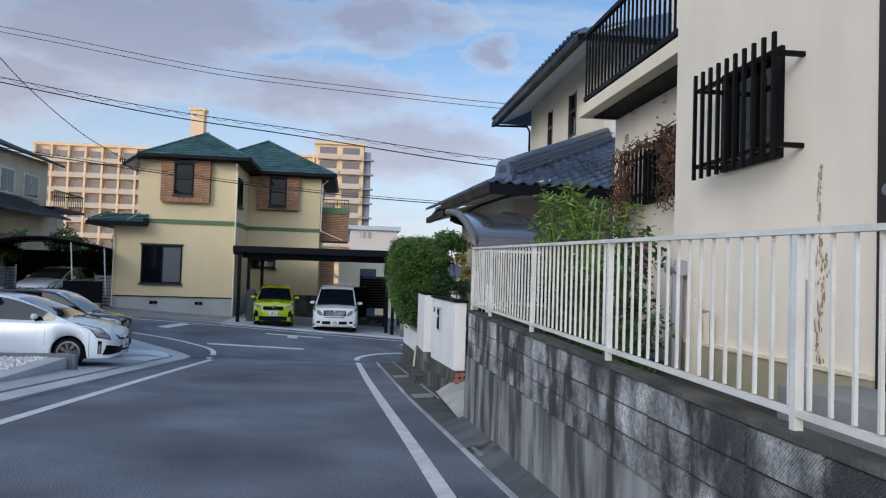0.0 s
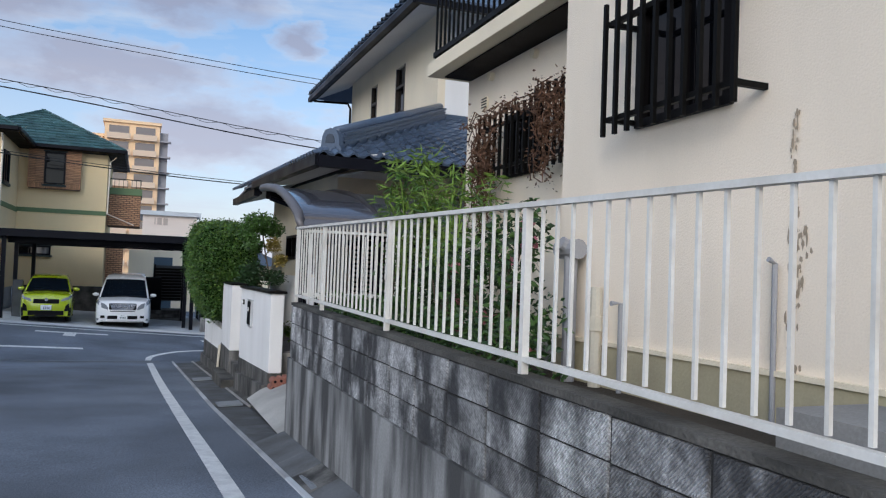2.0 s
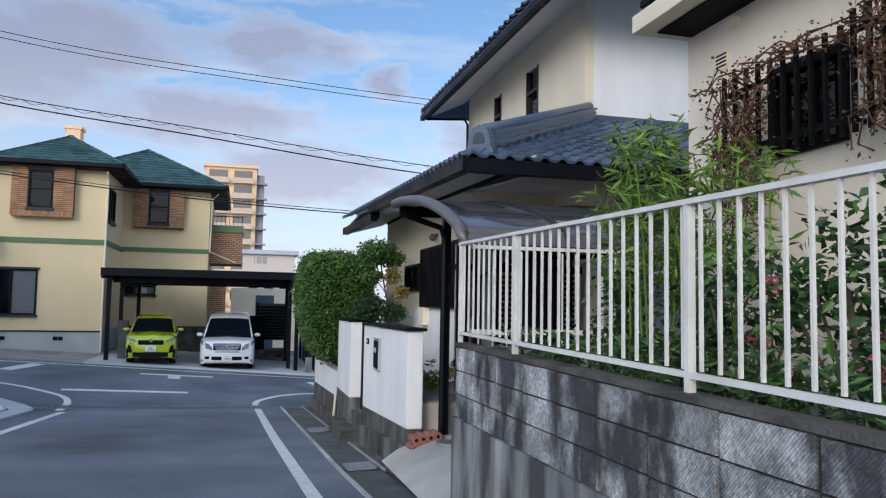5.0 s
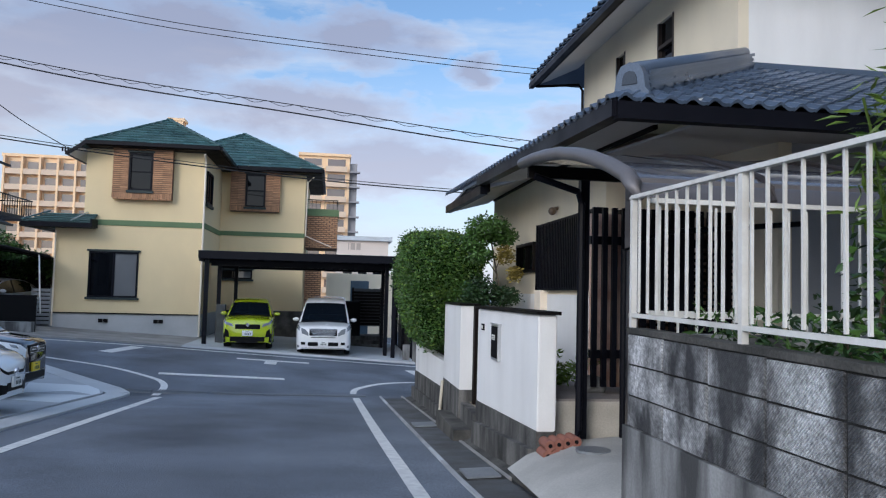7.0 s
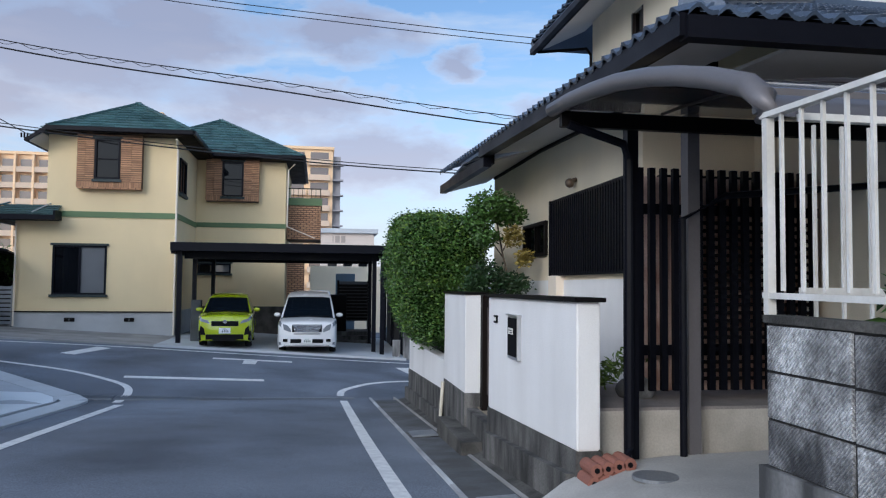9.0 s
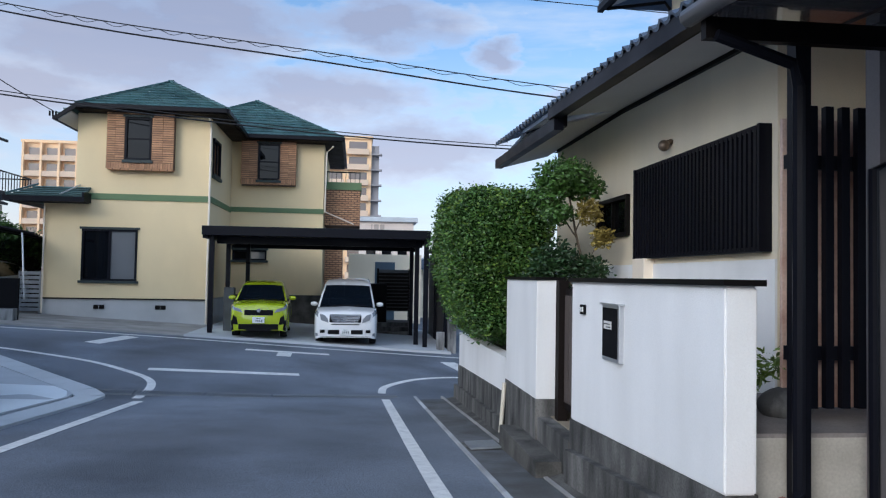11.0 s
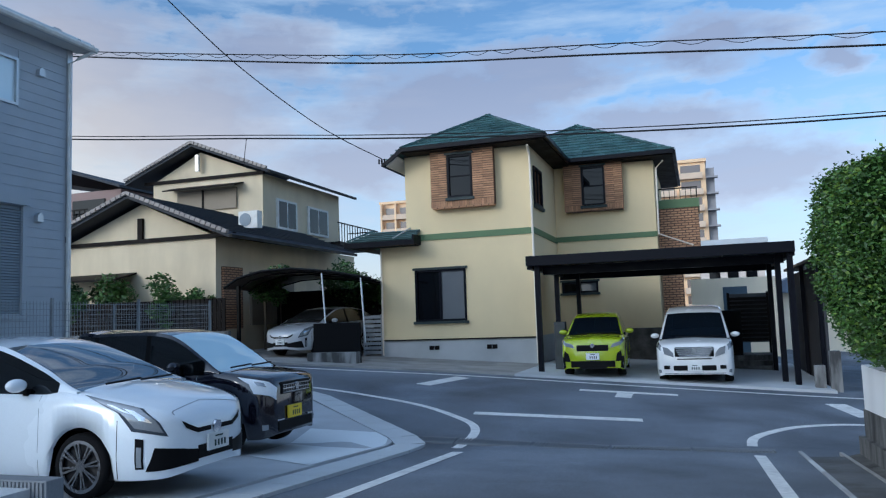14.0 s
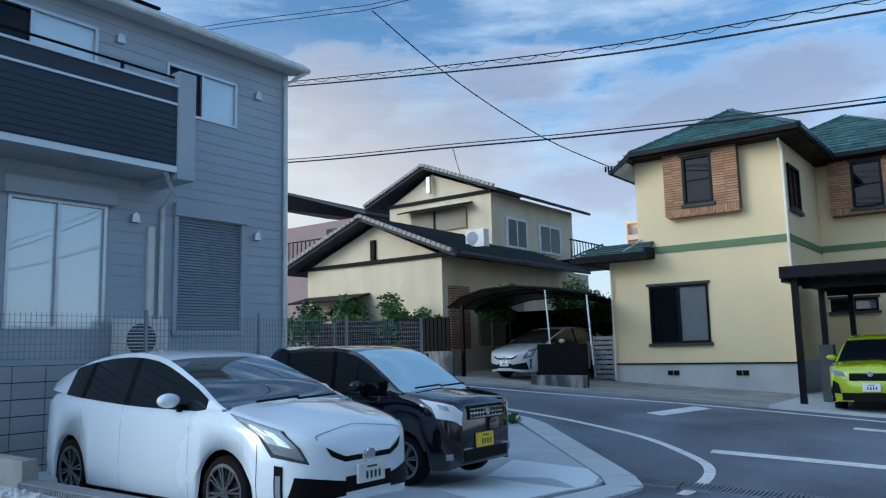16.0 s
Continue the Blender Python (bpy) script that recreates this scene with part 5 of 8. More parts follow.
sash(yh, -7.84, -6.18, 36.0, 0.82, 2.42)
sash(yh, -3.95, -2.7, 40.3, 1.62, 2.0)
w = part("window", B((-4.08, -4.0, 36.5, 36.56, 4.3, 5.5), (-4.08, -4.0, 37.69, 37.75, 4.3, 5.5), (-4.08, -4.0, 36.56, 37.69, 5.42, 5.5), (-4.08, -4.0, 36.56, 37.69, 4.3, 4.37), (-4.07, -4.02, 37.1, 37.15, 4.37, 5.42)), NAVY, yh, "navy framed window")
part("pane", B((-4.05, -4.045, 36.56, 37.69, 4.37, 5.42)), GLASS, w)
part("sill", B((-4.06, -3.96, 36.45, 37.8, 4.2, 4.3)), SILL, w)
part("downpipe", T([(-4.0, 35.55, 5.95), (-4.02, 35.9, 5.75), (-4.02, 35.93, 5.6), (-4.02, 35.93, -0.5)], r=0.035), CREAM, yh)
part("downpipe", T([(-8.95, 35.93, 3.1), (-8.95, 35.93, -0.2)], r=0.03), CREAM, yh)
part("downpipe", T([(-0.3, 40.0, 5.95), (-0.55, 40.25, 5.75), (-0.58, 40.25, 3.5), (0.5, 40.9, 3.1)], r=0.03), CREAM, yh)


def hip_roof(parent, x0, x1, y0, y1, ze, pitch, ridge_x=None, courses=14, mat_=None):
    """A hipped roof with slate courses: four planes of overlapping strips, hip caps, fascia and gutter."""
    mat_ = mat_ or GREEN_TILE
    d = min(x1 - x0, y1 - y0) / 2
    zr = ze + d * pitch
    if x1 - x0 > y1 - y0:
        ra, rb = (x0 + d, (y0 + y1) / 2, zr), (x1 - d, (y0 + y1) / 2, zr)
    else:
        ra, rb = ((x0 + x1) / 2, y0 + d, zr), ((x0 + x1) / 2, y1 - d, zr)
    c = [(x0, y0, ze), (x1, y0, ze), (x1, y1, ze), (x0, y1, ze)]
    wide = x1 - x0 > y1 - y0
    planes = [(c[0], c[1], rb if wide else ra, ra), (c[1], c[2], rb, rb if wide else ra), (c[2], c[3], ra if wide else rb, rb), (c[3], c[0], ra, ra if wide else rb)]
    bm = bmesh.new()
    for e0, e1, r1, r0 in planes:
        e0, e1, r1, r0 = map(Vector, (e0, e1, r1, r0))
        nrm = (e1 - e0).cross(r0 - e0).normalized()
        if nrm.z < 0:
            nrm = -nrm
        for k in range(courses):
            a, b = k / courses, (k + 1.05) / courses
            b = min(b, 1)
            p = [e0.lerp(r0, a), e1.lerp(r1, a), e1.lerp(r1, b), e0.lerp(r0, b)]
            width = (p[1] - p[0]).length
            n = max(1, round(width / 0.42))
            off = 0.5 if k % 2 else 0.0
            cuts = [0.0] + [(i + off) / n for i in range(0 if off else 1, n) if 0 < (i + off) / n < 1] + [1.0]
            for s0, s1 in zip(cuts, cuts[1:]):
                g = 0.006 / max(width, 0.1)
                q = [p[0].lerp(p[1], s0 + g), p[0].lerp(p[1], s1 - g), p[3].lerp(p[2], s1 - g), p[3].lerp(p[2], s0 + g)]
                lift = random.uniform(0.044, 0.056)
                t = [q[0] + nrm * lift, q[1] + nrm * lift, q[2] + nrm * 0.004, q[3] + nrm * 0.004]
                v = [bm.verts.new(z) for z in t] + [bm.verts.new(q[0] - nrm * 0.005), bm.verts.new(q[1] - nrm * 0.005)]
                bm.faces.new((v[0], v[1], v[2], v[3]))
                bm.faces.new((v[0], v[4], v[5], v[1]))
    roof = part("roof", bm, mat_, parent, "green slate courses")
    bm = bmesh.new()
    for e, r in ((c[0], ra), (c[1], rb if wide else ra), (c[2], rb), (c[3], ra if wide else rb)):
        e, r = Vector(e), Vector(r)
        n = 12
        for i in range(n):
            beam(bm, e.lerp(r, i / n) + Vector((0, 0, 0.05)), e.lerp(r, (i + 1.1) / n) + Vector((0, 0, 0.035)), 0.16, 0.05)
    if (Vector(ra) - Vector(rb)).length > 0.1:
        beam(bm, Vector(ra) + Vector((0, 0, 0.05)), Vector(rb) + Vector((0, 0, 0.05)), 0.2, 0.07)
    part("hip_cap", bm, mat_, roof)
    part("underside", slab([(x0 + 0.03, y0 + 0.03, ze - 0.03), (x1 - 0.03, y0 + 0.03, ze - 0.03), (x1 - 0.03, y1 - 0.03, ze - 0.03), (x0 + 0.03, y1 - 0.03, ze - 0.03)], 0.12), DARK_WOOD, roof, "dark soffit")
    g = bars(((x0, y0 - 0.03, ze - 0.05), (x1, y0 - 0.03, ze - 0.05)), ((x1 + 0.03, y0, ze - 0.05), (x1 + 0.03, y1, ze - 0.05)), ((x0 - 0.03, y0, ze - 0.05), (x0 - 0.03, y1, ze - 0.05)), w=0.1, h=0.13)
    part("gutter", g, NAVY, roof, "dark eaves gutter")
    return roof


hip_roof(yh, -7.95, -3.45, 35.35, 42.6, 6.2, 0.585, courses=10)
# the left slope runs on below the front eaves
sk = part("side_slope", slab([(-7.95, 35.35, 6.23), (-8.48, 35.35, 5.84), (-8.48, 42.6, 5.84), (-7.95, 42.6, 6.23)], 0.05), GREEN_TILE, yh, "green slate slope running down the side")
for k in range(3):
    x, z = -7.98 - 0.175 * k, 6.215 - 0.13 * k
    part("slate_course", bars(((x - 0.08, 35.37, z - 0.04), (x - 0.08, 42.6, z - 0.04)), w=0.15, h=0.03), GREEN_TILE, sk)
part("verge_board", prism([(-7.92, 6.24), (-8.52, 5.80), (-8.52, 5.68), (-7.92, 6.08)], "y", 35.32, 35.37), NAVY, sk, "dark sloping verge board")
part("side_soffit", slab([(-8.08, 35.4, 5.98), (-8.46, 35.4, 5.72), (-8.46, 42.5, 5.72), (-8.08, 42.5, 5.98)], 0.03), SOFFIT, sk)
part("side_gutter", bars(((-8.54, 35.3, 5.75), (-8.54, 42.6, 5.75)), w=0.1, h=0.12), NAVY, sk, "dark eaves gutter")
hip_roof(yh, -7.2, 0.05, 39.65, 47.0, 6.22, 0.56, courses=13)
# small side roof over the single-storey part
sr = part("side_roof", slab([(-9.85, 35.35, 3.36), (-7.62, 35.35, 3.36), (-7.62, 36.0, 3.72), (-9.2, 36.0, 3.72)], 0.05), GREEN_TILE, yh, "small green slate side roof")
for k in range(5):
    a = k / 5
    x0, y0, z0 = -9.85 + 0.65 * a, 35.35 + 0.65 * a, 3.37 + 0.36 * a
    part("slate_course", bars(((x0, y0 + 0.06, z0 + 0.03), (-7.62, y0 + 0.06, z0 + 0.03)), w=0.15, h=0.03), GREEN_TILE, sr)
part("hip_cap", bars(((-9.85, 35.35, 3.42), (-9.2, 36.0, 3.78)), w=0.14, h=0.05), GREEN_TILE, sr)
part("verge_strip", bars(((-8.3, 35.36, 3.43), (-7.95, 35.98, 3.78)), w=0.05, h=0.03), ALU, sr, "pale metal flashing strip")
part("side_roof", slab([(-9.85, 35.35, 3.36), (-9.2, 36.0, 3.72), (-8.1, 42, 3.9), (-9.85, 42, 3.36)], 0.05), GREEN_TILE, yh)
part("side_gutter", bars(((-9.9, 35.32, 3.27), (-7.58, 35.32, 3.27)), ((-9.88, 35.3, 3.27), (-9.88, 42, 3.27)), w=0.1, h=0.16), NAVY, yh)
part("side_fascia", B((-7.66, -7.60, 35.32, 35.98, 3.22, 3.5)), NAVY, yh)
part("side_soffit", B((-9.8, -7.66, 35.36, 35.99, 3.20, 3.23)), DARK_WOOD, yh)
# brick balcony behind
part("balcony", B((-0.62, 0.75, 41.2, 43.5, 3.05, 4.45)), BRICK, yh, "brick-tiled balcony")
part("balcony_cap", B((-0.64, 0.79, 41.16, 43.55, 4.45, 4.75)), GREEN_TRIM, yh)
br = part("balcony_rail", bars(((-0.6, 41.25, 5.15), (0.72, 41.25, 5.15)), ((0.72, 41.25, 5.15), (0.72, 43.4, 5.15)), w=0.04, h=0.04), IRON, yh)
for k in range(8):
    part("baluster", bars(((-0.55 + 0.18 * k, 41.25, 4.75), (-0.55 + 0.18 * k, 41.25, 5.15)), w=0.02, h=0.02), IRON, br)
part("brick_column", B((-0.6, 0.1, 41.4, 42.2, -1.0, 2.4)), BRICK, yh)

# ---- carport in front of the yellow house ----
cp = thing("carport", (-0.4, 35, gz(-0.4, 35)), "black aluminium two-car carport with flat roof", "carport")
part("front_beam", B((-3.66, 2.77, 33.05, 33.2, 2.18, 2.44), bevel=0.01), NAVY, cp)
part("roof_panel", B((-3.64, 2.75, 33.2, 38.2, 2.36, 2.42)), NAVY, cp)
part("back_beam", B((-3.66, 2.77, 38.2, 38.3, 2.0, 2.44)), NAVY, cp)
part("side_beam", B((-3.66, -3.52, 33.2, 38.2, 2.1, 2.36)), NAVY, cp)
part("side_beam", B((2.63, 2.77, 33.2, 38.2, 2.1, 2.36)), NAVY, cp)
part("cross_beam", B((-3.4, 2.6, 34.0, 34.12, 1.98, 2.2)), NAVY, cp)
for k in range(12):
    part("joist", B((-3.3 + 0.5 * k, -3.24 + 0.5 * k, 33.25, 38.1, 2.26, 2.355)), NAVY, cp)
for x, y in ((-3.42, 33.35), (-3.42, 36.2), (-3.05, 38.0), (2.45, 34.0), (2.66, 33.3), (2.55, 37.6)):
    part("post", bars(((x, y, gz(x, y)), (x, y, 2.2)), w=0.13, h=0.13), NAVY, cp)
# gate, block posts and steps at the end of the carport
gt = thing("side_gate", (2.0, 39, -0.6), "dark slatted gate above concrete steps", "gate")
for k in range(11):
    part("slat", B((1.5, 2.6, 39.9, 39.93, -0.15 + 0.13 * k, -0.06 + 0.13 * k)), DARK, gt)
part("gate_back", B((1.5, 2.6, 39.94, 39.97, -0.2, 1.36)), mat("dark_grey_gate", (0.05, 0.055, 0.06), 0.6, 0.1, 4, 0.1), gt)
part("jamb", B((1.42, 1.5, 39.88, 39.95, -0.6, 1.4)), DARK, gt)
part("jamb", B((2.6, 2.68, 39.88, 39.95, -0.6, 1.4)), DARK, gt)
st = thing("garden_steps", (2.0, 38.6, gz(2, 38.6)), "grey concrete steps behind the carport", "steps", kind="structure")
for k in range(3):
    part("step", B((1.2, 2.6, 37.6 + 0.35 * k, 39.9, gz(2, 38) - 0.1, gz(2, 38) + 0.14 * (k + 1))), CONC_DARK, st)
solo("rear_wall", B((-3.9, 1.2, 39.9, 40.1, -1.0, 0.35)), VERGE, "dark concrete block wall behind the carport", "wall", "structure")
solo("storage_box", B((1.0, 1.75, 38.4, 39.2, gz(1.4, 38.8), gz(1.4, 38.8) + 1.75), bevel=0.06), BLACK, "dark covered storage box behind the van", "storage box")
mbp = thing("mail_post", (-3.0, 33.6, gz(-3, 33.6)), "grey concrete mail post beside the carport", "post")
part("pillar", B((-3.22, -2.92, 34.3, 34.55, gz(-3, 34.4), 0.7), bevel=0.01), GUTTER, mbp)
for x, y, h in ((2.95, 32.7, 0.55), (3.35, 33.2, 0.7), (3.25, 32.5, 0.9)):
    solo("block_post", B((x, x + 0.22, y, y + 0.22, gz(x, y) - 0.1, gz(x, y) + h), bevel=0.01), CONC_STAIN, "short stained concrete post at the roadside", "post", group="roadside posts")
cf = thing("corrugated_fence", (3.4, 37, gz(3.4, 37)), "corrugated sheet fence coloured dark for the dim space beside the carport", "fence")
# pale sheet given a dark grey for the dim space beside the carport
part("sheet", prism([(3.40 + 0.03 * (k % 2), 34.0 + 0.12 * k) for k in range(52)] + [(3.47, 40.12), (3.47, 34.0)], "z", -1.2, 1.9), mat("dark_sheet", (0.045, 0.045, 0.05), 0.6, 0.2, 4, 0.1), cf)
for y in (34.0, 37.0, 40.0):
    part("post", B((3.28, 3.38, y, y + 0.1, -1.2, 2.0)), NAVY, cf)
part("top_sheet", B((3.2, 5.2, 33.9, 40.2, 2.0, 2.08)), NAVY, cf)
# buildings behind the carport
ws = thing("outbuilding", (2, 47, -1), "cream rendered outbuilding with a blue door behind the carport", "outbuilding")
part("wall", B((0.3, 3.6, 46, 50, -1.5, 2.1)), CREAM_B, ws)
part("door", B((1.5, 2.4, 45.95, 46, -1.0, 1.75)), mat("blue_door", (0.05, 0.085, 0.12), 0.6, 0.1, 4, 0.1), ws, "blue-grey door")
bb = thing("flat_roofed_block", (3, 72, -1), "cream flat-roofed apartment block in the distance", "building")
part("wall", B((0.85, 5.0, 70, 80, -2, 5.3)), mat("cream_far", (0.70, 0.60, 0.52), 0.9, 0.04, 0.5, 0.0), bb)
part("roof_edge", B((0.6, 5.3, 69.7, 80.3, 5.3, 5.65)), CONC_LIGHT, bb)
part("number_bar", B((1.75, 1.82, 69.96, 70, 4.55, 5.1), (1.95, 2.3, 69.96, 70, 4.55, 5.1), (2.42, 2.75, 69.96, 70, 4.55, 5.1)), mat("grey_bar", (0.45, 0.38, 0.33), 0.9, 0.05, 2, 0.0), bb)
for k in range(3):
    part("window", B((1.4 + 1.2 * k, 2.1 + 1.2 * k, 69.95, 70, 2.4, 3.4)), GLASS, bb)
hh = thing("tiled_outhouse", (4.5, 46, -1), "low house with a grey tiled roof", "house")
part("wall", B((3.4, 9, 52, 58, -1.5, 1.6)), CREAM_B, hh)
part("roof", prism([(2.9, 1.5), (9.5, 1.5), (6.2, 2.9)], "y", 51.4, 58.5), KAWARA, hh)

# ---- apartment towers ----
ap = thing("apartment_building", (-25, 155, 0), "long tan apartment slab with low sunlight in its colour", "apartment building")
part("wall", B((-57, -6, 150, 162, -3, 23.2)), APT, ap)
part("tower_wall", B((-6, 3.0, 148, 162, -3, 25.6)), APT, ap)
part("side_wall", B((3.0, 4.4, 149, 162, -3, 24.6)), APT_SHADED, ap)
part("roof_edge", B((-57.3, -5.7, 149.6, 162.3, 23.2, 23.7)), APT, ap)
part("roof_edge", B((-6.3, 3.2, 147.6, 162.3, 25.6, 26.1)), APT, ap)
part("lift_tower", B((-30, -27.6, 152, 155, 23.2, 31.5)), APT, ap)
part("lift_tower_cap", B((-30.3, -27.3, 151.8, 155.2, 31.5, 32.0)), APT, ap)
APT_GLASS = glass_mat("far_window", (0.16, 0.12, 0.10), 0.2)
APT_RAIL = mat("balcony_front", (0.68, 0.52, 0.38), 0.85, 0.05, 0.5, 0.0)
for fl in range(8):
    z = 1.0 + 2.75 * fl
    for k in range(17):
        x = -56 + 2.95 * k
        wn_ = part("window", B((x, x + 2.2, 149.9, 150.0, z + 0.7, z + 2.1)), APT_GLASS, ap)
    part("balcony_front", B((-56.6, -6.3, 148.9, 149.1, z - 0.2, z + 0.75)), APT_RAIL, ap)
    part("balcony_slab", B((-56.6, -6.3, 149.1, 150, z - 0.2, z)), APT_RAIL, ap)
for k in range(18):
    x = -56.6 + 2.95 * k
    part("pier", B((x - 0.18, x + 0.18, 148.8, 150, -1, 23.2)), APT, ap)
for fl in range(9):
    z = 1.0 + 2.75 * fl
    for k in range(2):
        x = -5.3 + 4.3 * k
        part("window", B((x, x + 3.2, 147.9, 148.0, z + 0.6, z + 2.1)), APT_GLASS, ap)
        part("balcony_front", B((x - 0.3, x + 3.5, 146.9, 147.1, z - 0.3, z + 0.7)), APT_RAIL, ap)
        part("balcony_slab", B((x - 0.3, x + 3.5, 147.1, 148.0, z - 0.3, z - 0.1)), APT_RAIL, ap)
    part("side_window", B((4.4, 4.45, 151, 153, z + 0.5, z + 2.0)), GLASS, ap)
    part("stair_slab", B((3.0, 4.9, 147.6, 149, z - 0.25, z)), APT_SHADED, ap)

# ---- grey house beside the parking lot ----
GX = -10.95
gh = thing("grey_house", (-13, 20, 0.6), "modern grey-sided two-storey house with a charcoal balcony", "house")
bm = bmesh.new()
wall_x(bm, GX - 0.2, GX, 12, 25.2, 0.55, 6.55, holes=((22.5, 24.0, 5.02, 5.9), (20.0, 21.5, 1.25, 3.2), (22.75, 24.15, 1.25, 3.2), (19.2, 21.25, 5.0, 6.1)))
part("front_wall", bm, GREY_SIDING, gh)
bm = bmesh.new()
for k in range(33):
    z = 0.75 + 0.18 * k
    for ya, yb in ((12, 20.0), (21.5, 22.75), (24.15, 25.2)) if 1.2 < z < 3.2 else (((12, 19.2), (21.25, 22.5), (24.0, 25.2)) if 5.0 < z < 6.1 else ((12, 25.2),)):
        part("siding_board", bars(((GX + 0.004, ya, z), (GX + 0.004, yb, z)), w=0.014, h=0.16), GREY_SIDING, gh)
part("gable_wall", B((-18, GX - 0.2, 25.0, 25.2, 0.55, 6.9)), GREY_SIDING, gh)
part("corner_trim", B((GX - 0.08, GX + 0.03, 25.12, 25.25, 0.6, 6.55)), ALU, gh)
part("plinth", B((GX - 0.2, GX - 0.02, 12, 25.2, -0.4, 0.72)), BASE_GREY, gh)
part("roof", slab([(GX + 0.40, 11.5, 6.52), (GX + 0.40, 25.40, 6.52), (-18, 25.40, 8.4), (-18, 11.5, 8.4)], 0.10), CHAR_SIDING, gh)
part("fascia", bars(((GX + 0.35, 11.5, 6.50), (GX + 0.35, 25.36, 6.50)), w=0.05, h=0.16), ALU, gh, "white eaves fascia")
part("gutter", T([(GX + 0.46, 11.5, 6.46), (GX + 0.46, 25.42, 6.44)], r=0.06), WHITE_PAINT, gh)
part("verge", bars(((GX + 0.40, 25.38, 6.45), (-18, 25.38, 8.33)), w=0.05, h=0.2), ALU, gh)
part("soffit", slab([(GX, 11.5, 6.46), (GX, 25.36, 6.46), (GX + 0.33, 25.36, 6.44), (GX + 0.33, 11.5, 6.44)], 0.02), SOFFIT, gh)
part("solar_panel", slab([(GX + 0.1, 17.5, 6.80), (GX + 0.1, 22.3, 6.80), (-14, 22.3, 7.62), (-14, 17.5, 7.62)], 0.05), BLACK, gh)
part("downpipe", T([(GX + 0.46, 25.35, 6.4), (GX + 0.25, 25.2, 6.25), (GX + 0.07, 25.14, 6.15), (GX + 0.07, 25.14, 0.6)], r=0.035), WHITE_PAINT, gh)
bc = part("balcony", B((GX, GX + 0.95, 12, 22.1, 3.78, 5.10)), CHAR_SIDING, gh, "charcoal balcony front with white trims")
part("balcony_trim", B((GX, GX + 0.98, 12, 22.12, 3.70, 3.78), (GX + 0.95, GX + 0.98, 12, 22.1, 4.80, 4.84), (GX + 0.95, GX + 0.985, 12, 22.1, 3.78, 3.80), (GX, GX + 0.98, 12, 22.12, 5.10, 5.14)), ALU, bc)
part("balcony_pier", B((GX, GX + 1.0, 22.1, 22.42, 3.60, 5.38), bevel=0.01), GREY_SIDING, bc, "grey end pier")
for k in range(9):
    part("balcony_board", bars(((GX + 0.955, 12, 3.88 + 0.1 * k), (GX + 0.955, 22.1, 3.88 + 0.1 * k)), w=0.012, h=0.085), CHAR_SIDING, bc)
part("handrail", bars(((GX + 0.85, 12, 5.30), (GX + 0.85, 22.1, 5.30)), w=0.035, h=0.03), DARK, bc)
for k in range(5):
    part("rail_post", bars(((GX + 0.85, 13.2 + 2.0 * k, 5.14), (GX + 0.85, 13.2 + 2.0 * k, 5.32)), w=0.04, h=0.04), DARK, bc)


def window_x(parent, x, y0, y1, z0, z1, g1, g2, name="window", fm=ALU):
    ym = (y0 + y1) / 2
    w = part(name, B((x - 0.08, x + 0.03, y0, y0 + 0.05, z0, z1), (x - 0.08, x + 0.03, y1 - 0.05, y1, z0, z1), (x - 0.08, x + 0.03, y0 + 0.05, y1 - 0.05, z1 - 0.05, z1), (x - 0.08, x + 0.03, y0 + 0.05, y1 - 0.05, z0, z0 + 0.05), (x - 0.06, x + 0.01, ym - 0.025, ym + 0.025, z0 + 0.05, z1 - 0.05)), fm, parent, "aluminium framed sliding window")
    part("pane", B((x - 0.05, x - 0.045, y0 + 0.05, ym - 0.025, z0 + 0.05, z1 - 0.05)), g1, w)
    part("pane", B((x - 0.03, x - 0.025, ym + 0.025, y1 - 0.05, z0 + 0.05, z1 - 0.05)), g2, w)
    return w


window_x(gh, GX, 22.5, 24.0, 5.02, 5.9, GLASS, GLASS_PALE)
window_x(gh, GX, 19.2, 21.25, 5.0, 6.1, GLASS, GLASS_PALE)
window_x(gh, GX, 20.0, 21.5, 1.25, 3.2, GLASS_PALE, GLASS_PALE, "patio_window")
part("shutter_box", B((GX, GX + 0.16, 19.9, 21.6, 3.2, 3.45), bevel=0.01), GREY_SIDING, gh)
sh = part("roller_shutter", B((GX - 0.1, GX - 0.02, 22.75, 24.15, 1.25, 3.2)), SHUTTER, gh, "closed grey roller shutter")
for k in range(38):
    part("shutter_slat", prism([(GX - 0.02, 1.262 + 0.05 * k), (GX + 0.012, 1.266 + 0.05 * k), (GX - 0.006, 1.298 + 0.05 * k), (GX - 0.02, 1.30 + 0.05 * k)], "y", 22.78, 24.12), SHUTTER, sh)
part("shutter_frame", B((GX - 0.02, GX + 0.05, 22.70, 22.78, 1.2, 3.2), (GX - 0.02, GX + 0.05, 24.12, 24.2, 1.2, 3.2), (GX - 0.02, GX + 0.12, 22.68, 24.22, 3.2, 3.42), (GX - 0.02, GX + 0.06, 22.70, 24.2, 1.16, 1.22)), GREY_SIDING, sh)
for y, z in ((24.45, 5.75), (24.45, 3.0), (21.95, 3.05), (21.6, 6.0)):
    part("vent_cowl", prism([(y - 0.07, z - 0.06), (y + 0.07, z - 0.06), (y + 0.06, z + 0.06), (y, z + 0.11), (y - 0.06, z + 0.06)], "x", GX, GX + 0.11), ALU, gh, "small aluminium vent cowl")
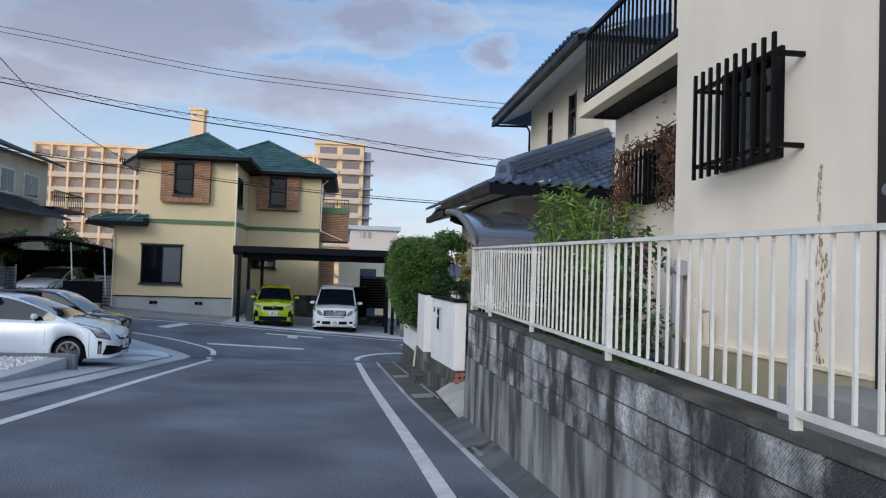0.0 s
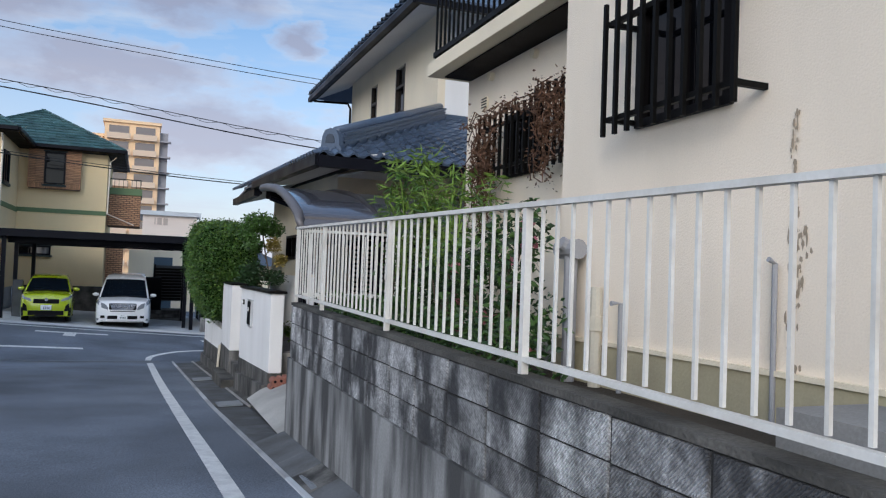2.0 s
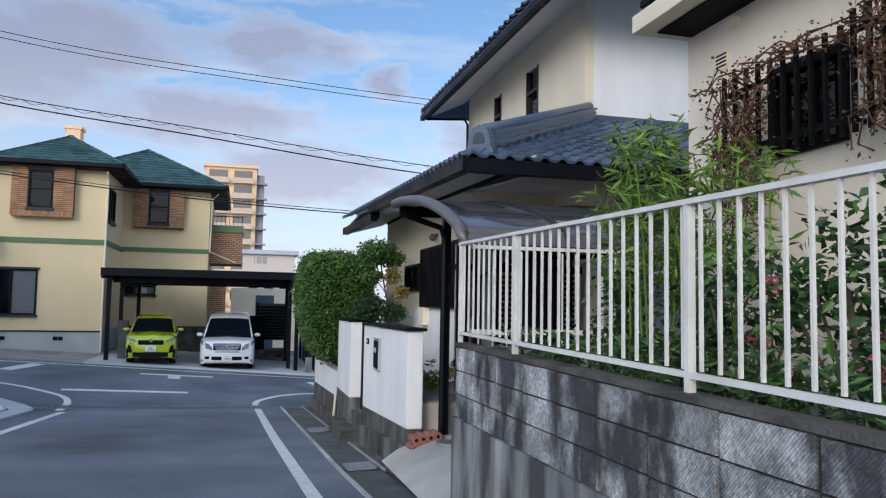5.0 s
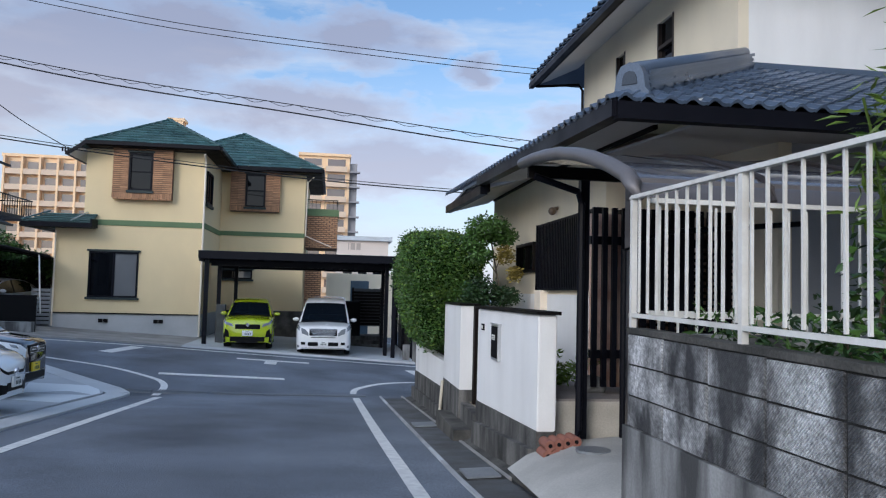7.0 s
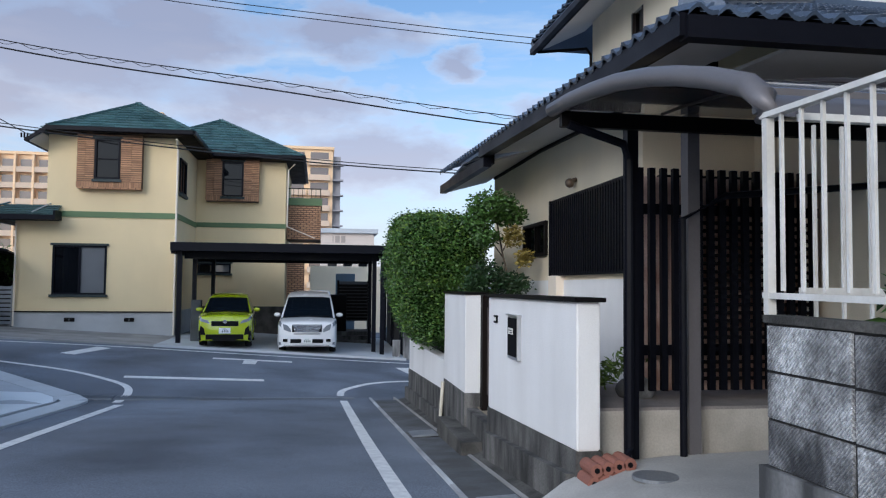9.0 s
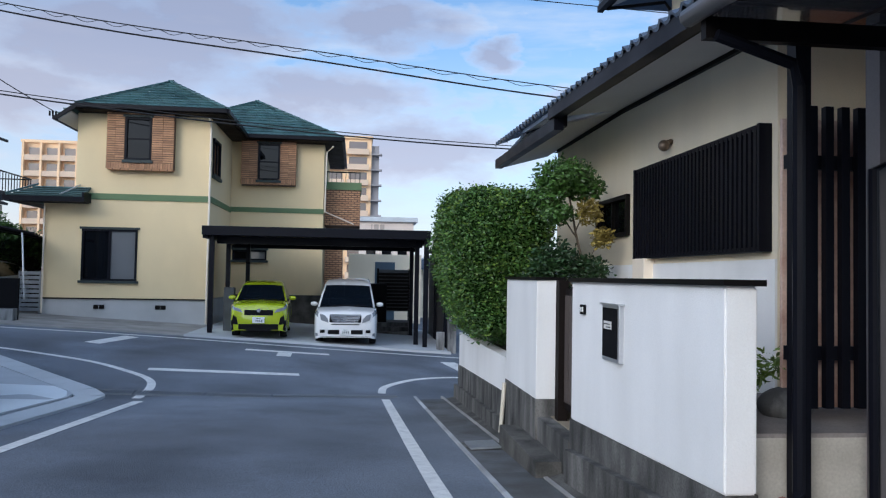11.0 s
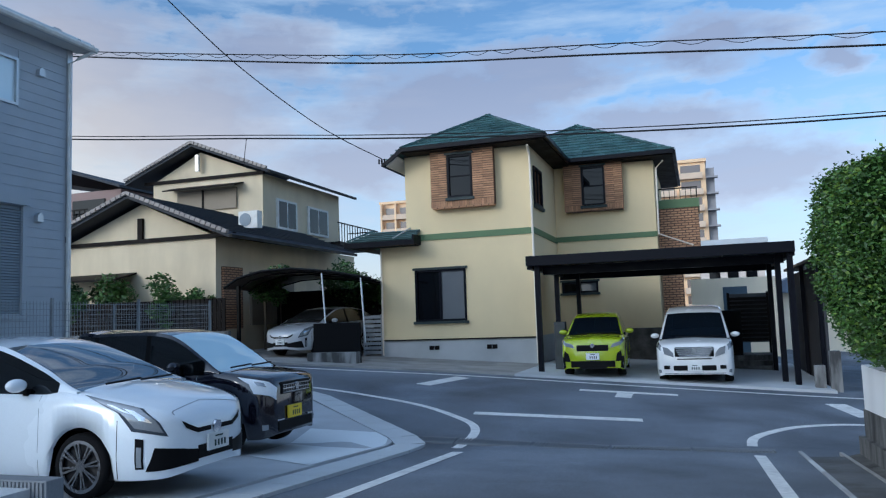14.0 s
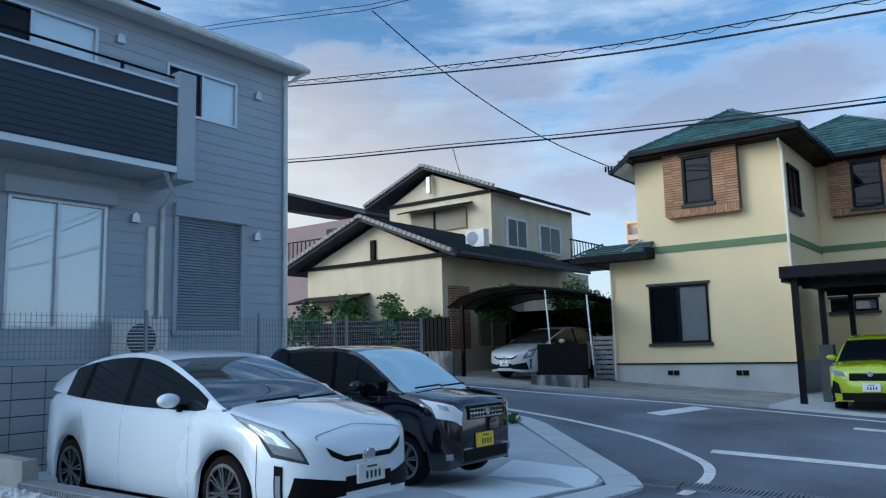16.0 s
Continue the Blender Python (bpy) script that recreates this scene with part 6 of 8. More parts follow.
part("downpipe", T([(GX + 0.9, 21.95, 3.7), (GX + 0.5, 22.35, 3.5), (GX + 0.07, 22.45, 3.3), (GX + 0.07, 22.45, 0.6)], r=0.04), WHITE_PAINT, gh)
part("pipe_cover", B((GX, GX + 0.08, 22.2, 22.32, 0.9, 2.95), bevel=0.015), WHITE_PAINT, gh)
ac = thing("air_conditioner", (GX + 0.3, 22.0, 0.7), "white outdoor air-conditioning unit on the ground", "air conditioner")
part("casing", B((GX + 0.16, GX + 0.46, 21.55, 22.35, 0.78, 1.40), bevel=0.02), WHITE_PAINT, ac)
fg = part("fan_grille", T([(GX + 0.455, 21.88, 1.08), (GX + 0.468, 21.88, 1.08)], r=0.25, seg=24), CHAR_SIDING, ac, "dark round fan opening")
for k in range(9):
    part("grille_bar", B((GX + 0.468, GX + 0.476, 21.62, 22.14, 0.865 + 0.053 * k, 0.878 + 0.053 * k)), WHITE_PAINT, fg)
for y in (21.62, 22.2):
    part("foot", B((GX + 0.18, GX + 0.44, y, y + 0.08, 0.68, 0.78)), BASE_GREY, ac)
solo("yard", B((-18, -9.35, 10, 27.5, -1.2, 0.68)), CONC, "raised concrete yard of the grey house", "yard", "structure")
rw = thing("retaining_wall", (-9.2, 18, gz(-9.2, 18)), "pale grey concrete block retaining wall", "wall", kind="structure")
part("wall_face", B((-9.35, -9.2, 10, 27.5, -1.2, 0.74)), MORTAR, rw)
blk = B((0, 0.02, 0.005, 0.395, 0.005, 0.193), bevel=0.004)
bmesh.ops.recalc_face_normals(blk, faces=blk.faces[:])
me2 = bpy.data.meshes.new("block")
blk.to_mesh(me2)
blk.free()
me2.materials.append(mat("grey_block", (0.34, 0.35, 0.36), 0.85, 0.08, 4, 0.3, island=0.08))
for r in range(8):
    for k in range(28):
        ob = new("block", me2)
        ob.parent = rw
        ob.matrix_basis = ROOT[rw.name] @ pose(-9.2, 16.2 + 0.4 * k, 0.74 - 0.2 * (r + 1))
mf = thing("mesh_fence", (-9.25, 20, 0.74), "thin grey steel mesh fence on the retaining wall", "fence")
for k in range(7):
    part("post", bars(((-9.28, 13.2 + 2.0 * k, 0.74), (-9.28, 13.2 + 2.0 * k, 1.46)), w=0.04, h=0.04), STEEL, mf)
for k in range(7):
    part("horizontal_wire", bars(((-9.28, 12, 0.82 + 0.09 * k), (-9.28, 27.4, 0.82 + 0.09 * k)), w=0.007, h=0.007), STEEL, mf)
bm = bmesh.new()
for k in range(170):
    y = 16.5 + 0.064 * k
    beam(bm, (-9.28, y, 0.80), (-9.28, y, 1.40), 0.005, 0.005)
tagged(part("wire_mesh", bm, STEEL, mf), kind="stuff")
mf2 = thing("mesh_fence", (-10.5, 27.4, 0.74), "thin grey steel mesh fence along the yard", "fence")
for k in range(7):
    part("horizontal_wire", bars(((-9.28, 27.4, 0.82 + 0.09 * k), (-14, 27.4, 0.82 + 0.09 * k)), w=0.007, h=0.007), STEEL, mf2)
for x in (-9.3, -11.8):
    part("post", bars(((x, 27.4, 0.74), (x, 27.4, 1.46)), w=0.04, h=0.04), STEEL, mf2)

# ---- old tiled house across the road ----
OLD_TILE = mat("dark_old_tile", (0.030, 0.035, 0.045), 0.6, 0.2, 4, 0.2, spec=0.25)
TAN = mat("tan_render", (0.72, 0.61, 0.43), 0.9, 0.05, 2, 0.35, grain=80, stain=(0.36, 0.29, 0.19), stain_amt=0.3, stain_scale=0.7, streak=True)
jh = thing("gabled_house", (-17, 40, 0.3), "cream two-storey gabled house with dark tiled roofs", "house")
part("lower_wall", B((-21, -14.6, 35.2, 46, 0.0, 3.9)), TAN, jh)
part("lower_gable", prism([(-21, 3.9), (-14.6, 3.9), (-17.6, 5.2)], "y", 35.2, 35.4), TAN, jh)
part("lower_roof", slab([(-17.62, 34.5, 5.45), (-17.62, 44, 5.45), (-13.6, 44, 3.85), (-13.6, 34.5, 3.85)], 0.12), OLD_TILE, jh, "dark grey tiled roof")
part("lower_roof", slab([(-17.62, 34.5, 5.45), (-17.62, 44, 5.45), (-21.8, 44, 3.85), (-21.8, 34.5, 3.85)], 0.12), OLD_TILE, jh)
part("verge_tiles", bars(*[((-17.62 + 0.2 * k, 34.48, 5.50 - 0.08 * k), (-17.62 + 0.2 * k + 0.17, 34.48, 5.50 - 0.08 * k - 0.05)) for k in range(20)], *[((-17.62 - 0.21 * k, 34.48, 5.50 - 0.08 * k), (-17.62 - 0.21 * k - 0.18, 34.48, 5.50 - 0.08 * k - 0.05)) for k in range(20)], w=0.14, h=0.12), mat("pale_verge_tile", (0.34, 0.30, 0.27), 0.7, 0.15, 4, 0.2), jh)
for k in range(13):
    part("tile_course", bars(((-17.5 + 0.3 * k, 34.6, 5.46 - 0.119 * k), (-17.5 + 0.3 * k, 44, 5.46 - 0.119 * k)), w=0.06, h=0.04), OLD_TILE, jh)
part("beam", B((-21.6, -13.8, 35.1, 35.2, 3.85, 3.98), (-17.7, -17.5, 35.1, 35.2, 3.98, 4.7)), DARK_WOOD, jh)
part("lower_gutter", bars(((-13.55, 34.5, 3.78), (-13.55, 44, 3.78)), w=0.1, h=0.1), DARK, jh)
part("upper_wall", B((-21.5, -16.1, 40.6, 47.6, 3.9, 7.1)), TAN, jh)
part("upper_gable", prism([(-21.5, 7.1), (-16.1, 7.1), (-19.1, 8.25)], "y", 40.6, 40.8), TAN, jh)
part("upper_roof", slab([(-19.12, 40.0, 8.52), (-19.12, 48.2, 8.52), (-15.5, 48.2, 7.1), (-15.5, 40.0, 7.1)], 0.12), OLD_TILE, jh, "dark grey tiled roof")
part("upper_roof", slab([(-19.12, 40.0, 8.52), (-19.12, 48.2, 8.52), (-22.5, 48.2, 7.15), (-22.5, 40.0, 7.15)], 0.12), OLD_TILE, jh)
part("verge_tiles", bars(*[((-19.12 + 0.2 * k, 39.98, 8.57 - 0.079 * k), (-19.12 + 0.2 * k + 0.17, 39.98, 8.57 - 0.079 * k - 0.05)) for k in range(18)], *[((-19.12 - 0.2 * k, 39.98, 8.57 - 0.08 * k), (-19.12 - 0.2 * k - 0.17, 39.98, 8.57 - 0.08 * k - 0.05)) for k in range(17)], w=0.14, h=0.12), bpy.data.materials["pale_verge_tile"], jh)
part("upper_beam", B((-21.9, -16.0, 40.5, 40.6, 7.05, 7.18)), DARK_WOOD, jh)
part("upper_gutter", bars(((-15.45, 40, 7.02), (-15.45, 48.2, 7.02)), w=0.1, h=0.1), DARK, jh)
part("gable_window", B((-20.2, -17.3, 40.5, 40.6, 5.75, 6.6)), mat("tan_shutter", (0.30, 0.25, 0.19), 0.8, 0.06, 4, 0.1), jh, "tan shuttered gable window")
part("window_hood", slab([(-20.5, 39.9, 6.62), (-17.0, 39.9, 6.62), (-17.0, 40.6, 6.82), (-20.5, 40.6, 6.82)], 0.05), DARK_WOOD, jh)
part("window_post", B((-18.95, -18.87, 40.46, 40.5, 5.75, 6.6)), DARK_WOOD, jh)
part("gable_vent", B((-19.15, -19.0, 40.3, 40.45, 7.4, 8.1)), ALU, jh)
for y0, y1 in ((41.6, 43.3), (44.3, 46.3)):
    w = part("side_window", B((-16.1, -16.02, y0, y1, 4.9, 6.2)), WHITE_PAINT, jh, "white framed side window")
    part("pane", B((-16.02, -16.01, y0 + 0.15, (y0 + y1) / 2 - 0.05, 5.0, 6.1), (-16.02, -16.01, (y0 + y1) / 2 + 0.05, y1 - 0.15, 5.0, 6.1)), GLASS, w)
part("balcony_floor", B((-16.1, -14.3, 44, 48.4, 4.3, 4.45)), DARK, jh)
bl = part("balcony_rail", bars(((-14.4, 44, 5.3), (-14.4, 48.4, 5.3)), ((-14.4, 48.4, 5.3), (-16, 48.4, 5.3)), w=0.05, h=0.05), DARK, jh)
for k in range(16):
    part("baluster", bars(((-14.4, 44.1 + 0.28 * k, 4.4), (-14.4, 44.1 + 0.28 * k, 5.3)), w=0.03, h=0.03), DARK, bl)
jac = part("air_conditioner", B((-15.3, -14.5, 37.6, 37.95, 4.42, 5.07), bevel=0.02), WHITE_PAINT, jh, "white air-conditioning unit on the roof")
part("fan_grille", T([(-15.0, 37.6, 4.75), (-15.0, 37.58, 4.75)], r=0.24, seg=18), SHUTTER, jac)
part("lower_window", B((-14.6, -14.5, 37.2, 40.2, 0.9, 2.8)), bpy.data.materials["tan_shutter"], jh)
part("brick_panel", B((-14.6, -14.48, 35.5, 36.6, 0.8, 2.9)), BRICK, jh)
part("front_awning", slab([(-21, 34.2, 2.6), (-17.8, 34.2, 2.6), (-17.8, 35.2, 2.85), (-21, 35.2, 2.85)], 0.06), DARK_WOOD, jh)
rh = thing("red_house", (-35, 52, 1), "red-brown two-storey house with a dark roof behind", "house")
part("wall", B((-42, -31.5, 50, 58, 0, 9.2)), RED_WALL, rh)
part("roof", slab([(-43, 49.3, 11.5), (-38, 49.3, 11.5), (-31, 49.3, 9.3), (-31, 58, 9.3), (-43, 58, 11.5)], 0.15), OLD_TILE, rh)
part("window", B((-35, -32.6, 49.9, 50, 7.2, 8.7)), GLASS, rh)
bl = part("balcony_rail", bars(((-41, 49.2, 8.0), (-33.2, 49.2, 8.0)), ((-41, 49.2, 6.6), (-33.2, 49.2, 6.6)), w=0.06, h=0.08), DARK, rh)
for k in range(20):
    part("baluster", bars(((-41 + 0.4 * k, 49.2, 6.6), (-41 + 0.4 * k, 49.2, 8.0)), w=0.05, h=0.05), DARK, bl)

# garden fence and arched carport of the old house
gf_ = thing("board_fence", (-13, 32.9, 0.2), "dark brown vertical board fence", "fence")
for k in range(40):
    x = -19 + 0.15 * k
    part("board", B((x, x + 0.12, 33.4, 33.44, gz(x, 33.4) + 0.4, 1.75)), DARK_WOOD, gf_)
solo("fence_wall", B((-20, -12.9, 33.35, 33.5, -0.8, 0.75)), CONC_STAIN, "low stained concrete wall under the fence", "wall", "structure")
c2 = thing("arched_carport", (-11.3, 35.5, gz(-11.3, 35)), "small carport with a curved smoked sheet roof", "carport")
A2 = [(-13.2, 2.05), (-12.7, 2.33), (-11.9, 2.50), (-10.9, 2.53), (-9.6, 2.38), (-8.3, 2.12)]
bm = bmesh.new()
rows = [[bm.verts.new((x - 0.3 * (y - 33.6), y, z)) for x, z in A2] for y in (33.6, 36.2, 39)]
for a, b in zip(rows, rows[1:]):
    for i in range(len(A2) - 1):
        bm.faces.new((a[i], a[i + 1], b[i + 1], b[i]))
part("sheet", bm, mat("brown_sheet", (0.10, 0.075, 0.06), 0.4, 0.1, 3, 0.0), c2, "smoked brown sheet", True)
for y in (33.6, 34.9, 36.2, 39):
    part("rib", T([(x - 0.3 * (y - 33.6), y, z) for x, z in A2], r=0.04), DARK, c2)
for x, y in ((-12.75, 33.7), (-14.2, 38.5)):
    part("post", bars(((x, y, gz(x, y)), (x, y, 2.1)), w=0.09, h=0.09), DARK, c2)
part("prop", T([(-9.86, 33.6, 2.35), (-9.68, 33.5, 0.3)], r=0.025), ALU, c2)
part("prop", T([(-8.62, 33.6, 2.2), (-8.46, 33.5, 0.3)], r=0.025), ALU, c2)
solo("dark_screen", B((-9.95, -8.5, 33.2, 33.28, -0.3, 0.88)), BLACK, "dark sheet screen beside the carport", "screen")
solo("block_kerb", B((-10.0, -8.5, 32.9, 33.2, -0.5, 0.06)), CONC_STAIN, "short row of concrete blocks", "wall")
solo("back_screen", B((-15, -9.05, 39.2, 39.3, -0.5, 2.1)), DARK_WOOD, "dark board fence behind the carport", "fence")
sg = thing("slat_gate", (-9.3, 36.3, -0.2), "grey horizontal slat gate beside the yellow house", "gate")
for k in range(9):
    part("slat", B((-9.62, -9.05, 36.0, 36.03, -0.15 + 0.14 * k, -0.05 + 0.14 * k)), STEEL, sg)
part("frame", B((-9.66, -9.62, 35.98, 36.05, -0.35, 1.1), (-9.05, -9.01, 35.98, 36.05, -0.35, 1.1)), STEEL, sg)

# low wall beside the parked hatchback
lwl = thing("low_wall", (-7, 18.5, gz(-7, 18.5)), "low pale concrete wall beside the parking space", "wall", kind="structure")
part("wall", B((-9.2, -6.75, 18.45, 18.6, gz(-7, 18.5) - 0.1, -0.08), bevel=0.01), CONC, lwl)
part("kerb", B((-6.75, -4.45, 18.42, 18.6, gz(-5, 18.5) - 0.1, -0.26), bevel=0.01), mat("grey_low_block", (0.20, 0.215, 0.235), 0.85, 0.1, 4, 0.3), lwl)
RIBBED = mat("ribbed_grey_block", (0.20, 0.215, 0.235), 0.85, 0.1, 4, 0.3)
for k in range(56):
    part("rib", B((-6.73 + 0.0405 * k, -6.705 + 0.0405 * k, 18.405, 18.42, gz(-5, 18.5) - 0.1, -0.275)), RIBBED, lwl)
gravel = bmesh.new()
for k in range(1500):
    x, y = random.uniform(-9.1, -4.9), random.uniform(15.6, 18.38)
    s = random.uniform(0.015, 0.035)
    bmesh.ops.create_icosphere(gravel, subdivisions=1, radius=s, matrix=Matrix.Translation((x, y, -0.32 + s * 0.4)))
solo("gravel", gravel, mat("white_gravel", (0.72, 0.72, 0.70), 0.8, 0.1, 20, 0.2, island=0.15), "white gravel bed behind the low wall", "gravel", "stuff")
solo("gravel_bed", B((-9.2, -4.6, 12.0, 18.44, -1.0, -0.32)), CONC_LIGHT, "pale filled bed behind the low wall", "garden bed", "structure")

# ---- overhead cables ----
CABLE = mat("black_cable", (0.012, 0.012, 0.013), 0.6, 0.1, 5, 0.0)


def cable(pts, r, label):
    solo("overhead_cable", T(smooth_line(pts), r=r, seg=6), CABLE, label, "cable", "", "overhead cables")


UP = [(-40, 29, 12.6), (-22, 29, 9.4), (-15.3, 29, 8.2), (-10, 29, 7.3), (-5.4, 29, 6.6), (-0.75, 29, 6.13), (5.7, 29, 5.46), (13, 29, 5.1), (30, 29, 4.9)]
cable(UP, 0.020, "thick black overhead cable")
cable([(x, y + 0.05, z + 0.24 + 0.006 * x) for x, y, z in UP], 0.013, "black messenger wire above a cable")
base_line = smooth_line([(x, y + 0.03, z + 0.19 + 0.006 * x) for x, y, z in UP], 40)
solo("spiral_hanger", T([p + Vector((0, 0.03 * math.cos(i * 1.1), 0.045 * math.sin(i * 1.1))) for i, p in enumerate(base_line)], r=0.007, seg=4), CABLE, "thin spiral hanger wound on a cable", "cable", "", "overhead cables")
LOWC = [(-40, 27, 9.5), (-20, 27, 6.25), (-13, 27, 5.27), (-8.1, 27, 4.75), (-4.8, 27, 4.4), (-0.7, 27, 4.06), (3.7, 27, 3.85), (10, 27, 3.75), (30, 27, 3.9)]
cable(LOWC, 0.016, "black overhead cable over the junction")
cable([(x, y, z + 0.07) for x, y, z in LOWC], 0.010, "thin black overhead cable over the junction")
HI = [(-40, 28, 14), (-20, 28, 10.6), (-13, 28, 9.25), (-11.25, 28.1, 8.95), (-8.5, 27.8, 8.5), (-3.6, 27.5, 7.75), (1, 27.4, 7.4), (5.8, 27.3, 7.13), (12, 27.3, 7.0), (30, 27.3, 7.0)]
cable(HI, 0.010, "thin black overhead wire high above the junction")
cable([(x, y + 0.2, z + 0.22) for x, y, z in HI], 0.010, "thin black overhead wire high above the junction")
cable([(-11.25, 28.2, 8.95), (-10.6, 30.5, 7.75), (-9.6, 33.2, 6.6), (-8.6, 35.45, 5.95)], 0.014, "service cable dropping to the yellow house")
cable([(-8.1, 27, 4.75), (-12, 33, 5.6), (-16, 40, 7.2)], 0.008, "thin service wire to the old house")
ins = thing("cable_bracket", (-8.6, 35.4, 5.8), "small black insulators under the eaves", "bracket")
for k in range(3):
    part("insulator", T([(-8.7 + 0.09 * k, 35.4, 5.95), (-8.7 + 0.09 * k, 35.4, 5.8)], r=0.03, seg=8), BLACK, ins)

# ---- cars ----
TYRE = mat("tyre_rubber", (0.008, 0.008, 0.009), 0.8, 0.1, 10, 0.2, spec=0.15)
RIM = mat("alloy_rim", (0.36, 0.37, 0.39), 0.3, 0.05, 8, 0.0, metal=0.9)
RIM_DARK = mat("dark_rim_gap", (0.02, 0.02, 0.022), 0.5, 0.1, 8, 0.0)
CAR_GLASS = glass_mat("car_window_glass", (0.004, 0.005, 0.006), 0.02, 0.35)
SCREEN_GLASS = glass_mat("windscreen_glass", (0.15, 0.185, 0.21), 0.02)
SCREEN_GLASS.node_tree.nodes["Principled BSDF"].inputs["Coat IOR"].default_value = 2.4
TRIM = mat("black_trim", (0.005, 0.005, 0.006), 0.5, 0.08, 8, 0.05, spec=0.12)
LAMP = mat("clear_headlamp", (0.34, 0.36, 0.38), 0.12, 0.08, 6, 0.0, coat=1.0, metal=0.4)
PLATE_W = mat("white_plate", (0.78, 0.79, 0.77), 0.5, 0.03, 5, 0.0)
PLATE_Y = mat("yellow_plate", (0.80, 0.58, 0.03), 0.5, 0.03, 5, 0.0)
HATCH_GLASS = glass_mat("dark_hatch_windscreen", (0.030, 0.034, 0.038), 0.02)
HATCH_GLASS.node_tree.nodes["Principled BSDF"].inputs["Coat IOR"].default_value = 1.9
# pale cyan base paints the sky's reflection on the windscreen
KEI_GLASS = glass_mat("sky_reflection_windscreen", (0.56, 0.74, 0.80), 0.05)
PLATE_BAR = mat("dark_green_bar", (0.02, 0.05, 0.04), 0.6, 0.05, 5, 0.0)


def paint(name, col, rough=0.22):
    return mat(name, col, rough, 0.02, 2, 0.0, coat=1.0, spec=0.5)


def lerp_table(tab, y):
    if y <= tab[0][0]:
        return tab[0][1]
    for (a, va), (b, vb) in zip(tab, tab[1:]):
        if y <= b:
            t = (y - a) / (b - a)
            i = tab.index((a, va))
            pa = tab[i - 1] if i else (2 * a - b, va)
            pb = tab[i + 2] if i + 2 < len(tab) else (2 * b - a, vb)
            m0 = (vb - pa[1]) / (b - pa[0]) * (b - a)
            m1 = (pb[1] - va) / (pb[0] - a) * (b - a)
            return (2 * t ** 3 - 3 * t * t + 1) * va + (t ** 3 - 2 * t * t + t) * m0 + (3 * t * t - 2 * t ** 3) * vb + (t ** 3 - t * t) * m1
    return tab[-1][1]


SUV_GLASS = glass_mat("dark_windscreen", (0.006, 0.010, 0.016), 0.03, 0.9)
SUV_GLASS.node_tree.nodes["Principled BSDF"].inputs["Coat IOR"].default_value = 1.8


def car(name, m, label, col, L, W, H, deck, roof, belt, wheels, rw, plate, plan, cabin_in, screens, pillars, front, door_seams, screen=SCREEN_GLASS):
    """A car with its nose at local y = 0 and its tail at y = L. deck, roof, belt, plan: tables over y."""
    e = new(name)
    e.matrix_basis = m
    ROOT[e.name] = Matrix()
    tagged(e, label, "car")
    hw = W / 2

    def half(y):
        return hw * lerp_table(plan, y)

    def section(y):
        w, d = half(y), lerp_table(deck, y)
        low = 0.19 + 0.05 * max(0.0, 1 - y / 0.16) ** 2 + 0.12 * max(0.0, 1 - (L - y) / 0.25) ** 2
        for yc in wheels:
            r = rw + 0.055
            if abs(y - yc) < r:
                low = max(low, rw + math.sqrt(r * r - (y - yc) ** 2))
        sh = d - 0.10
        low = min(low, sh - 0.03)
        mid = max(low + 0.01, 0.36 + 0.1 * (d - 0.6))
        mid = min(mid, sh - 0.02)
        return [(w * 0.955, low), (w * 0.975, low + 0.02), (w, (mid + sh) / 2 if low > mid else mid), (w * 0.985, sh), (w * 0.94, d - 0.025), (w * 0.80, d), (0.0, d + 0.03)]

    def body_at(y, s, off=0.0):
        sec = section(y)
        i = min(int(s), len(sec) - 2)
        t = s - i
        x, z = sec[i][0] + (sec[i + 1][0] - sec[i][0]) * t, sec[i][1] + (sec[i + 1][1] - sec[i][1]) * t
        n = Vector((sec[i + 1][1] - sec[i][1], 0, -(sec[i + 1][0] - sec[i][0])))
        if n.length > 1e-6:
            n.normalize()
        fr = max(0.0, 1 - y / 0.35)
        n = (n + Vector((0, -fr * 1.2, 0))).normalized()
        return Vector((x, y, z)) + n * off

    ys = sorted({round(v, 3) for v in [0.0, 0.02, 0.05, 0.1, 0.16, 0.24] + [0.3 + 0.06 * k for k in range(int((L - 0.6) / 0.06) + 1)] + [L - 0.2, L - 0.1, L - 0.04, L]})
    bm = bmesh.new()
    rings = []
    for y in ys:
        sec = section(y)
        pts = [(-x, z) for x, z in sec] + [(x, z) for x, z in sec[-2::-1]]
        rings.append([bm.verts.new((x, y, z)) for x, z in pts])
    for a, b in zip(rings, rings[1:]):
        for i in range(len(a) - 1):
            bm.faces.new((a[i], a[i + 1], b[i + 1], b[i]))
    bm.faces.new(rings[0])
    bm.faces.new(rings[-1][::-1])
    body = part("body", bm, col, e, "", True, True)
    part("underbody", B((-hw * 0.90, hw * 0.90, 0.45, L - 0.4, 0.19, 0.30), (-hw * 0.70, hw * 0.70, 0.30, L - 0.3, 0.26, 0.62)), TRIM, e, local=True)

    def roof_half(y):
        return hw * (lerp_table(plan, y) - cabin_in)

    y0, y1 = roof[0][0], roof[-1][0]
    gy = sorted({round(v, 3) for v in [p[0] for p in roof] + [y0 + (y1 - y0) * k / 70 for k in range(71)]})
    sets = {k: bmesh.new() for k in ("windscreen", "roof", "rear_window", "side_window", "side_window_r", "pillar")}

    def gsec(y):
        zt, zb = lerp_table(roof, y), lerp_table(belt, y)
        f = min(1.0, max(0.0, (zt - zb) / (H - zb)))
        wb = half(y) * 0.93
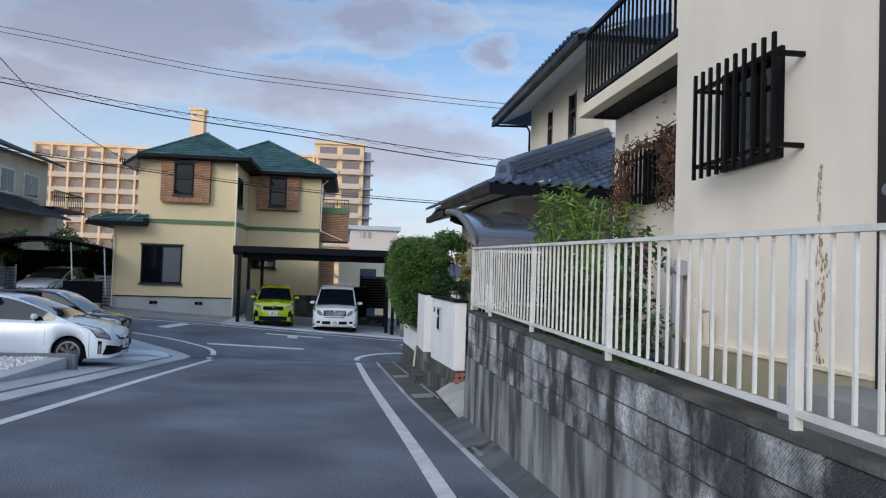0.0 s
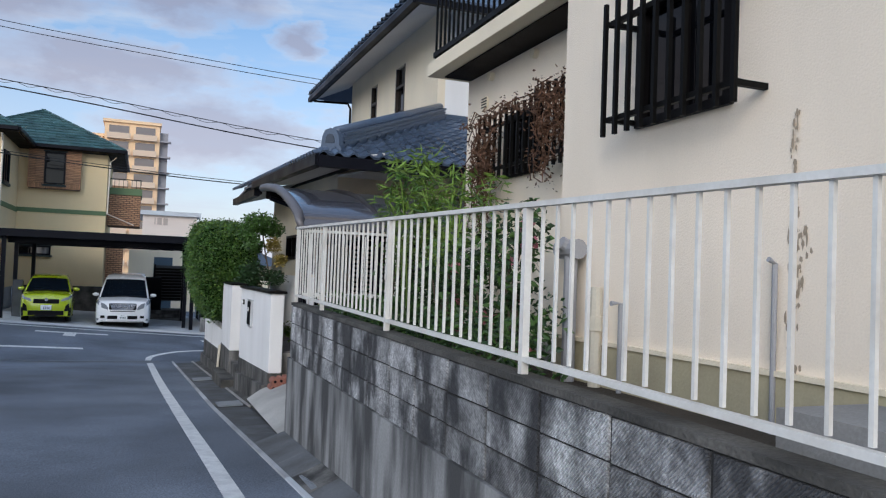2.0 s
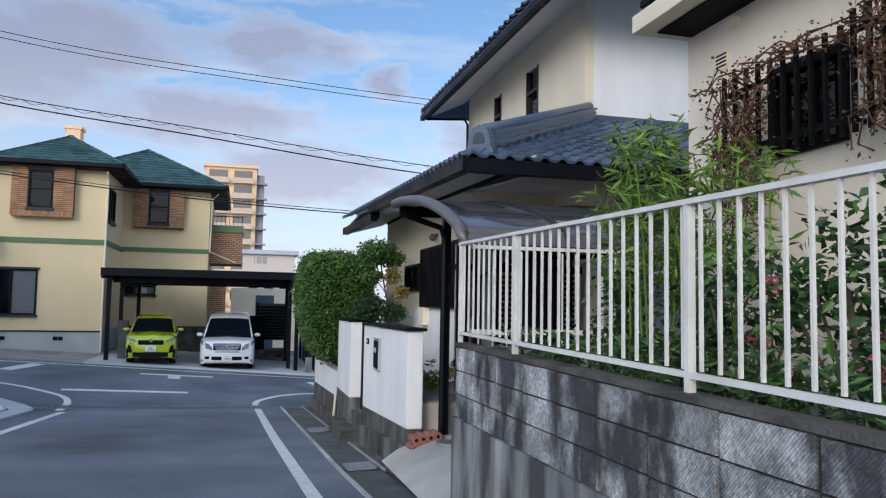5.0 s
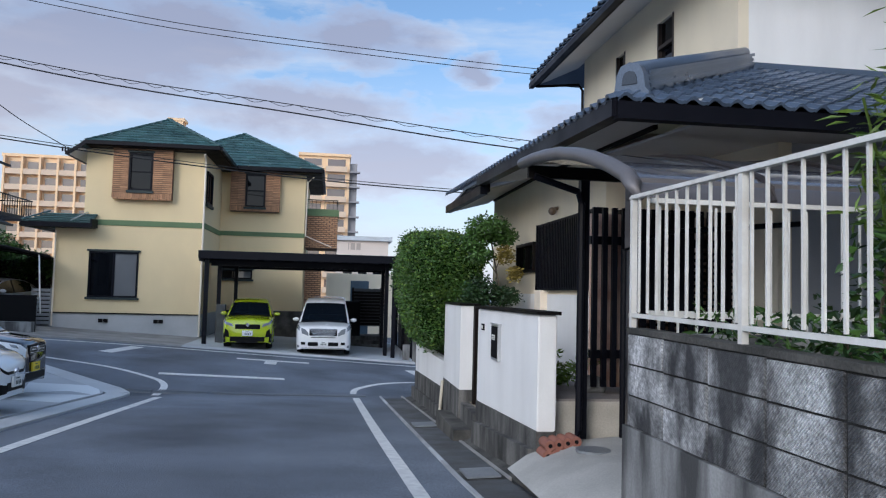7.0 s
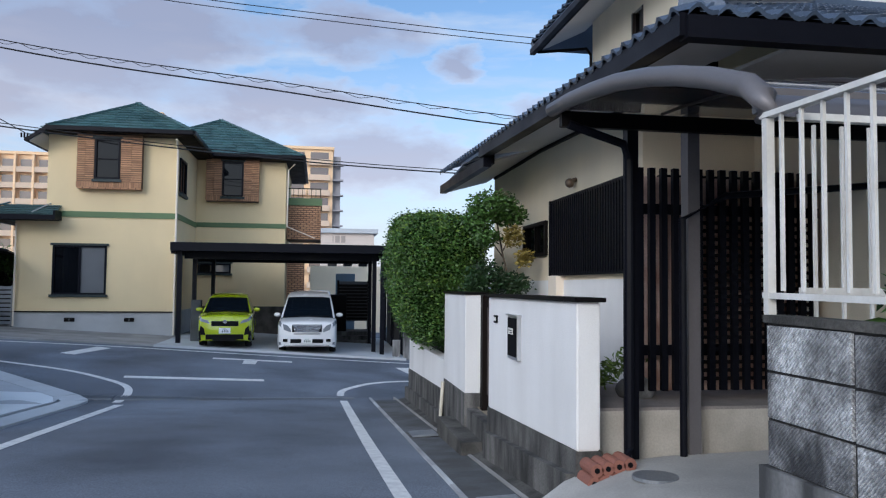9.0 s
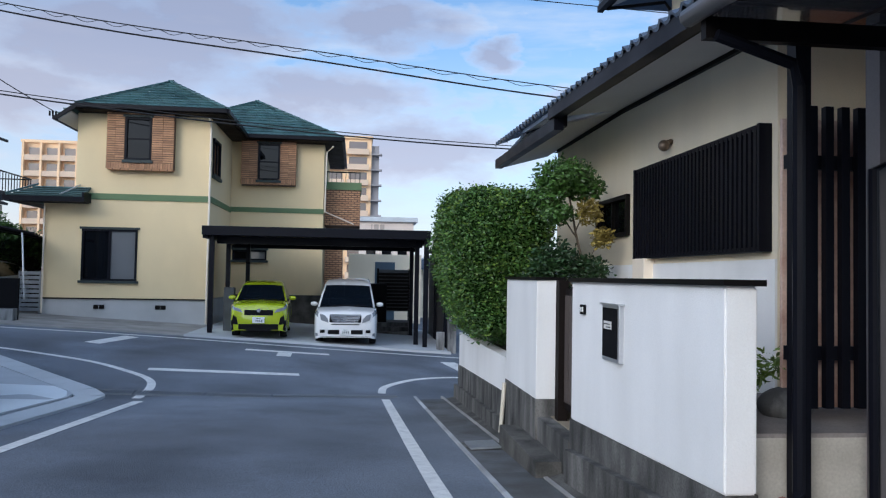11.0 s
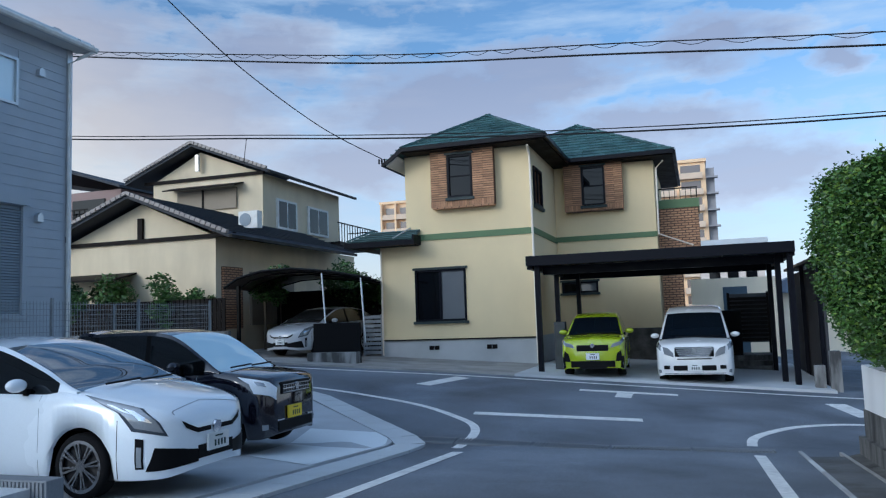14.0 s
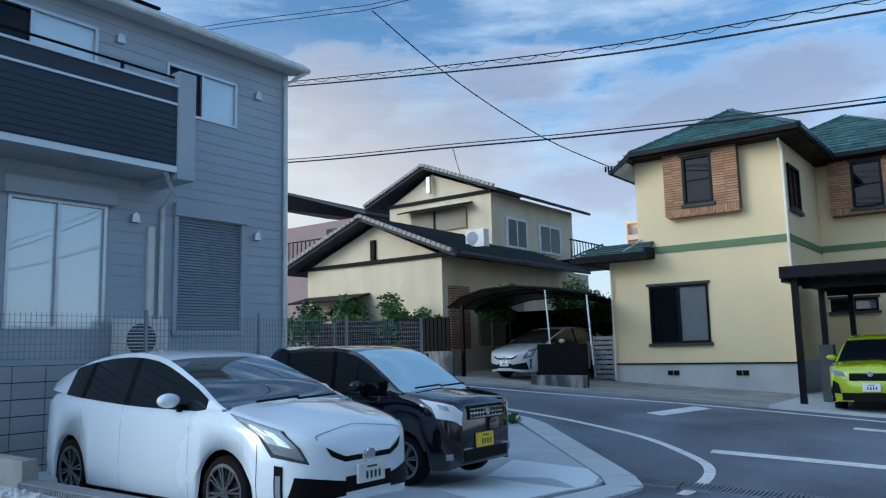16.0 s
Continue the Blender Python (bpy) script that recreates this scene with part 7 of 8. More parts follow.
        wr = wb + (roof_half(y) - wb) * f
        zb = min(zb, zt)
        return [(wb, zb - 0.015), (wr, zt - 0.055 * f), (wr * 0.93, zt - 0.012 * f), (wr * 0.6, zt + 0.012 * f), (0, zt + 0.02 * f)]

    for a, b in zip(gy, gy[1:]):
        sa_, sb_ = gsec(a), gsec(b)
        mid = (a + b) / 2
        for sgn in (-1, 1):
            for i in range(4):
                q = [Vector((sgn * sa_[i][0], a, sa_[i][1])), Vector((sgn * sa_[i + 1][0], a, sa_[i + 1][1])), Vector((sgn * sb_[i + 1][0], b, sb_[i + 1][1])), Vector((sgn * sb_[i][0], b, sb_[i][1]))]
                tall = sa_[1][1] - sa_[0][1]
                if i == 0:
                    key = "side_window" if sgn < 0 else "side_window_r"
                    if tall < 0.10 or any(p <= mid <= r for p, r in (pillars[0], pillars[-1])):
                        key = "pillar"
                    elif any(p <= mid <= r for p, r in pillars[1:-1]):
                        key = "window_post|%d|%d" % (sgn, [p <= mid <= r for p, r in pillars].index(True))
                elif i == 1:
                    key = "pillar"
                else:
                    key = "windscreen" if mid < screens[0] else ("rear_window" if mid > screens[1] else "roof")
                if key not in sets:
                    sets[key] = bmesh.new()
                t = sets[key]
                v = [t.verts.new(p) for p in q]
                try:
                    t.faces.new(v)
                except ValueError:
                    pass
    for key, t in sets.items():
        bmesh.ops.remove_doubles(t, verts=t.verts[:], dist=0.0008)
        mt = {"windscreen": screen, "rear_window": CAR_GLASS, "side_window": CAR_GLASS, "side_window_r": CAR_GLASS}.get(key, TRIM if "|" in key else col)
        part(key.replace("_r", "") if key == "side_window_r" else key.split("|")[0], t, mt, e, "dark tinted glass" if mt is CAR_GLASS else "", True, True)

    def patch(nm, ya, yb, s0, s1, mt, off=0.006, sides=(-1, 1), parent=e, lab="", n=6, mm=4):
        for sg in sides:
            t = bmesh.new()
            g = []
            for i in range(n + 1):
                row = []
                for j in range(mm + 1):
                    u, v = i / n, j / mm
                    yy = ya(v) + (yb(v) - ya(v)) * u if callable(ya) else ya + (yb - ya) * u
                    p = body_at(yy, s0 + (s1 - s0) * v, off)
                    row.append(t.verts.new((sg * p.x, p.y, p.z)))
                g.append(row)
            for r0, r1 in zip(g, g[1:]):
                for j in range(mm):
                    t.faces.new((r0[j], r0[j + 1], r1[j + 1], r1[j]))
            part(nm, t, mt, parent, lab, True, True)

    for yd in door_seams:
        patch("door_seam", yd, yd + 0.006, 1.0, 4.0, SHUTTER, 0.0015, n=1, mm=8, parent=body)
    for yd in door_seams[1:]:
        patch("door_handle", yd - 0.28, yd - 0.08, 3.0, 3.15, col, 0.022, parent=body, n=3, mm=1)
    patch("sill_trim", wheels[0] + rw + 0.08, wheels[1] - rw - 0.08, 0.0, 0.6, TRIM, 0.003, parent=body)
    # wheels
    for yc in wheels:
        for sg in (-1, 1):
            xo = sg * (hw * 0.965)
            t = bmesh.new()
            seg, prof = 28, [(0.20, rw - 0.075), (0.20, rw - 0.02), (0.17, rw), (0.03, rw), (0.0, rw - 0.02), (0.004, rw - 0.075)]
            rg = [[t.verts.new((xo - sg * d, yc + r * math.cos(2 * math.pi * k / seg), rw + r * math.sin(2 * math.pi * k / seg))) for k in range(seg)] for d, r in prof]
            for r0, r1 in zip(rg, rg[1:]):
                for k in range(seg):
                    t.faces.new((r0[k], r0[(k + 1) % seg], r1[(k + 1) % seg], r1[k]))
            wh = part("tyre", t, TYRE, e, "", True, True)
            part("rim_back", T([(xo - sg * 0.09, yc, rw), (xo - sg * 0.05, yc, rw)], r=rw - 0.075, seg=24), RIM_DARK, wh, local=True)
            t = bmesh.new()
            rr = rw - 0.085
            for k in range(16):
                a = 2 * math.pi * k / 16 + 0.09 * (1 if k % 2 else -1)
                beam(t, (xo - sg * 0.02, yc + 0.04 * math.cos(a), rw + 0.04 * math.sin(a)), (xo - sg * 0.012, yc + rr * math.cos(a), rw + rr * math.sin(a)), 0.02, 0.018)
            tube(t, [(xo - sg * 0.03, yc, rw), (xo - sg * 0.008, yc, rw)], 0.055, 14)
            for k in range(24):
                a, b = 2 * math.pi * k / 24, 2 * math.pi * (k + 1) / 24
                beam(t, (xo - sg * 0.012, yc + (rr + 0.005) * math.cos(a), rw + (rr + 0.005) * math.sin(a)), (xo - sg * 0.012, yc + (rr + 0.005) * math.cos(b), rw + (rr + 0.005) * math.sin(b)), 0.018, 0.03)
            part("rim", t, RIM, wh, "spoked alloy rim", local=True)
    # mirrors
    ym = y0 + 0.62
    zb = lerp_table(belt, ym)
    for sg in (-1, 1):
        t = bmesh.new()
        bmesh.ops.create_icosphere(t, subdivisions=3, radius=1, matrix=Matrix.Translation((sg * (hw * 0.96 + 0.11), ym, zb + 0.09)) @ Matrix.Diagonal((0.115, 0.07, 0.068, 1)))
        mr = part("wing_mirror", t, col, e, "", True, True)
        part("mirror_arm", B((sg * hw * 0.90, sg * (hw * 0.97), ym - 0.03, ym + 0.03, zb - 0.02, zb + 0.05)), TRIM, mr, local=True)
    # wipers
    t = bmesh.new()
    zc = lerp_table(deck, y0)
    tube(t, [(-0.45, y0 - 0.02, zc + 0.045), (0.1, y0 + 0.03, zc + 0.06)], 0.012, 6)
    tube(t, [(0.05, y0 - 0.02, zc + 0.045), (0.6, y0 + 0.03, zc + 0.055)], 0.012, 6)
    part("wiper", t, TRIM, e, local=True)
    front(e, body, patch, body_at, hw)
    # number plate with plain bars
    px, pz, py = plate[1], plate[2], plate[3]
    pt = part("number_plate", B((px - 0.165, px + 0.165, py - 0.03, py, pz - 0.082, pz + 0.082), bevel=0.004), plate[0], e, local=True)
    part("plate_bar", B((px - 0.06, px + 0.06, py - 0.033, py - 0.029, pz + 0.042, pz + 0.056), *[(px - 0.075 + 0.052 * q, px - 0.05 + 0.052 * q, py - 0.033, py - 0.029, pz - 0.05, pz + 0.012) for q in range(4)]), PLATE_BAR, pt, local=True)
    return e


def lo_box(e, nm, mt, boxes, bevel=0.0, parent=None, lab=""):
    return part(nm, B(*boxes, bevel=bevel), mt, parent or e, lab, False, True)


# white hatchback: long sloping nose and one-arch roof
def hatch_front(plate_body=True):
    def build(e, body, patch, at, hw):
        patch("headlamp_bezel", lambda v: 0.10 + 0.20 * v, lambda v: 0.36 + 0.56 * v, 2.66, 4.22, CHAR_SIDING, 0.005, lab="dark headlamp surround", n=10, mm=8)
        patch("headlamp", lambda v: 0.125 + 0.20 * v, lambda v: 0.335 + 0.54 * v, 2.74, 4.14, LAMP, 0.008, lab="clear swept-back headlamp", n=10, mm=8)
        patch("lamp_reflector", lambda v: 0.20 + 0.16 * v, lambda v: 0.30 + 0.16 * v, 2.95, 3.7, CHROME, 0.011, n=6)
        patch("lamp_reflector", lambda v: 0.36 + 0.20 * v, lambda v: 0.44 + 0.20 * v, 3.25, 3.75, CHROME, 0.011, n=6)
        patch("lower_grille", lambda v: 0.0, lambda v: 0.25 - 0.07 * v, 1.35, 2.3, TRIM, 0.006, lab="wide black lower intake", n=10)
        lo_box(e, "lower_grille", TRIM, [(-0.28, 0.28, -0.009, 0.03, 0.32, 0.45)], 0.006)
        for sg in (-1, 1):
            lo_box(e, "upper_grille", TRIM, [(min(sg * 0.08, sg * 0.275), max(sg * 0.08, sg * 0.275), -0.008, 0.03, 0.575, 0.62)], 0.004)
        patch("upper_grille", lambda v: 0.0, lambda v: 0.03 + 0.02 * v, 3.35, 3.95, TRIM, 0.006)
        patch("bonnet_seam", lambda v: 0.09 + 0.10 * v, lambda v: 0.10 + 0.10 * v, 4.5, 6.0, SHUTTER, 0.002, n=1, mm=8, parent=body)
        part("badge", T([(0, -0.025, 0.60), (0, 0.03, 0.61)], r=0.062, seg=18), CHROME, e, "chrome oval badge", local=True)
        patch("fog_lamp", 0.26, 0.33, 1.5, 2.5, TRIM, 0.006, lab="dark vertical lamp recess")
        patch("fog_lens", 0.275, 0.315, 1.6, 2.3, LAMP, 0.012)
        patch("bumper_seam", 0.50, 0.507, 1.0, 3.1, TRIM, 0.002, n=1, parent=body)
    return build


HATCH = dict(L=4.46, W=1.745, H=1.49, deck=[(0, 0.62), (0.04, 0.70), (0.12, 0.765), (0.3, 0.835), (0.7, 0.925), (1.15, 1.0), (1.4, 0.98), (2.5, 1.0), (3.6, 1.06), (4.2, 1.08), (4.46, 0.98)],
             roof=[(1.0, 0.98), (1.5, 1.19), (2.0, 1.375), (2.3, 1.45), (2.7, 1.49), (3.2, 1.475), (3.65, 1.41), (4.05, 1.30), (4.38, 1.15)],
             belt=[(1.05, 0.97), (2.0, 0.97), (3.4, 1.04), (4.4, 1.12)], wheels=(0.93, 3.63), rw=0.315,
             plan=[(0, 0.32), (0.03, 0.50), (0.09, 0.67), (0.2, 0.815), (0.4, 0.925), (0.75, 0.985), (1.2, 1.0), (3.6, 1.0), (4.1, 0.95), (4.35, 0.88), (4.46, 0.80)], cabin_in=0.27,
             screens=(2.12, 3.5), pillars=[(1.0, 1.22), (2.55, 2.62), (3.42, 3.50), (3.85, 4.4)], door_seams=[1.42, 2.58, 3.38])
for key in ("deck", "roof", "belt"):
    HATCH[key] = [(y, z * 1.04) for y, z in HATCH[key]]
HATCH["H"] = 1.55
# white paint tinted blue for the cool sky light falling on it
car("white_hatchback", pose(-3.96, 19.97, gz(-6, 19.95) + 0.055, 0, 0, 89) @ Matrix.Scale(0.95, 4), "white hybrid hatchback parked on pale concrete", paint("sky_tinted_white_paint", (0.84, 0.90, 0.95)), screen=HATCH_GLASS, plate=(PLATE_W, 0.0, 0.46, -0.012), front=hatch_front(), **HATCH)
H2 = dict(HATCH)
car("silver_hatchback", pose(-11.35, 33.75, gz(-11.5, 35.0) + 0.055, 0, 0, -8) @ Matrix.Scale(0.95, 4), "silver hybrid hatchback under the arched carport", paint("silver_car_paint", (0.50, 0.51, 0.53), 0.3), screen=HATCH_GLASS, plate=(PLATE_W, 0.0, 0.46, -0.012), front=hatch_front(), **H2)


KEI_LAMP = mat("bright_headlamp", (0.80, 0.84, 0.88), 0.25, 0.06, 6, 0.0, coat=1.0)


def kei_front(e, body, patch, at, hw):
    lo_box(e, "grille", TRIM, [(-0.36, 0.36, -0.02, 0.06, 0.74, 0.90)], 0.015)
    for r in range(3):
        lo_box(e, "grille_bar", CHROME, [(-0.34, 0.34, -0.028, -0.018, 0.755 + 0.05 * r, 0.768 + 0.05 * r)])
    for k in range(11):
        lo_box(e, "grille_mesh", CHROME, [(-0.32 + 0.062 * k, -0.308 + 0.062 * k, -0.026, -0.018, 0.755, 0.87)])
    part("badge", T([(0, -0.045, 0.83), (0, -0.015, 0.83)], r=0.05, seg=18), CHROME, e, "chrome oval badge", local=True)
    patch("headlamp", lambda v: 0.0, lambda v: 0.20 + 0.24 * v, 2.78, 3.95, KEI_LAMP, 0.008, lab="tall clear headlamp", n=8)
    patch("lamp_reflector", lambda v: 0.07 + 0.03 * v, lambda v: 0.16 + 0.05 * v, 3.0, 3.6, LAMP, 0.011, n=6)
    lo_box(e, "bumper_intake", TRIM, [(-0.44, 0.44, -0.012, 0.05, 0.27, 0.40)], 0.02)
    lo_box(e, "bumper_strip", CHROME, [(-0.46, -0.30, -0.02, 0.02, 0.41, 0.425)])
    lo_box(e, "bumper_strip", CHROME, [(0.30, 0.46, -0.02, 0.02, 0.41, 0.425)])
    patch("fog_lamp", 0.05, 0.11, 1.5, 1.9, LAMP, 0.008)


car("black_minicar", pose(-4.72, 22.85, gz(-6.5, 22.85) + 0.075, 0, 0, 89) @ Matrix.Scale(1.0, 4), "black tall minicar with a chrome mesh grille", paint("black_car_paint", (0.004, 0.004, 0.011), 0.12), 3.40, 1.475, 1.62,
    [(0, 0.86), (0.04, 0.94), (0.3, 1.00), (0.75, 1.06), (1.0, 1.04), (3.1, 1.06), (3.4, 1.0)],
    [(0.72, 1.06), (1.0, 1.24), (1.35, 1.47), (1.6, 1.575), (2.0, 1.62), (2.8, 1.61), (3.2, 1.57), (3.36, 1.10)],
    [(0.72, 1.04), (3.36, 1.08)], (0.68, 3.1), 0.285, (PLATE_Y, -0.06, 0.50, -0.014),
    [(0, 0.64), (0.04, 0.77), (0.12, 0.88), (0.25, 0.955), (0.5, 1.0), (3.0, 1.0), (3.3, 0.96), (3.4, 0.90)], 0.17, (1.55, 3.2), [(0.72, 0.95), (1.85, 1.92), (2.75, 2.82), (3.2, 3.4)], kei_front, [1.05, 1.9, 2.75], KEI_GLASS)


def suv_front(e, body, patch, at, hw):
    for sg in (-1, 1):
        part("headlamp", prism([(sg * x, z) for x, z in ((0.44, 0.74), (0.66, 0.80), (0.70, 0.90), (0.50, 0.84))], "y", -0.022, 0.10), LAMP, e, "clear front headlamp", local=True)
    lo_box(e, "grille", TRIM, [(-0.40, 0.40, -0.02, 0.06, 0.66, 0.82)], 0.03)
    part("badge", T([(0, -0.04, 0.80), (0, -0.015, 0.80)], r=0.055, seg=18), CHROME, e, "chrome oval badge", local=True)
    lo_box(e, "bumper_intake", TRIM, [(-0.55, 0.55, -0.02, 0.05, 0.26, 0.42)], 0.02)
    for sg in (-1, 1):
        part("fog_recess", prism([(sg * x, z) for x, z in ((0.56, 0.40), (0.74, 0.42), (0.70, 0.68), (0.60, 0.60))], "y", -0.018, 0.14), TRIM, e, "black fog lamp recess", local=True)
    lo_box(e, "skid_plate", TRIM, [(-0.34, 0.34, -0.03, 0.03, 0.22, 0.30)], 0.01)
    patch("headlamp", lambda v: 0.02 + 0.02 * v, lambda v: 0.30 + 0.12 * v, 3.15, 4.1, LAMP, 0.008, lab="clear headlamp", n=8)
    patch("fog_surround", 0.02, 0.13, 1.0, 2.3, TRIM, 0.008, lab="black fog lamp surround")
    patch("fog_lamp", 0.05, 0.09, 1.5, 1.9, LAMP, 0.014)


car("lime_suv", pose(-1.97, 32.45, gz(-1.93, 34.0) + 0.05, 0, 0, 3) @ Matrix.Scale(0.965, 4), "lime green compact SUV parked in the carport", paint("lime_car_paint", (0.42, 0.52, 0.012), 0.25), 3.99, 1.61, 1.62,
    [(0, 0.84), (0.05, 0.93), (0.3, 0.99), (0.9, 1.05), (1.2, 1.02), (3.7, 1.05), (3.99, 0.98)],
    [(0.9, 1.05), (1.25, 1.26), (1.6, 1.46), (1.9, 1.56), (2.3, 1.61), (3.2, 1.60), (3.6, 1.54), (3.92, 1.10)],
    [(0.9, 1.02), (3.92, 1.08)], (0.78, 3.3), 0.34, (PLATE_W, 0.0, 0.53, -0.025),
    [(0, 0.82), (0.05, 0.91), (0.15, 0.96), (0.4, 1.0), (3.6, 1.0), (3.9, 0.95), (3.99, 0.9)], 0.30, (1.68, 3.55), [(0.9, 1.15), (2.1, 2.2), (3.0, 3.1), (3.5, 4.0)], suv_front, [1.2, 2.15, 3.1], SUV_GLASS)


def van_front(e, body, patch, at, hw):
    for sg in (-1, 1):
        part("headlamp", prism([(sg * x, z) for x, z in ((0.48, 0.66), (0.70, 0.74), (0.73, 0.92), (0.60, 0.88), (0.49, 0.76))], "y", -0.022, 0.10), LAMP, e, "clear front headlamp", local=True)
    gr = lo_box(e, "grille", TRIM, [(-0.46, 0.46, -0.02, 0.06, 0.66, 0.90)], 0.04)
    for r in range(5):
        lo_box(e, "grille_bar", CHROME, [(-0.45 + 0.025 * r, 0.45 - 0.025 * r, -0.034, -0.018, 0.855 - 0.047 * r, 0.886 - 0.047 * r)], 0.003, gr)
    part("badge", T([(0, -0.05, 0.80), (0, -0.02, 0.80)], r=0.055, seg=18), CHROME, e, "chrome oval badge", local=True)
    lo_box(e, "bumper_intake", TRIM, [(-0.50, 0.50, -0.02, 0.05, 0.33, 0.46)], 0.03)
    lo_box(e, "grille_lip", TRIM, [(-0.40, 0.40, -0.015, 0.04, 0.60, 0.625)], 0.006)
    for sg in (-1, 1):
        lo_box(e, "fog_recess", TRIM, [(min(sg * 0.58, sg * 0.72), max(sg * 0.58, sg * 0.72), -0.016, 0.12, 0.37, 0.46)], 0.012)
    lo_box(e, "chrome_strip", CHROME, [(-0.70, 0.70, -0.012, 0.03, 0.262, 0.275)])
    patch("headlamp", lambda v: 0.03 + 0.03 * v, lambda v: 0.34 + 0.22 * v, 3.0, 4.2, LAMP, 0.008, lab="large clear headlamp", n=8)
    patch("fog_lamp", 0.03, 0.10, 1.3, 1.8, LAMP, 0.008)


car("white_minivan", pose(0.38, 32.3, gz(0.42, 34.0) + 0.03, 0, 0, -1) @ Matrix.Scale(0.955, 4), "white minivan with a chrome barred grille in the carport", paint("pearl_car_paint", (0.80, 0.80, 0.79)), 4.85, 1.83, 1.90,
    [(0, 0.84), (0.05, 0.94), (0.35, 1.02), (0.8, 1.08), (1.1, 1.06), (4.5, 1.10), (4.85, 1.0)],
    [(0.75, 1.08), (1.2, 1.36), (1.7, 1.66), (2.0, 1.80), (2.5, 1.89), (4.0, 1.89), (4.5, 1.83), (4.8, 1.15)],
    [(0.75, 1.05), (4.8, 1.12)], (0.9, 3.85), 0.34, (PLATE_W, 0.0, 0.41, -0.028),
    [(0, 0.80), (0.05, 0.89), (0.15, 0.95), (0.4, 1.0), (4.4, 1.0), (4.7, 0.95), (4.85, 0.9)], 0.27, (1.80, 4.4), [(0.75, 1.15), (2.1, 2.2), (3.4, 3.5), (4.4, 4.9)], van_front, [1.3, 2.2, 3.45], SUV_GLASS)

# ---- plants ----
rng = np.random.default_rng(7)


def leaf_cloud(name, parent, pts, size, material, spread=0.5, label="", droop=0.0, narrow=0.55):
    """Many small folded leaves at the given points, as one mesh."""
    pts = np.asarray(pts, float)
    n = len(pts)
    d = rng.normal(size=(n, 3))
    d[:, 2] = d[:, 2] * 0.5 - droop
    d /= np.linalg.norm(d, axis=1)[:, None]
    s = np.cross(d, rng.normal(size=(n, 3)))
    s /= np.linalg.norm(s, axis=1)[:, None]
    nn = np.cross(d, s)
    ln = size * rng.uniform(0.6, 1.3, n)[:, None]
    wd = ln * narrow * 0.5
    v = np.stack([pts, pts + d * ln * 0.5 + s * wd + nn * ln * 0.08, pts + d * ln, pts + d * ln * 0.5 - s * wd + nn * ln * 0.08], 1).reshape(-1, 3)
    f = [(4 * i, 4 * i + 1, 4 * i + 2, 4 * i + 3) for i in range(n)]
    me = bpy.data.meshes.new(name)
    inv = np.array(ROOT[parent.name])
    v = v @ inv[:3, :3].T + inv[:3, 3]
    me.from_pydata(v.tolist(), [], f)
    me.materials.append(material)
    ob = new(name, me)
    ob.parent = parent
    ROOT[ob.name] = ROOT[parent.name]
    tagged(ob, label, kind="stuff")
    return ob


def lumps(centres, n, fill=0.25):
    """Points near the surfaces of lumps (x, y, z, rx, ry, rz), with a rough outline."""
    out = []
    tot = sum(c[3] * c[4] + c[4] * c[5] + c[3] * c[5] for c in centres)
    for x, y, z, a, b, c in centres:
        k = int(n * (a * b + b * c + a * c) / tot)
        u = rng.normal(size=(k, 3))
        u /= np.linalg.norm(u, axis=1)[:, None]
        r = 1 - fill * rng.random((k, 1)) ** 1.5 + 0.10 * rng.normal(size=(k, 1)) * 0.5
        out.append(u * r * np.array((a, b, c)) + np.array((x, y, z)))
    return np.concatenate(out)


hedge = thing("hedge", (3.0, 22.6, 0.1), "dense clipped green hedge growing over the low white wall", "hedge")


def clipped(u, inset=0.0):
    """Points of a clipped hedge body with slightly bulging sides and a foot that draws in."""
    r = (np.abs(u) ** 4.5).sum(1) ** (-1 / 4.5)
    p = u * r[:, None] * (np.array((0.70, 1.85, 1.10)) - inset) + np.array((2.62, 22.72, 1.34))
    p[:, 0] += np.maximum(0, 1.35 - p[:, 2]) * 0.22 * (p[:, 0] < 2.7)
    p[:, 2] += 0.07 * (p[:, 1] - 22.7) * (p[:, 2] > 1.3)
    k = np.array([noise.noise(Vector(q) * 2.3) + 0.6 * noise.noise(Vector(q) * 6.0) for q in p])
    return p + u * (0.115 * k)[:, None]


# solid core under the leaves, near-black to paint the hedge's inner shade
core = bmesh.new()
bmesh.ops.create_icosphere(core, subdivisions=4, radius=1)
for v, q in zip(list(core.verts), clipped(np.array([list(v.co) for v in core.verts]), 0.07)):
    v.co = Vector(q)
part("inner_shade", core, mat("hedge_shade", (0.010, 0.022, 0.006), 1.0, 0.2, 6, 0.0, spec=0.0), hedge, "solid core coloured dark as inner shade")


def on_body(n, depth):
    u = rng.normal(size=(n, 3))
    u /= np.linalg.norm(u, axis=1)[:, None]
    return clipped(u) - u * (depth * rng.random((n, 1)) ** 1.3) + rng.normal(size=(n, 3)) * 0.012


leaf_cloud("crown", hedge, on_body(42000, 0.09), 0.052, LEAF, label="small glossy green leaves")
leaf_cloud("loose_foliage", hedge, on_body(3200, -0.11), 0.055, LEAF, label="stray leafy shoots")
leaf_cloud("young_growth", hedge, on_body(5000, 0.02) + np.array((0, 0, 0.015)), 0.055, LEAF_LIGHT, label="pale young leaves")
part("stem", T([(3.0, 21.5, 0.05), (3.0, 21.5, 1.0)], [(3.0, 22.9, 0.05), (3.0, 22.9, 1.0)], [(2.95, 24.0, 0.05), (2.95, 24.0, 1.0)], r=0.04), BARK, hedge)


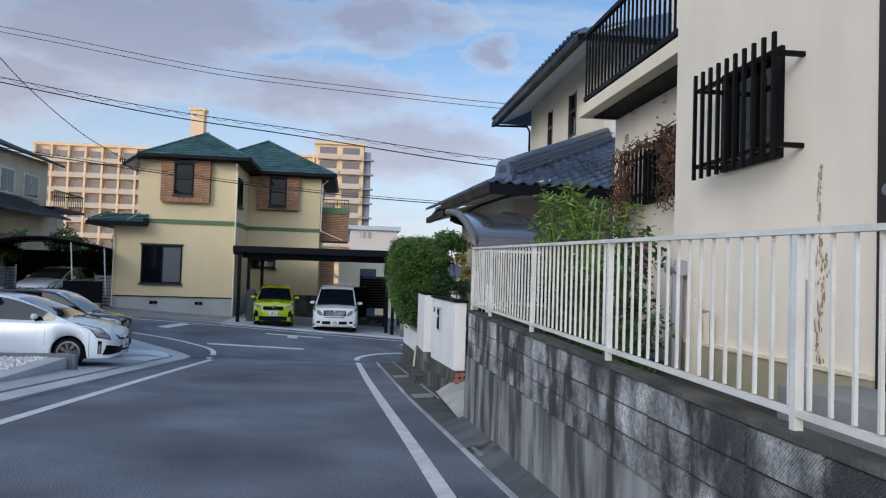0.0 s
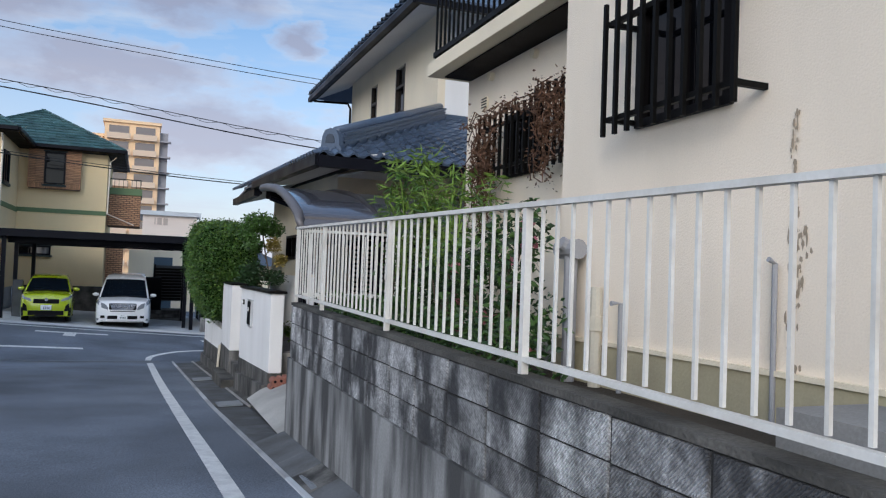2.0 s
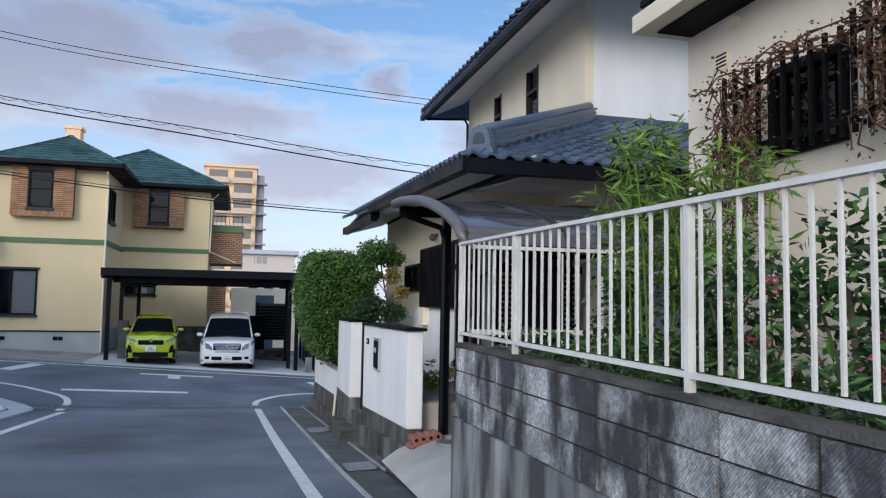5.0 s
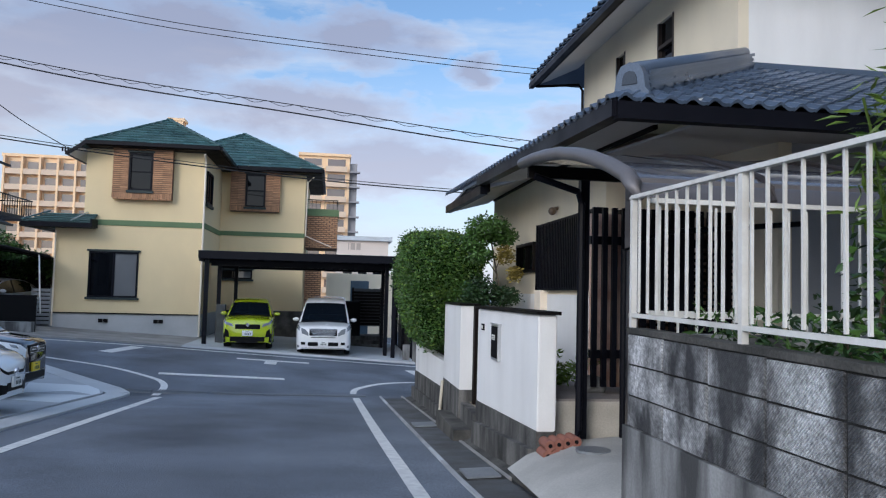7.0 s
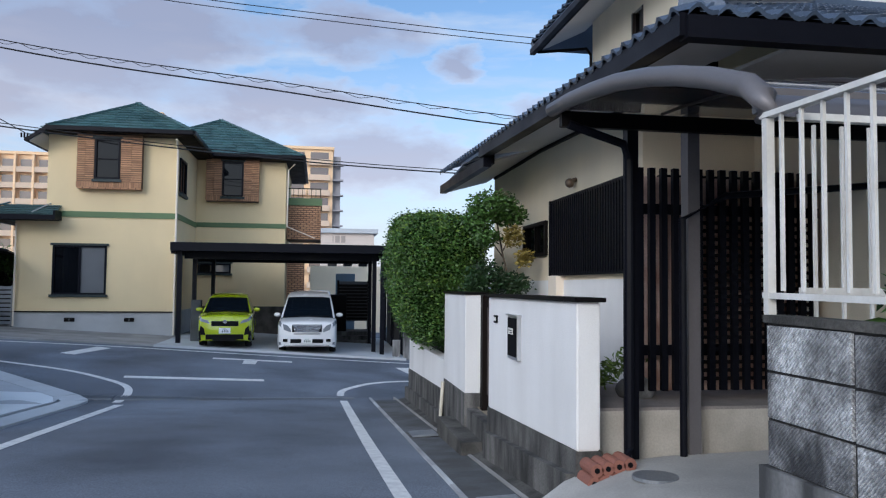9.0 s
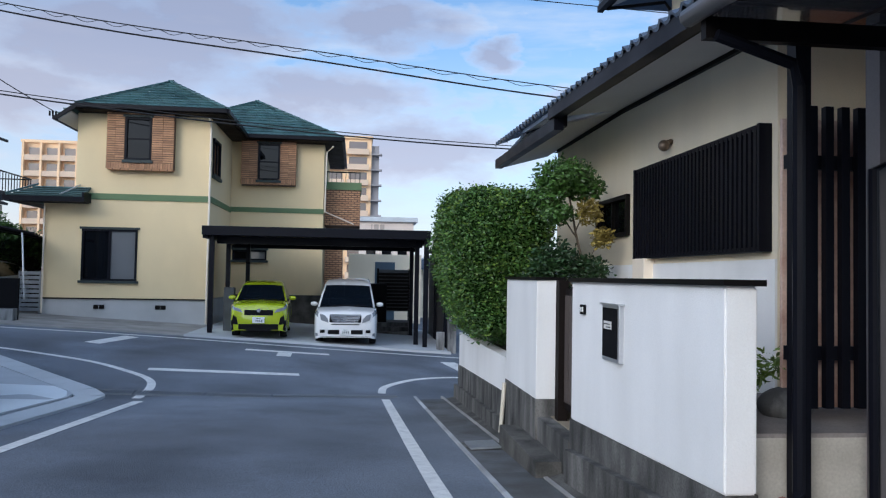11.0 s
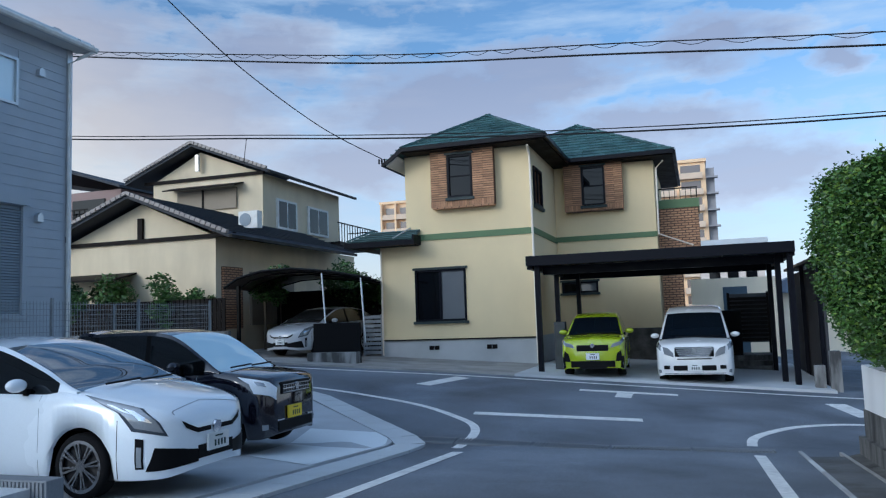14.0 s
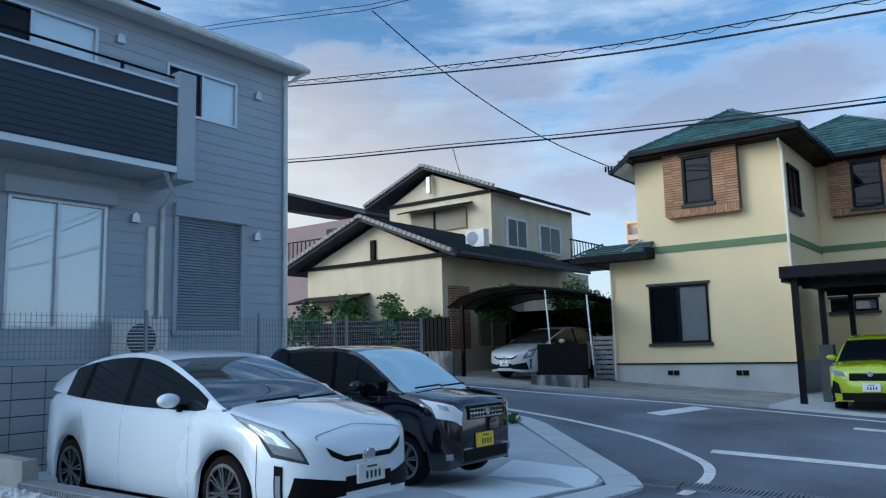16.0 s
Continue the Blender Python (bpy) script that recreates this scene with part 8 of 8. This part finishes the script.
def tree(name, base, trunk, limbs, crowns, n, size, mats, label, category="tree"):
    t = thing(name, base, label, category)
    bm = bmesh.new()
    tube(bm, trunk, 0.022, 8, 0.012)
    for l in limbs:
        tube(bm, l, 0.010, 6, 0.005)
    part("trunk", bm, BARK, t)
    for i, (m_, cs, k) in enumerate(zip(mats, crowns, n)):
        leaf_cloud("crown", t, lumps(cs, k, 0.7), size, m_)
    return t


tree("garden_tree", (3.4, 20.3, 0.08), [(3.4, 20.3, 0.05), (3.37, 20.3, 0.7), (3.40, 20.28, 1.25), (3.30, 20.3, 1.7), (3.2, 20.35, 2.3)],
     [[(3.39, 20.28, 1.2), (3.52, 20.2, 1.5), (3.6, 20.15, 1.75)], [(3.33, 20.3, 1.6), (3.05, 20.2, 1.95), (2.9, 20.2, 2.2)], [(3.30, 20.3, 1.7), (3.5, 20.4, 2.1)], [(3.38, 20.3, 0.9), (3.1, 20.2, 1.2)]],
     [[(3.15, 20.35, 2.38, 0.38, 0.4, 0.22), (2.95, 20.3, 2.15, 0.24, 0.3, 0.2), (3.42, 20.35, 2.25, 0.26, 0.3, 0.18), (3.05, 20.2, 1.9, 0.22, 0.25, 0.13)], [(3.42, 20.15, 1.93, 0.16, 0.18, 0.16), (3.58, 20.1, 1.62, 0.13, 0.15, 0.13)], [(3.05, 20.3, 1.35, 0.3, 0.35, 0.25), (3.45, 20.3, 1.25, 0.3, 0.3, 0.16), (2.95, 20.5, 1.0, 0.35, 0.4, 0.3)]],
     (4600, 700, 3600), 0.062, (LEAF, LEAF_RUST, LEAF_DARK), "small slim garden tree with green and rusty leaves beside the wall")

# garden plants behind the fence
for (x, y, h, w_, seed) in ((3.2, 8.95, 0.85, 0.40, 1), (3.1, 9.6, 0.7, 0.4, 2), (3.3, 10.3, 0.7, 0.4, 3), (3.1, 11.1, 0.6, 0.35, 4), (3.15, 8.5, 0.75, 0.25, 5)):
    sh_ = thing("flowering_shrub", (x, y, 0.80), "leafy dark green shrub behind the fence with pink blooms", "shrub", "garden shrubs")
    cs = [(x + rng.uniform(-w_, w_) * 0.6, y + rng.uniform(-w_, w_) * 0.8, 0.92 + h * rng.uniform(0.1, 1.08), w_ * 0.5, w_ * 0.5, 0.2) for _ in range(9)]
    part("stem", T(*[[(x, y, 0.78), (c[0], c[1], c[2])] for c in cs], r=0.008, seg=5), BARK, sh_)
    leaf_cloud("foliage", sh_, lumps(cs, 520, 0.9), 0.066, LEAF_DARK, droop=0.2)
    leaf_cloud("young_leaves", sh_, lumps(cs, 330, 0.7), 0.066, LEAF, droop=0.2)
    if seed in (1, 2, 5):
        leaf_cloud("bloom", sh_, np.concatenate([lumps([(c[0], c[1], c[2], 0.05, 0.05, 0.05)], 60, 0.9) for c in cs[:3]]), 0.04, PINK, label="pink blooms", narrow=0.9)
bam = thing("bamboo", (3.35, 10.9, 0.80), "bright green bamboo arching over the fence", "bamboo")
cul, tips = [], []
for k in range(20):
    x, y = 3.3 + rng.uniform(-0.25, 0.25), 10.5 + rng.uniform(-0.6, 0.7)
    dx, dy, h = rng.uniform(-0.35, 0.25), rng.uniform(-0.35, 0.45), rng.uniform(1.34, 2.26)
    pts = [(x + dx * t * t, y + dy * t * t, 0.79 + h * (t - 0.22 * t * t * t)) for t in (0, 0.25, 0.5, 0.75, 1.0)]
    cul.append(pts)
    for q in range(70):
        t = rng.uniform(0.45, 1.05)
        tips.append((x + dx * t * t + rng.normal() * 0.07, y + dy * t * t + rng.normal() * 0.07, 0.79 + h * (t - 0.22 * t ** 3) + rng.normal() * 0.05))
for pts in cul:
    part("culm", T(pts, r=0.007, seg=5), LEAF_LIGHT, bam)
leaf_cloud("foliage", bam, tips, 0.13, LEAF_LIGHT, droop=0.35, narrow=0.16, label="narrow bright leaves")
# lower copy of every third leaf, darker green to paint the inner shade
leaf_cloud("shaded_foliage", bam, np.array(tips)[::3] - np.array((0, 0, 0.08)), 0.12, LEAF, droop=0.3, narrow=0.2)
vine = thing("dry_creeper", (3.85, 10.6, 2.3), "tangled dry brown creeper hanging on the window grille", "creeper")
runs = []
for k in range(70):
    if k < 38:
        y, z0 = rng.normal(10.68, 0.17), rng.uniform(2.5, 2.95)
        z1 = max(1.9, z0 - rng.uniform(0.2, 0.9))
    else:
        y, z0 = rng.uniform(9.05, 9.75), rng.uniform(2.75, 3.08)
        z1 = z0 - rng.uniform(0.2, 0.65)
    pts = []
    for i in range(7):
        t = i / 6
        pts.append((3.84 + rng.normal() * 0.035, y + rng.normal() * 0.06, z0 + (z1 - z0) * t + rng.normal() * 0.03))
    runs.append(pts)
for k in range(14):
    y0 = rng.uniform(9.0, 10.6)
    runs.append([(3.84 + rng.normal() * 0.03, y0 + 0.12 * i, 2.96 + 0.05 * math.sin(i + k) + rng.normal() * 0.03) for i in range(6)])
for pts in runs:
    part("stem", T(pts, r=0.006, seg=4), VINE, vine)
vp = np.array([p for r in runs for p in r])
leaf_cloud("dry_leaves", vine, np.repeat(vp, 5, 0) + rng.normal(size=(len(vp) * 5, 3)) * 0.03, 0.034, VINE, droop=0.5, label="withered brown leaves")
tuft = thing("low_plants", (2.75, 9.5, 0.80), "low weedy plants behind the wall top", "plants")
low = np.stack([rng.uniform(2.58, 3.0, 2600), rng.uniform(7.6, 12.0, 2600), 0.80 + 0.42 * rng.random(2600) ** 1.4], 1)
leaf_cloud("foliage", tuft, low[:1500], 0.085, LEAF, droop=-0.5, narrow=0.25)
# these leaves take a darker green as if shaded
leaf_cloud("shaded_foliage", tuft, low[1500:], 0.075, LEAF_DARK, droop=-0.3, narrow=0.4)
# plants inside the gate
fern = thing("fern", (3.3, 16.4, 0.1), "bright green fern beside the porch", "fern")
fr_ = []
for k in range(34):
    a, l_ = rng.uniform(0, 6.28), rng.uniform(0.4, 0.75)
    for t in np.linspace(0.1, 1, 16):
        fr_.append((3.25 + math.cos(a) * l_ * t * 0.8, 16.3 + math.sin(a) * l_ * t * 0.8, 0.25 + 0.55 * l_ * 2 * (t - 0.55 * t * t)))
leaf_cloud("fronds", fern, np.array(fr_) + rng.normal(size=(len(fr_), 3)) * 0.01, 0.09, LEAF_LIGHT, narrow=0.3)
rock = bmesh.new()
bmesh.ops.create_icosphere(rock, subdivisions=3, radius=0.16, matrix=Matrix.Translation((3.45, 15.95, 0.31)) @ Matrix.Diagonal((1.1, 1.0, 0.75, 1)))
for v in rock.verts:
    v.co += v.co.normalized() * 0.03 * noise.noise(v.co * 9)
solo("garden_rock", rock, CONC_STAIN, "grey garden rock on the porch edge", "rock", smooth=True)
# greenery round the old house
for x, y, z, r, k in ((-9.9, 38.6, 1.9, 0.8, 900), (-15.4, 33.9, 1.7, 0.8, 900), (-18.0, 33.9, 1.9, 0.9, 900), (-13.6, 36.6, 2.1, 0.7, 600), (-11.2, 39.6, 1.9, 0.9, 900), (-10.2, 39.9, 1.6, 0.9, 900), (-9.9, 41.0, 2.2, 0.8, 700), (-12.4, 40.3, 2.7, 1.0, 1200), (-9.9, 40.9, 2.7, 0.8, 900), (-16.2, 34.2, 1.5, 0.7, 700), (-19.3, 34.0, 1.9, 0.8, 700), (-17.4, 31.5, 1.6, 0.7, 600), (-14.6, 34.3, 1.7, 0.5, 500), (-22.9, 36.2, 1.6, 1.5, 700), (-25.2, 37.0, 1.9, 1.7, 700)):
    s_ = thing("garden_bush", (x, y, gz(x, y)), "round green garden bush behind the fence", "bush", "bushes of the old house")
    cs = [(x + rng.normal() * r * 0.4, y + rng.normal() * r * 0.4, z + rng.normal() * r * 0.3, r * 0.5, r * 0.5, r * 0.45) for _ in range(6)]
    part("trunk", T([(x, y, gz(x, y) - 0.1), (x, y, z)], r=0.05, seg=6), BARK, s_)
    leaf_cloud("foliage", s_, lumps(cs, k * 2, 0.6), 0.14, LEAF if k != 700 else LEAF_DARK)
weed = thing("roadside_weeds", (-7.1, 27.3, gz(-7.1, 27.3)), "small tuft of weeds at the kerb", "weeds")
leaf_cloud("foliage", weed, lumps([(-7.1, 27.2, gz(-7.1, 27.2) + 0.1, 0.2, 0.15, 0.1)], 160, 0.9), 0.12, LEAF, droop=-0.8, narrow=0.2)
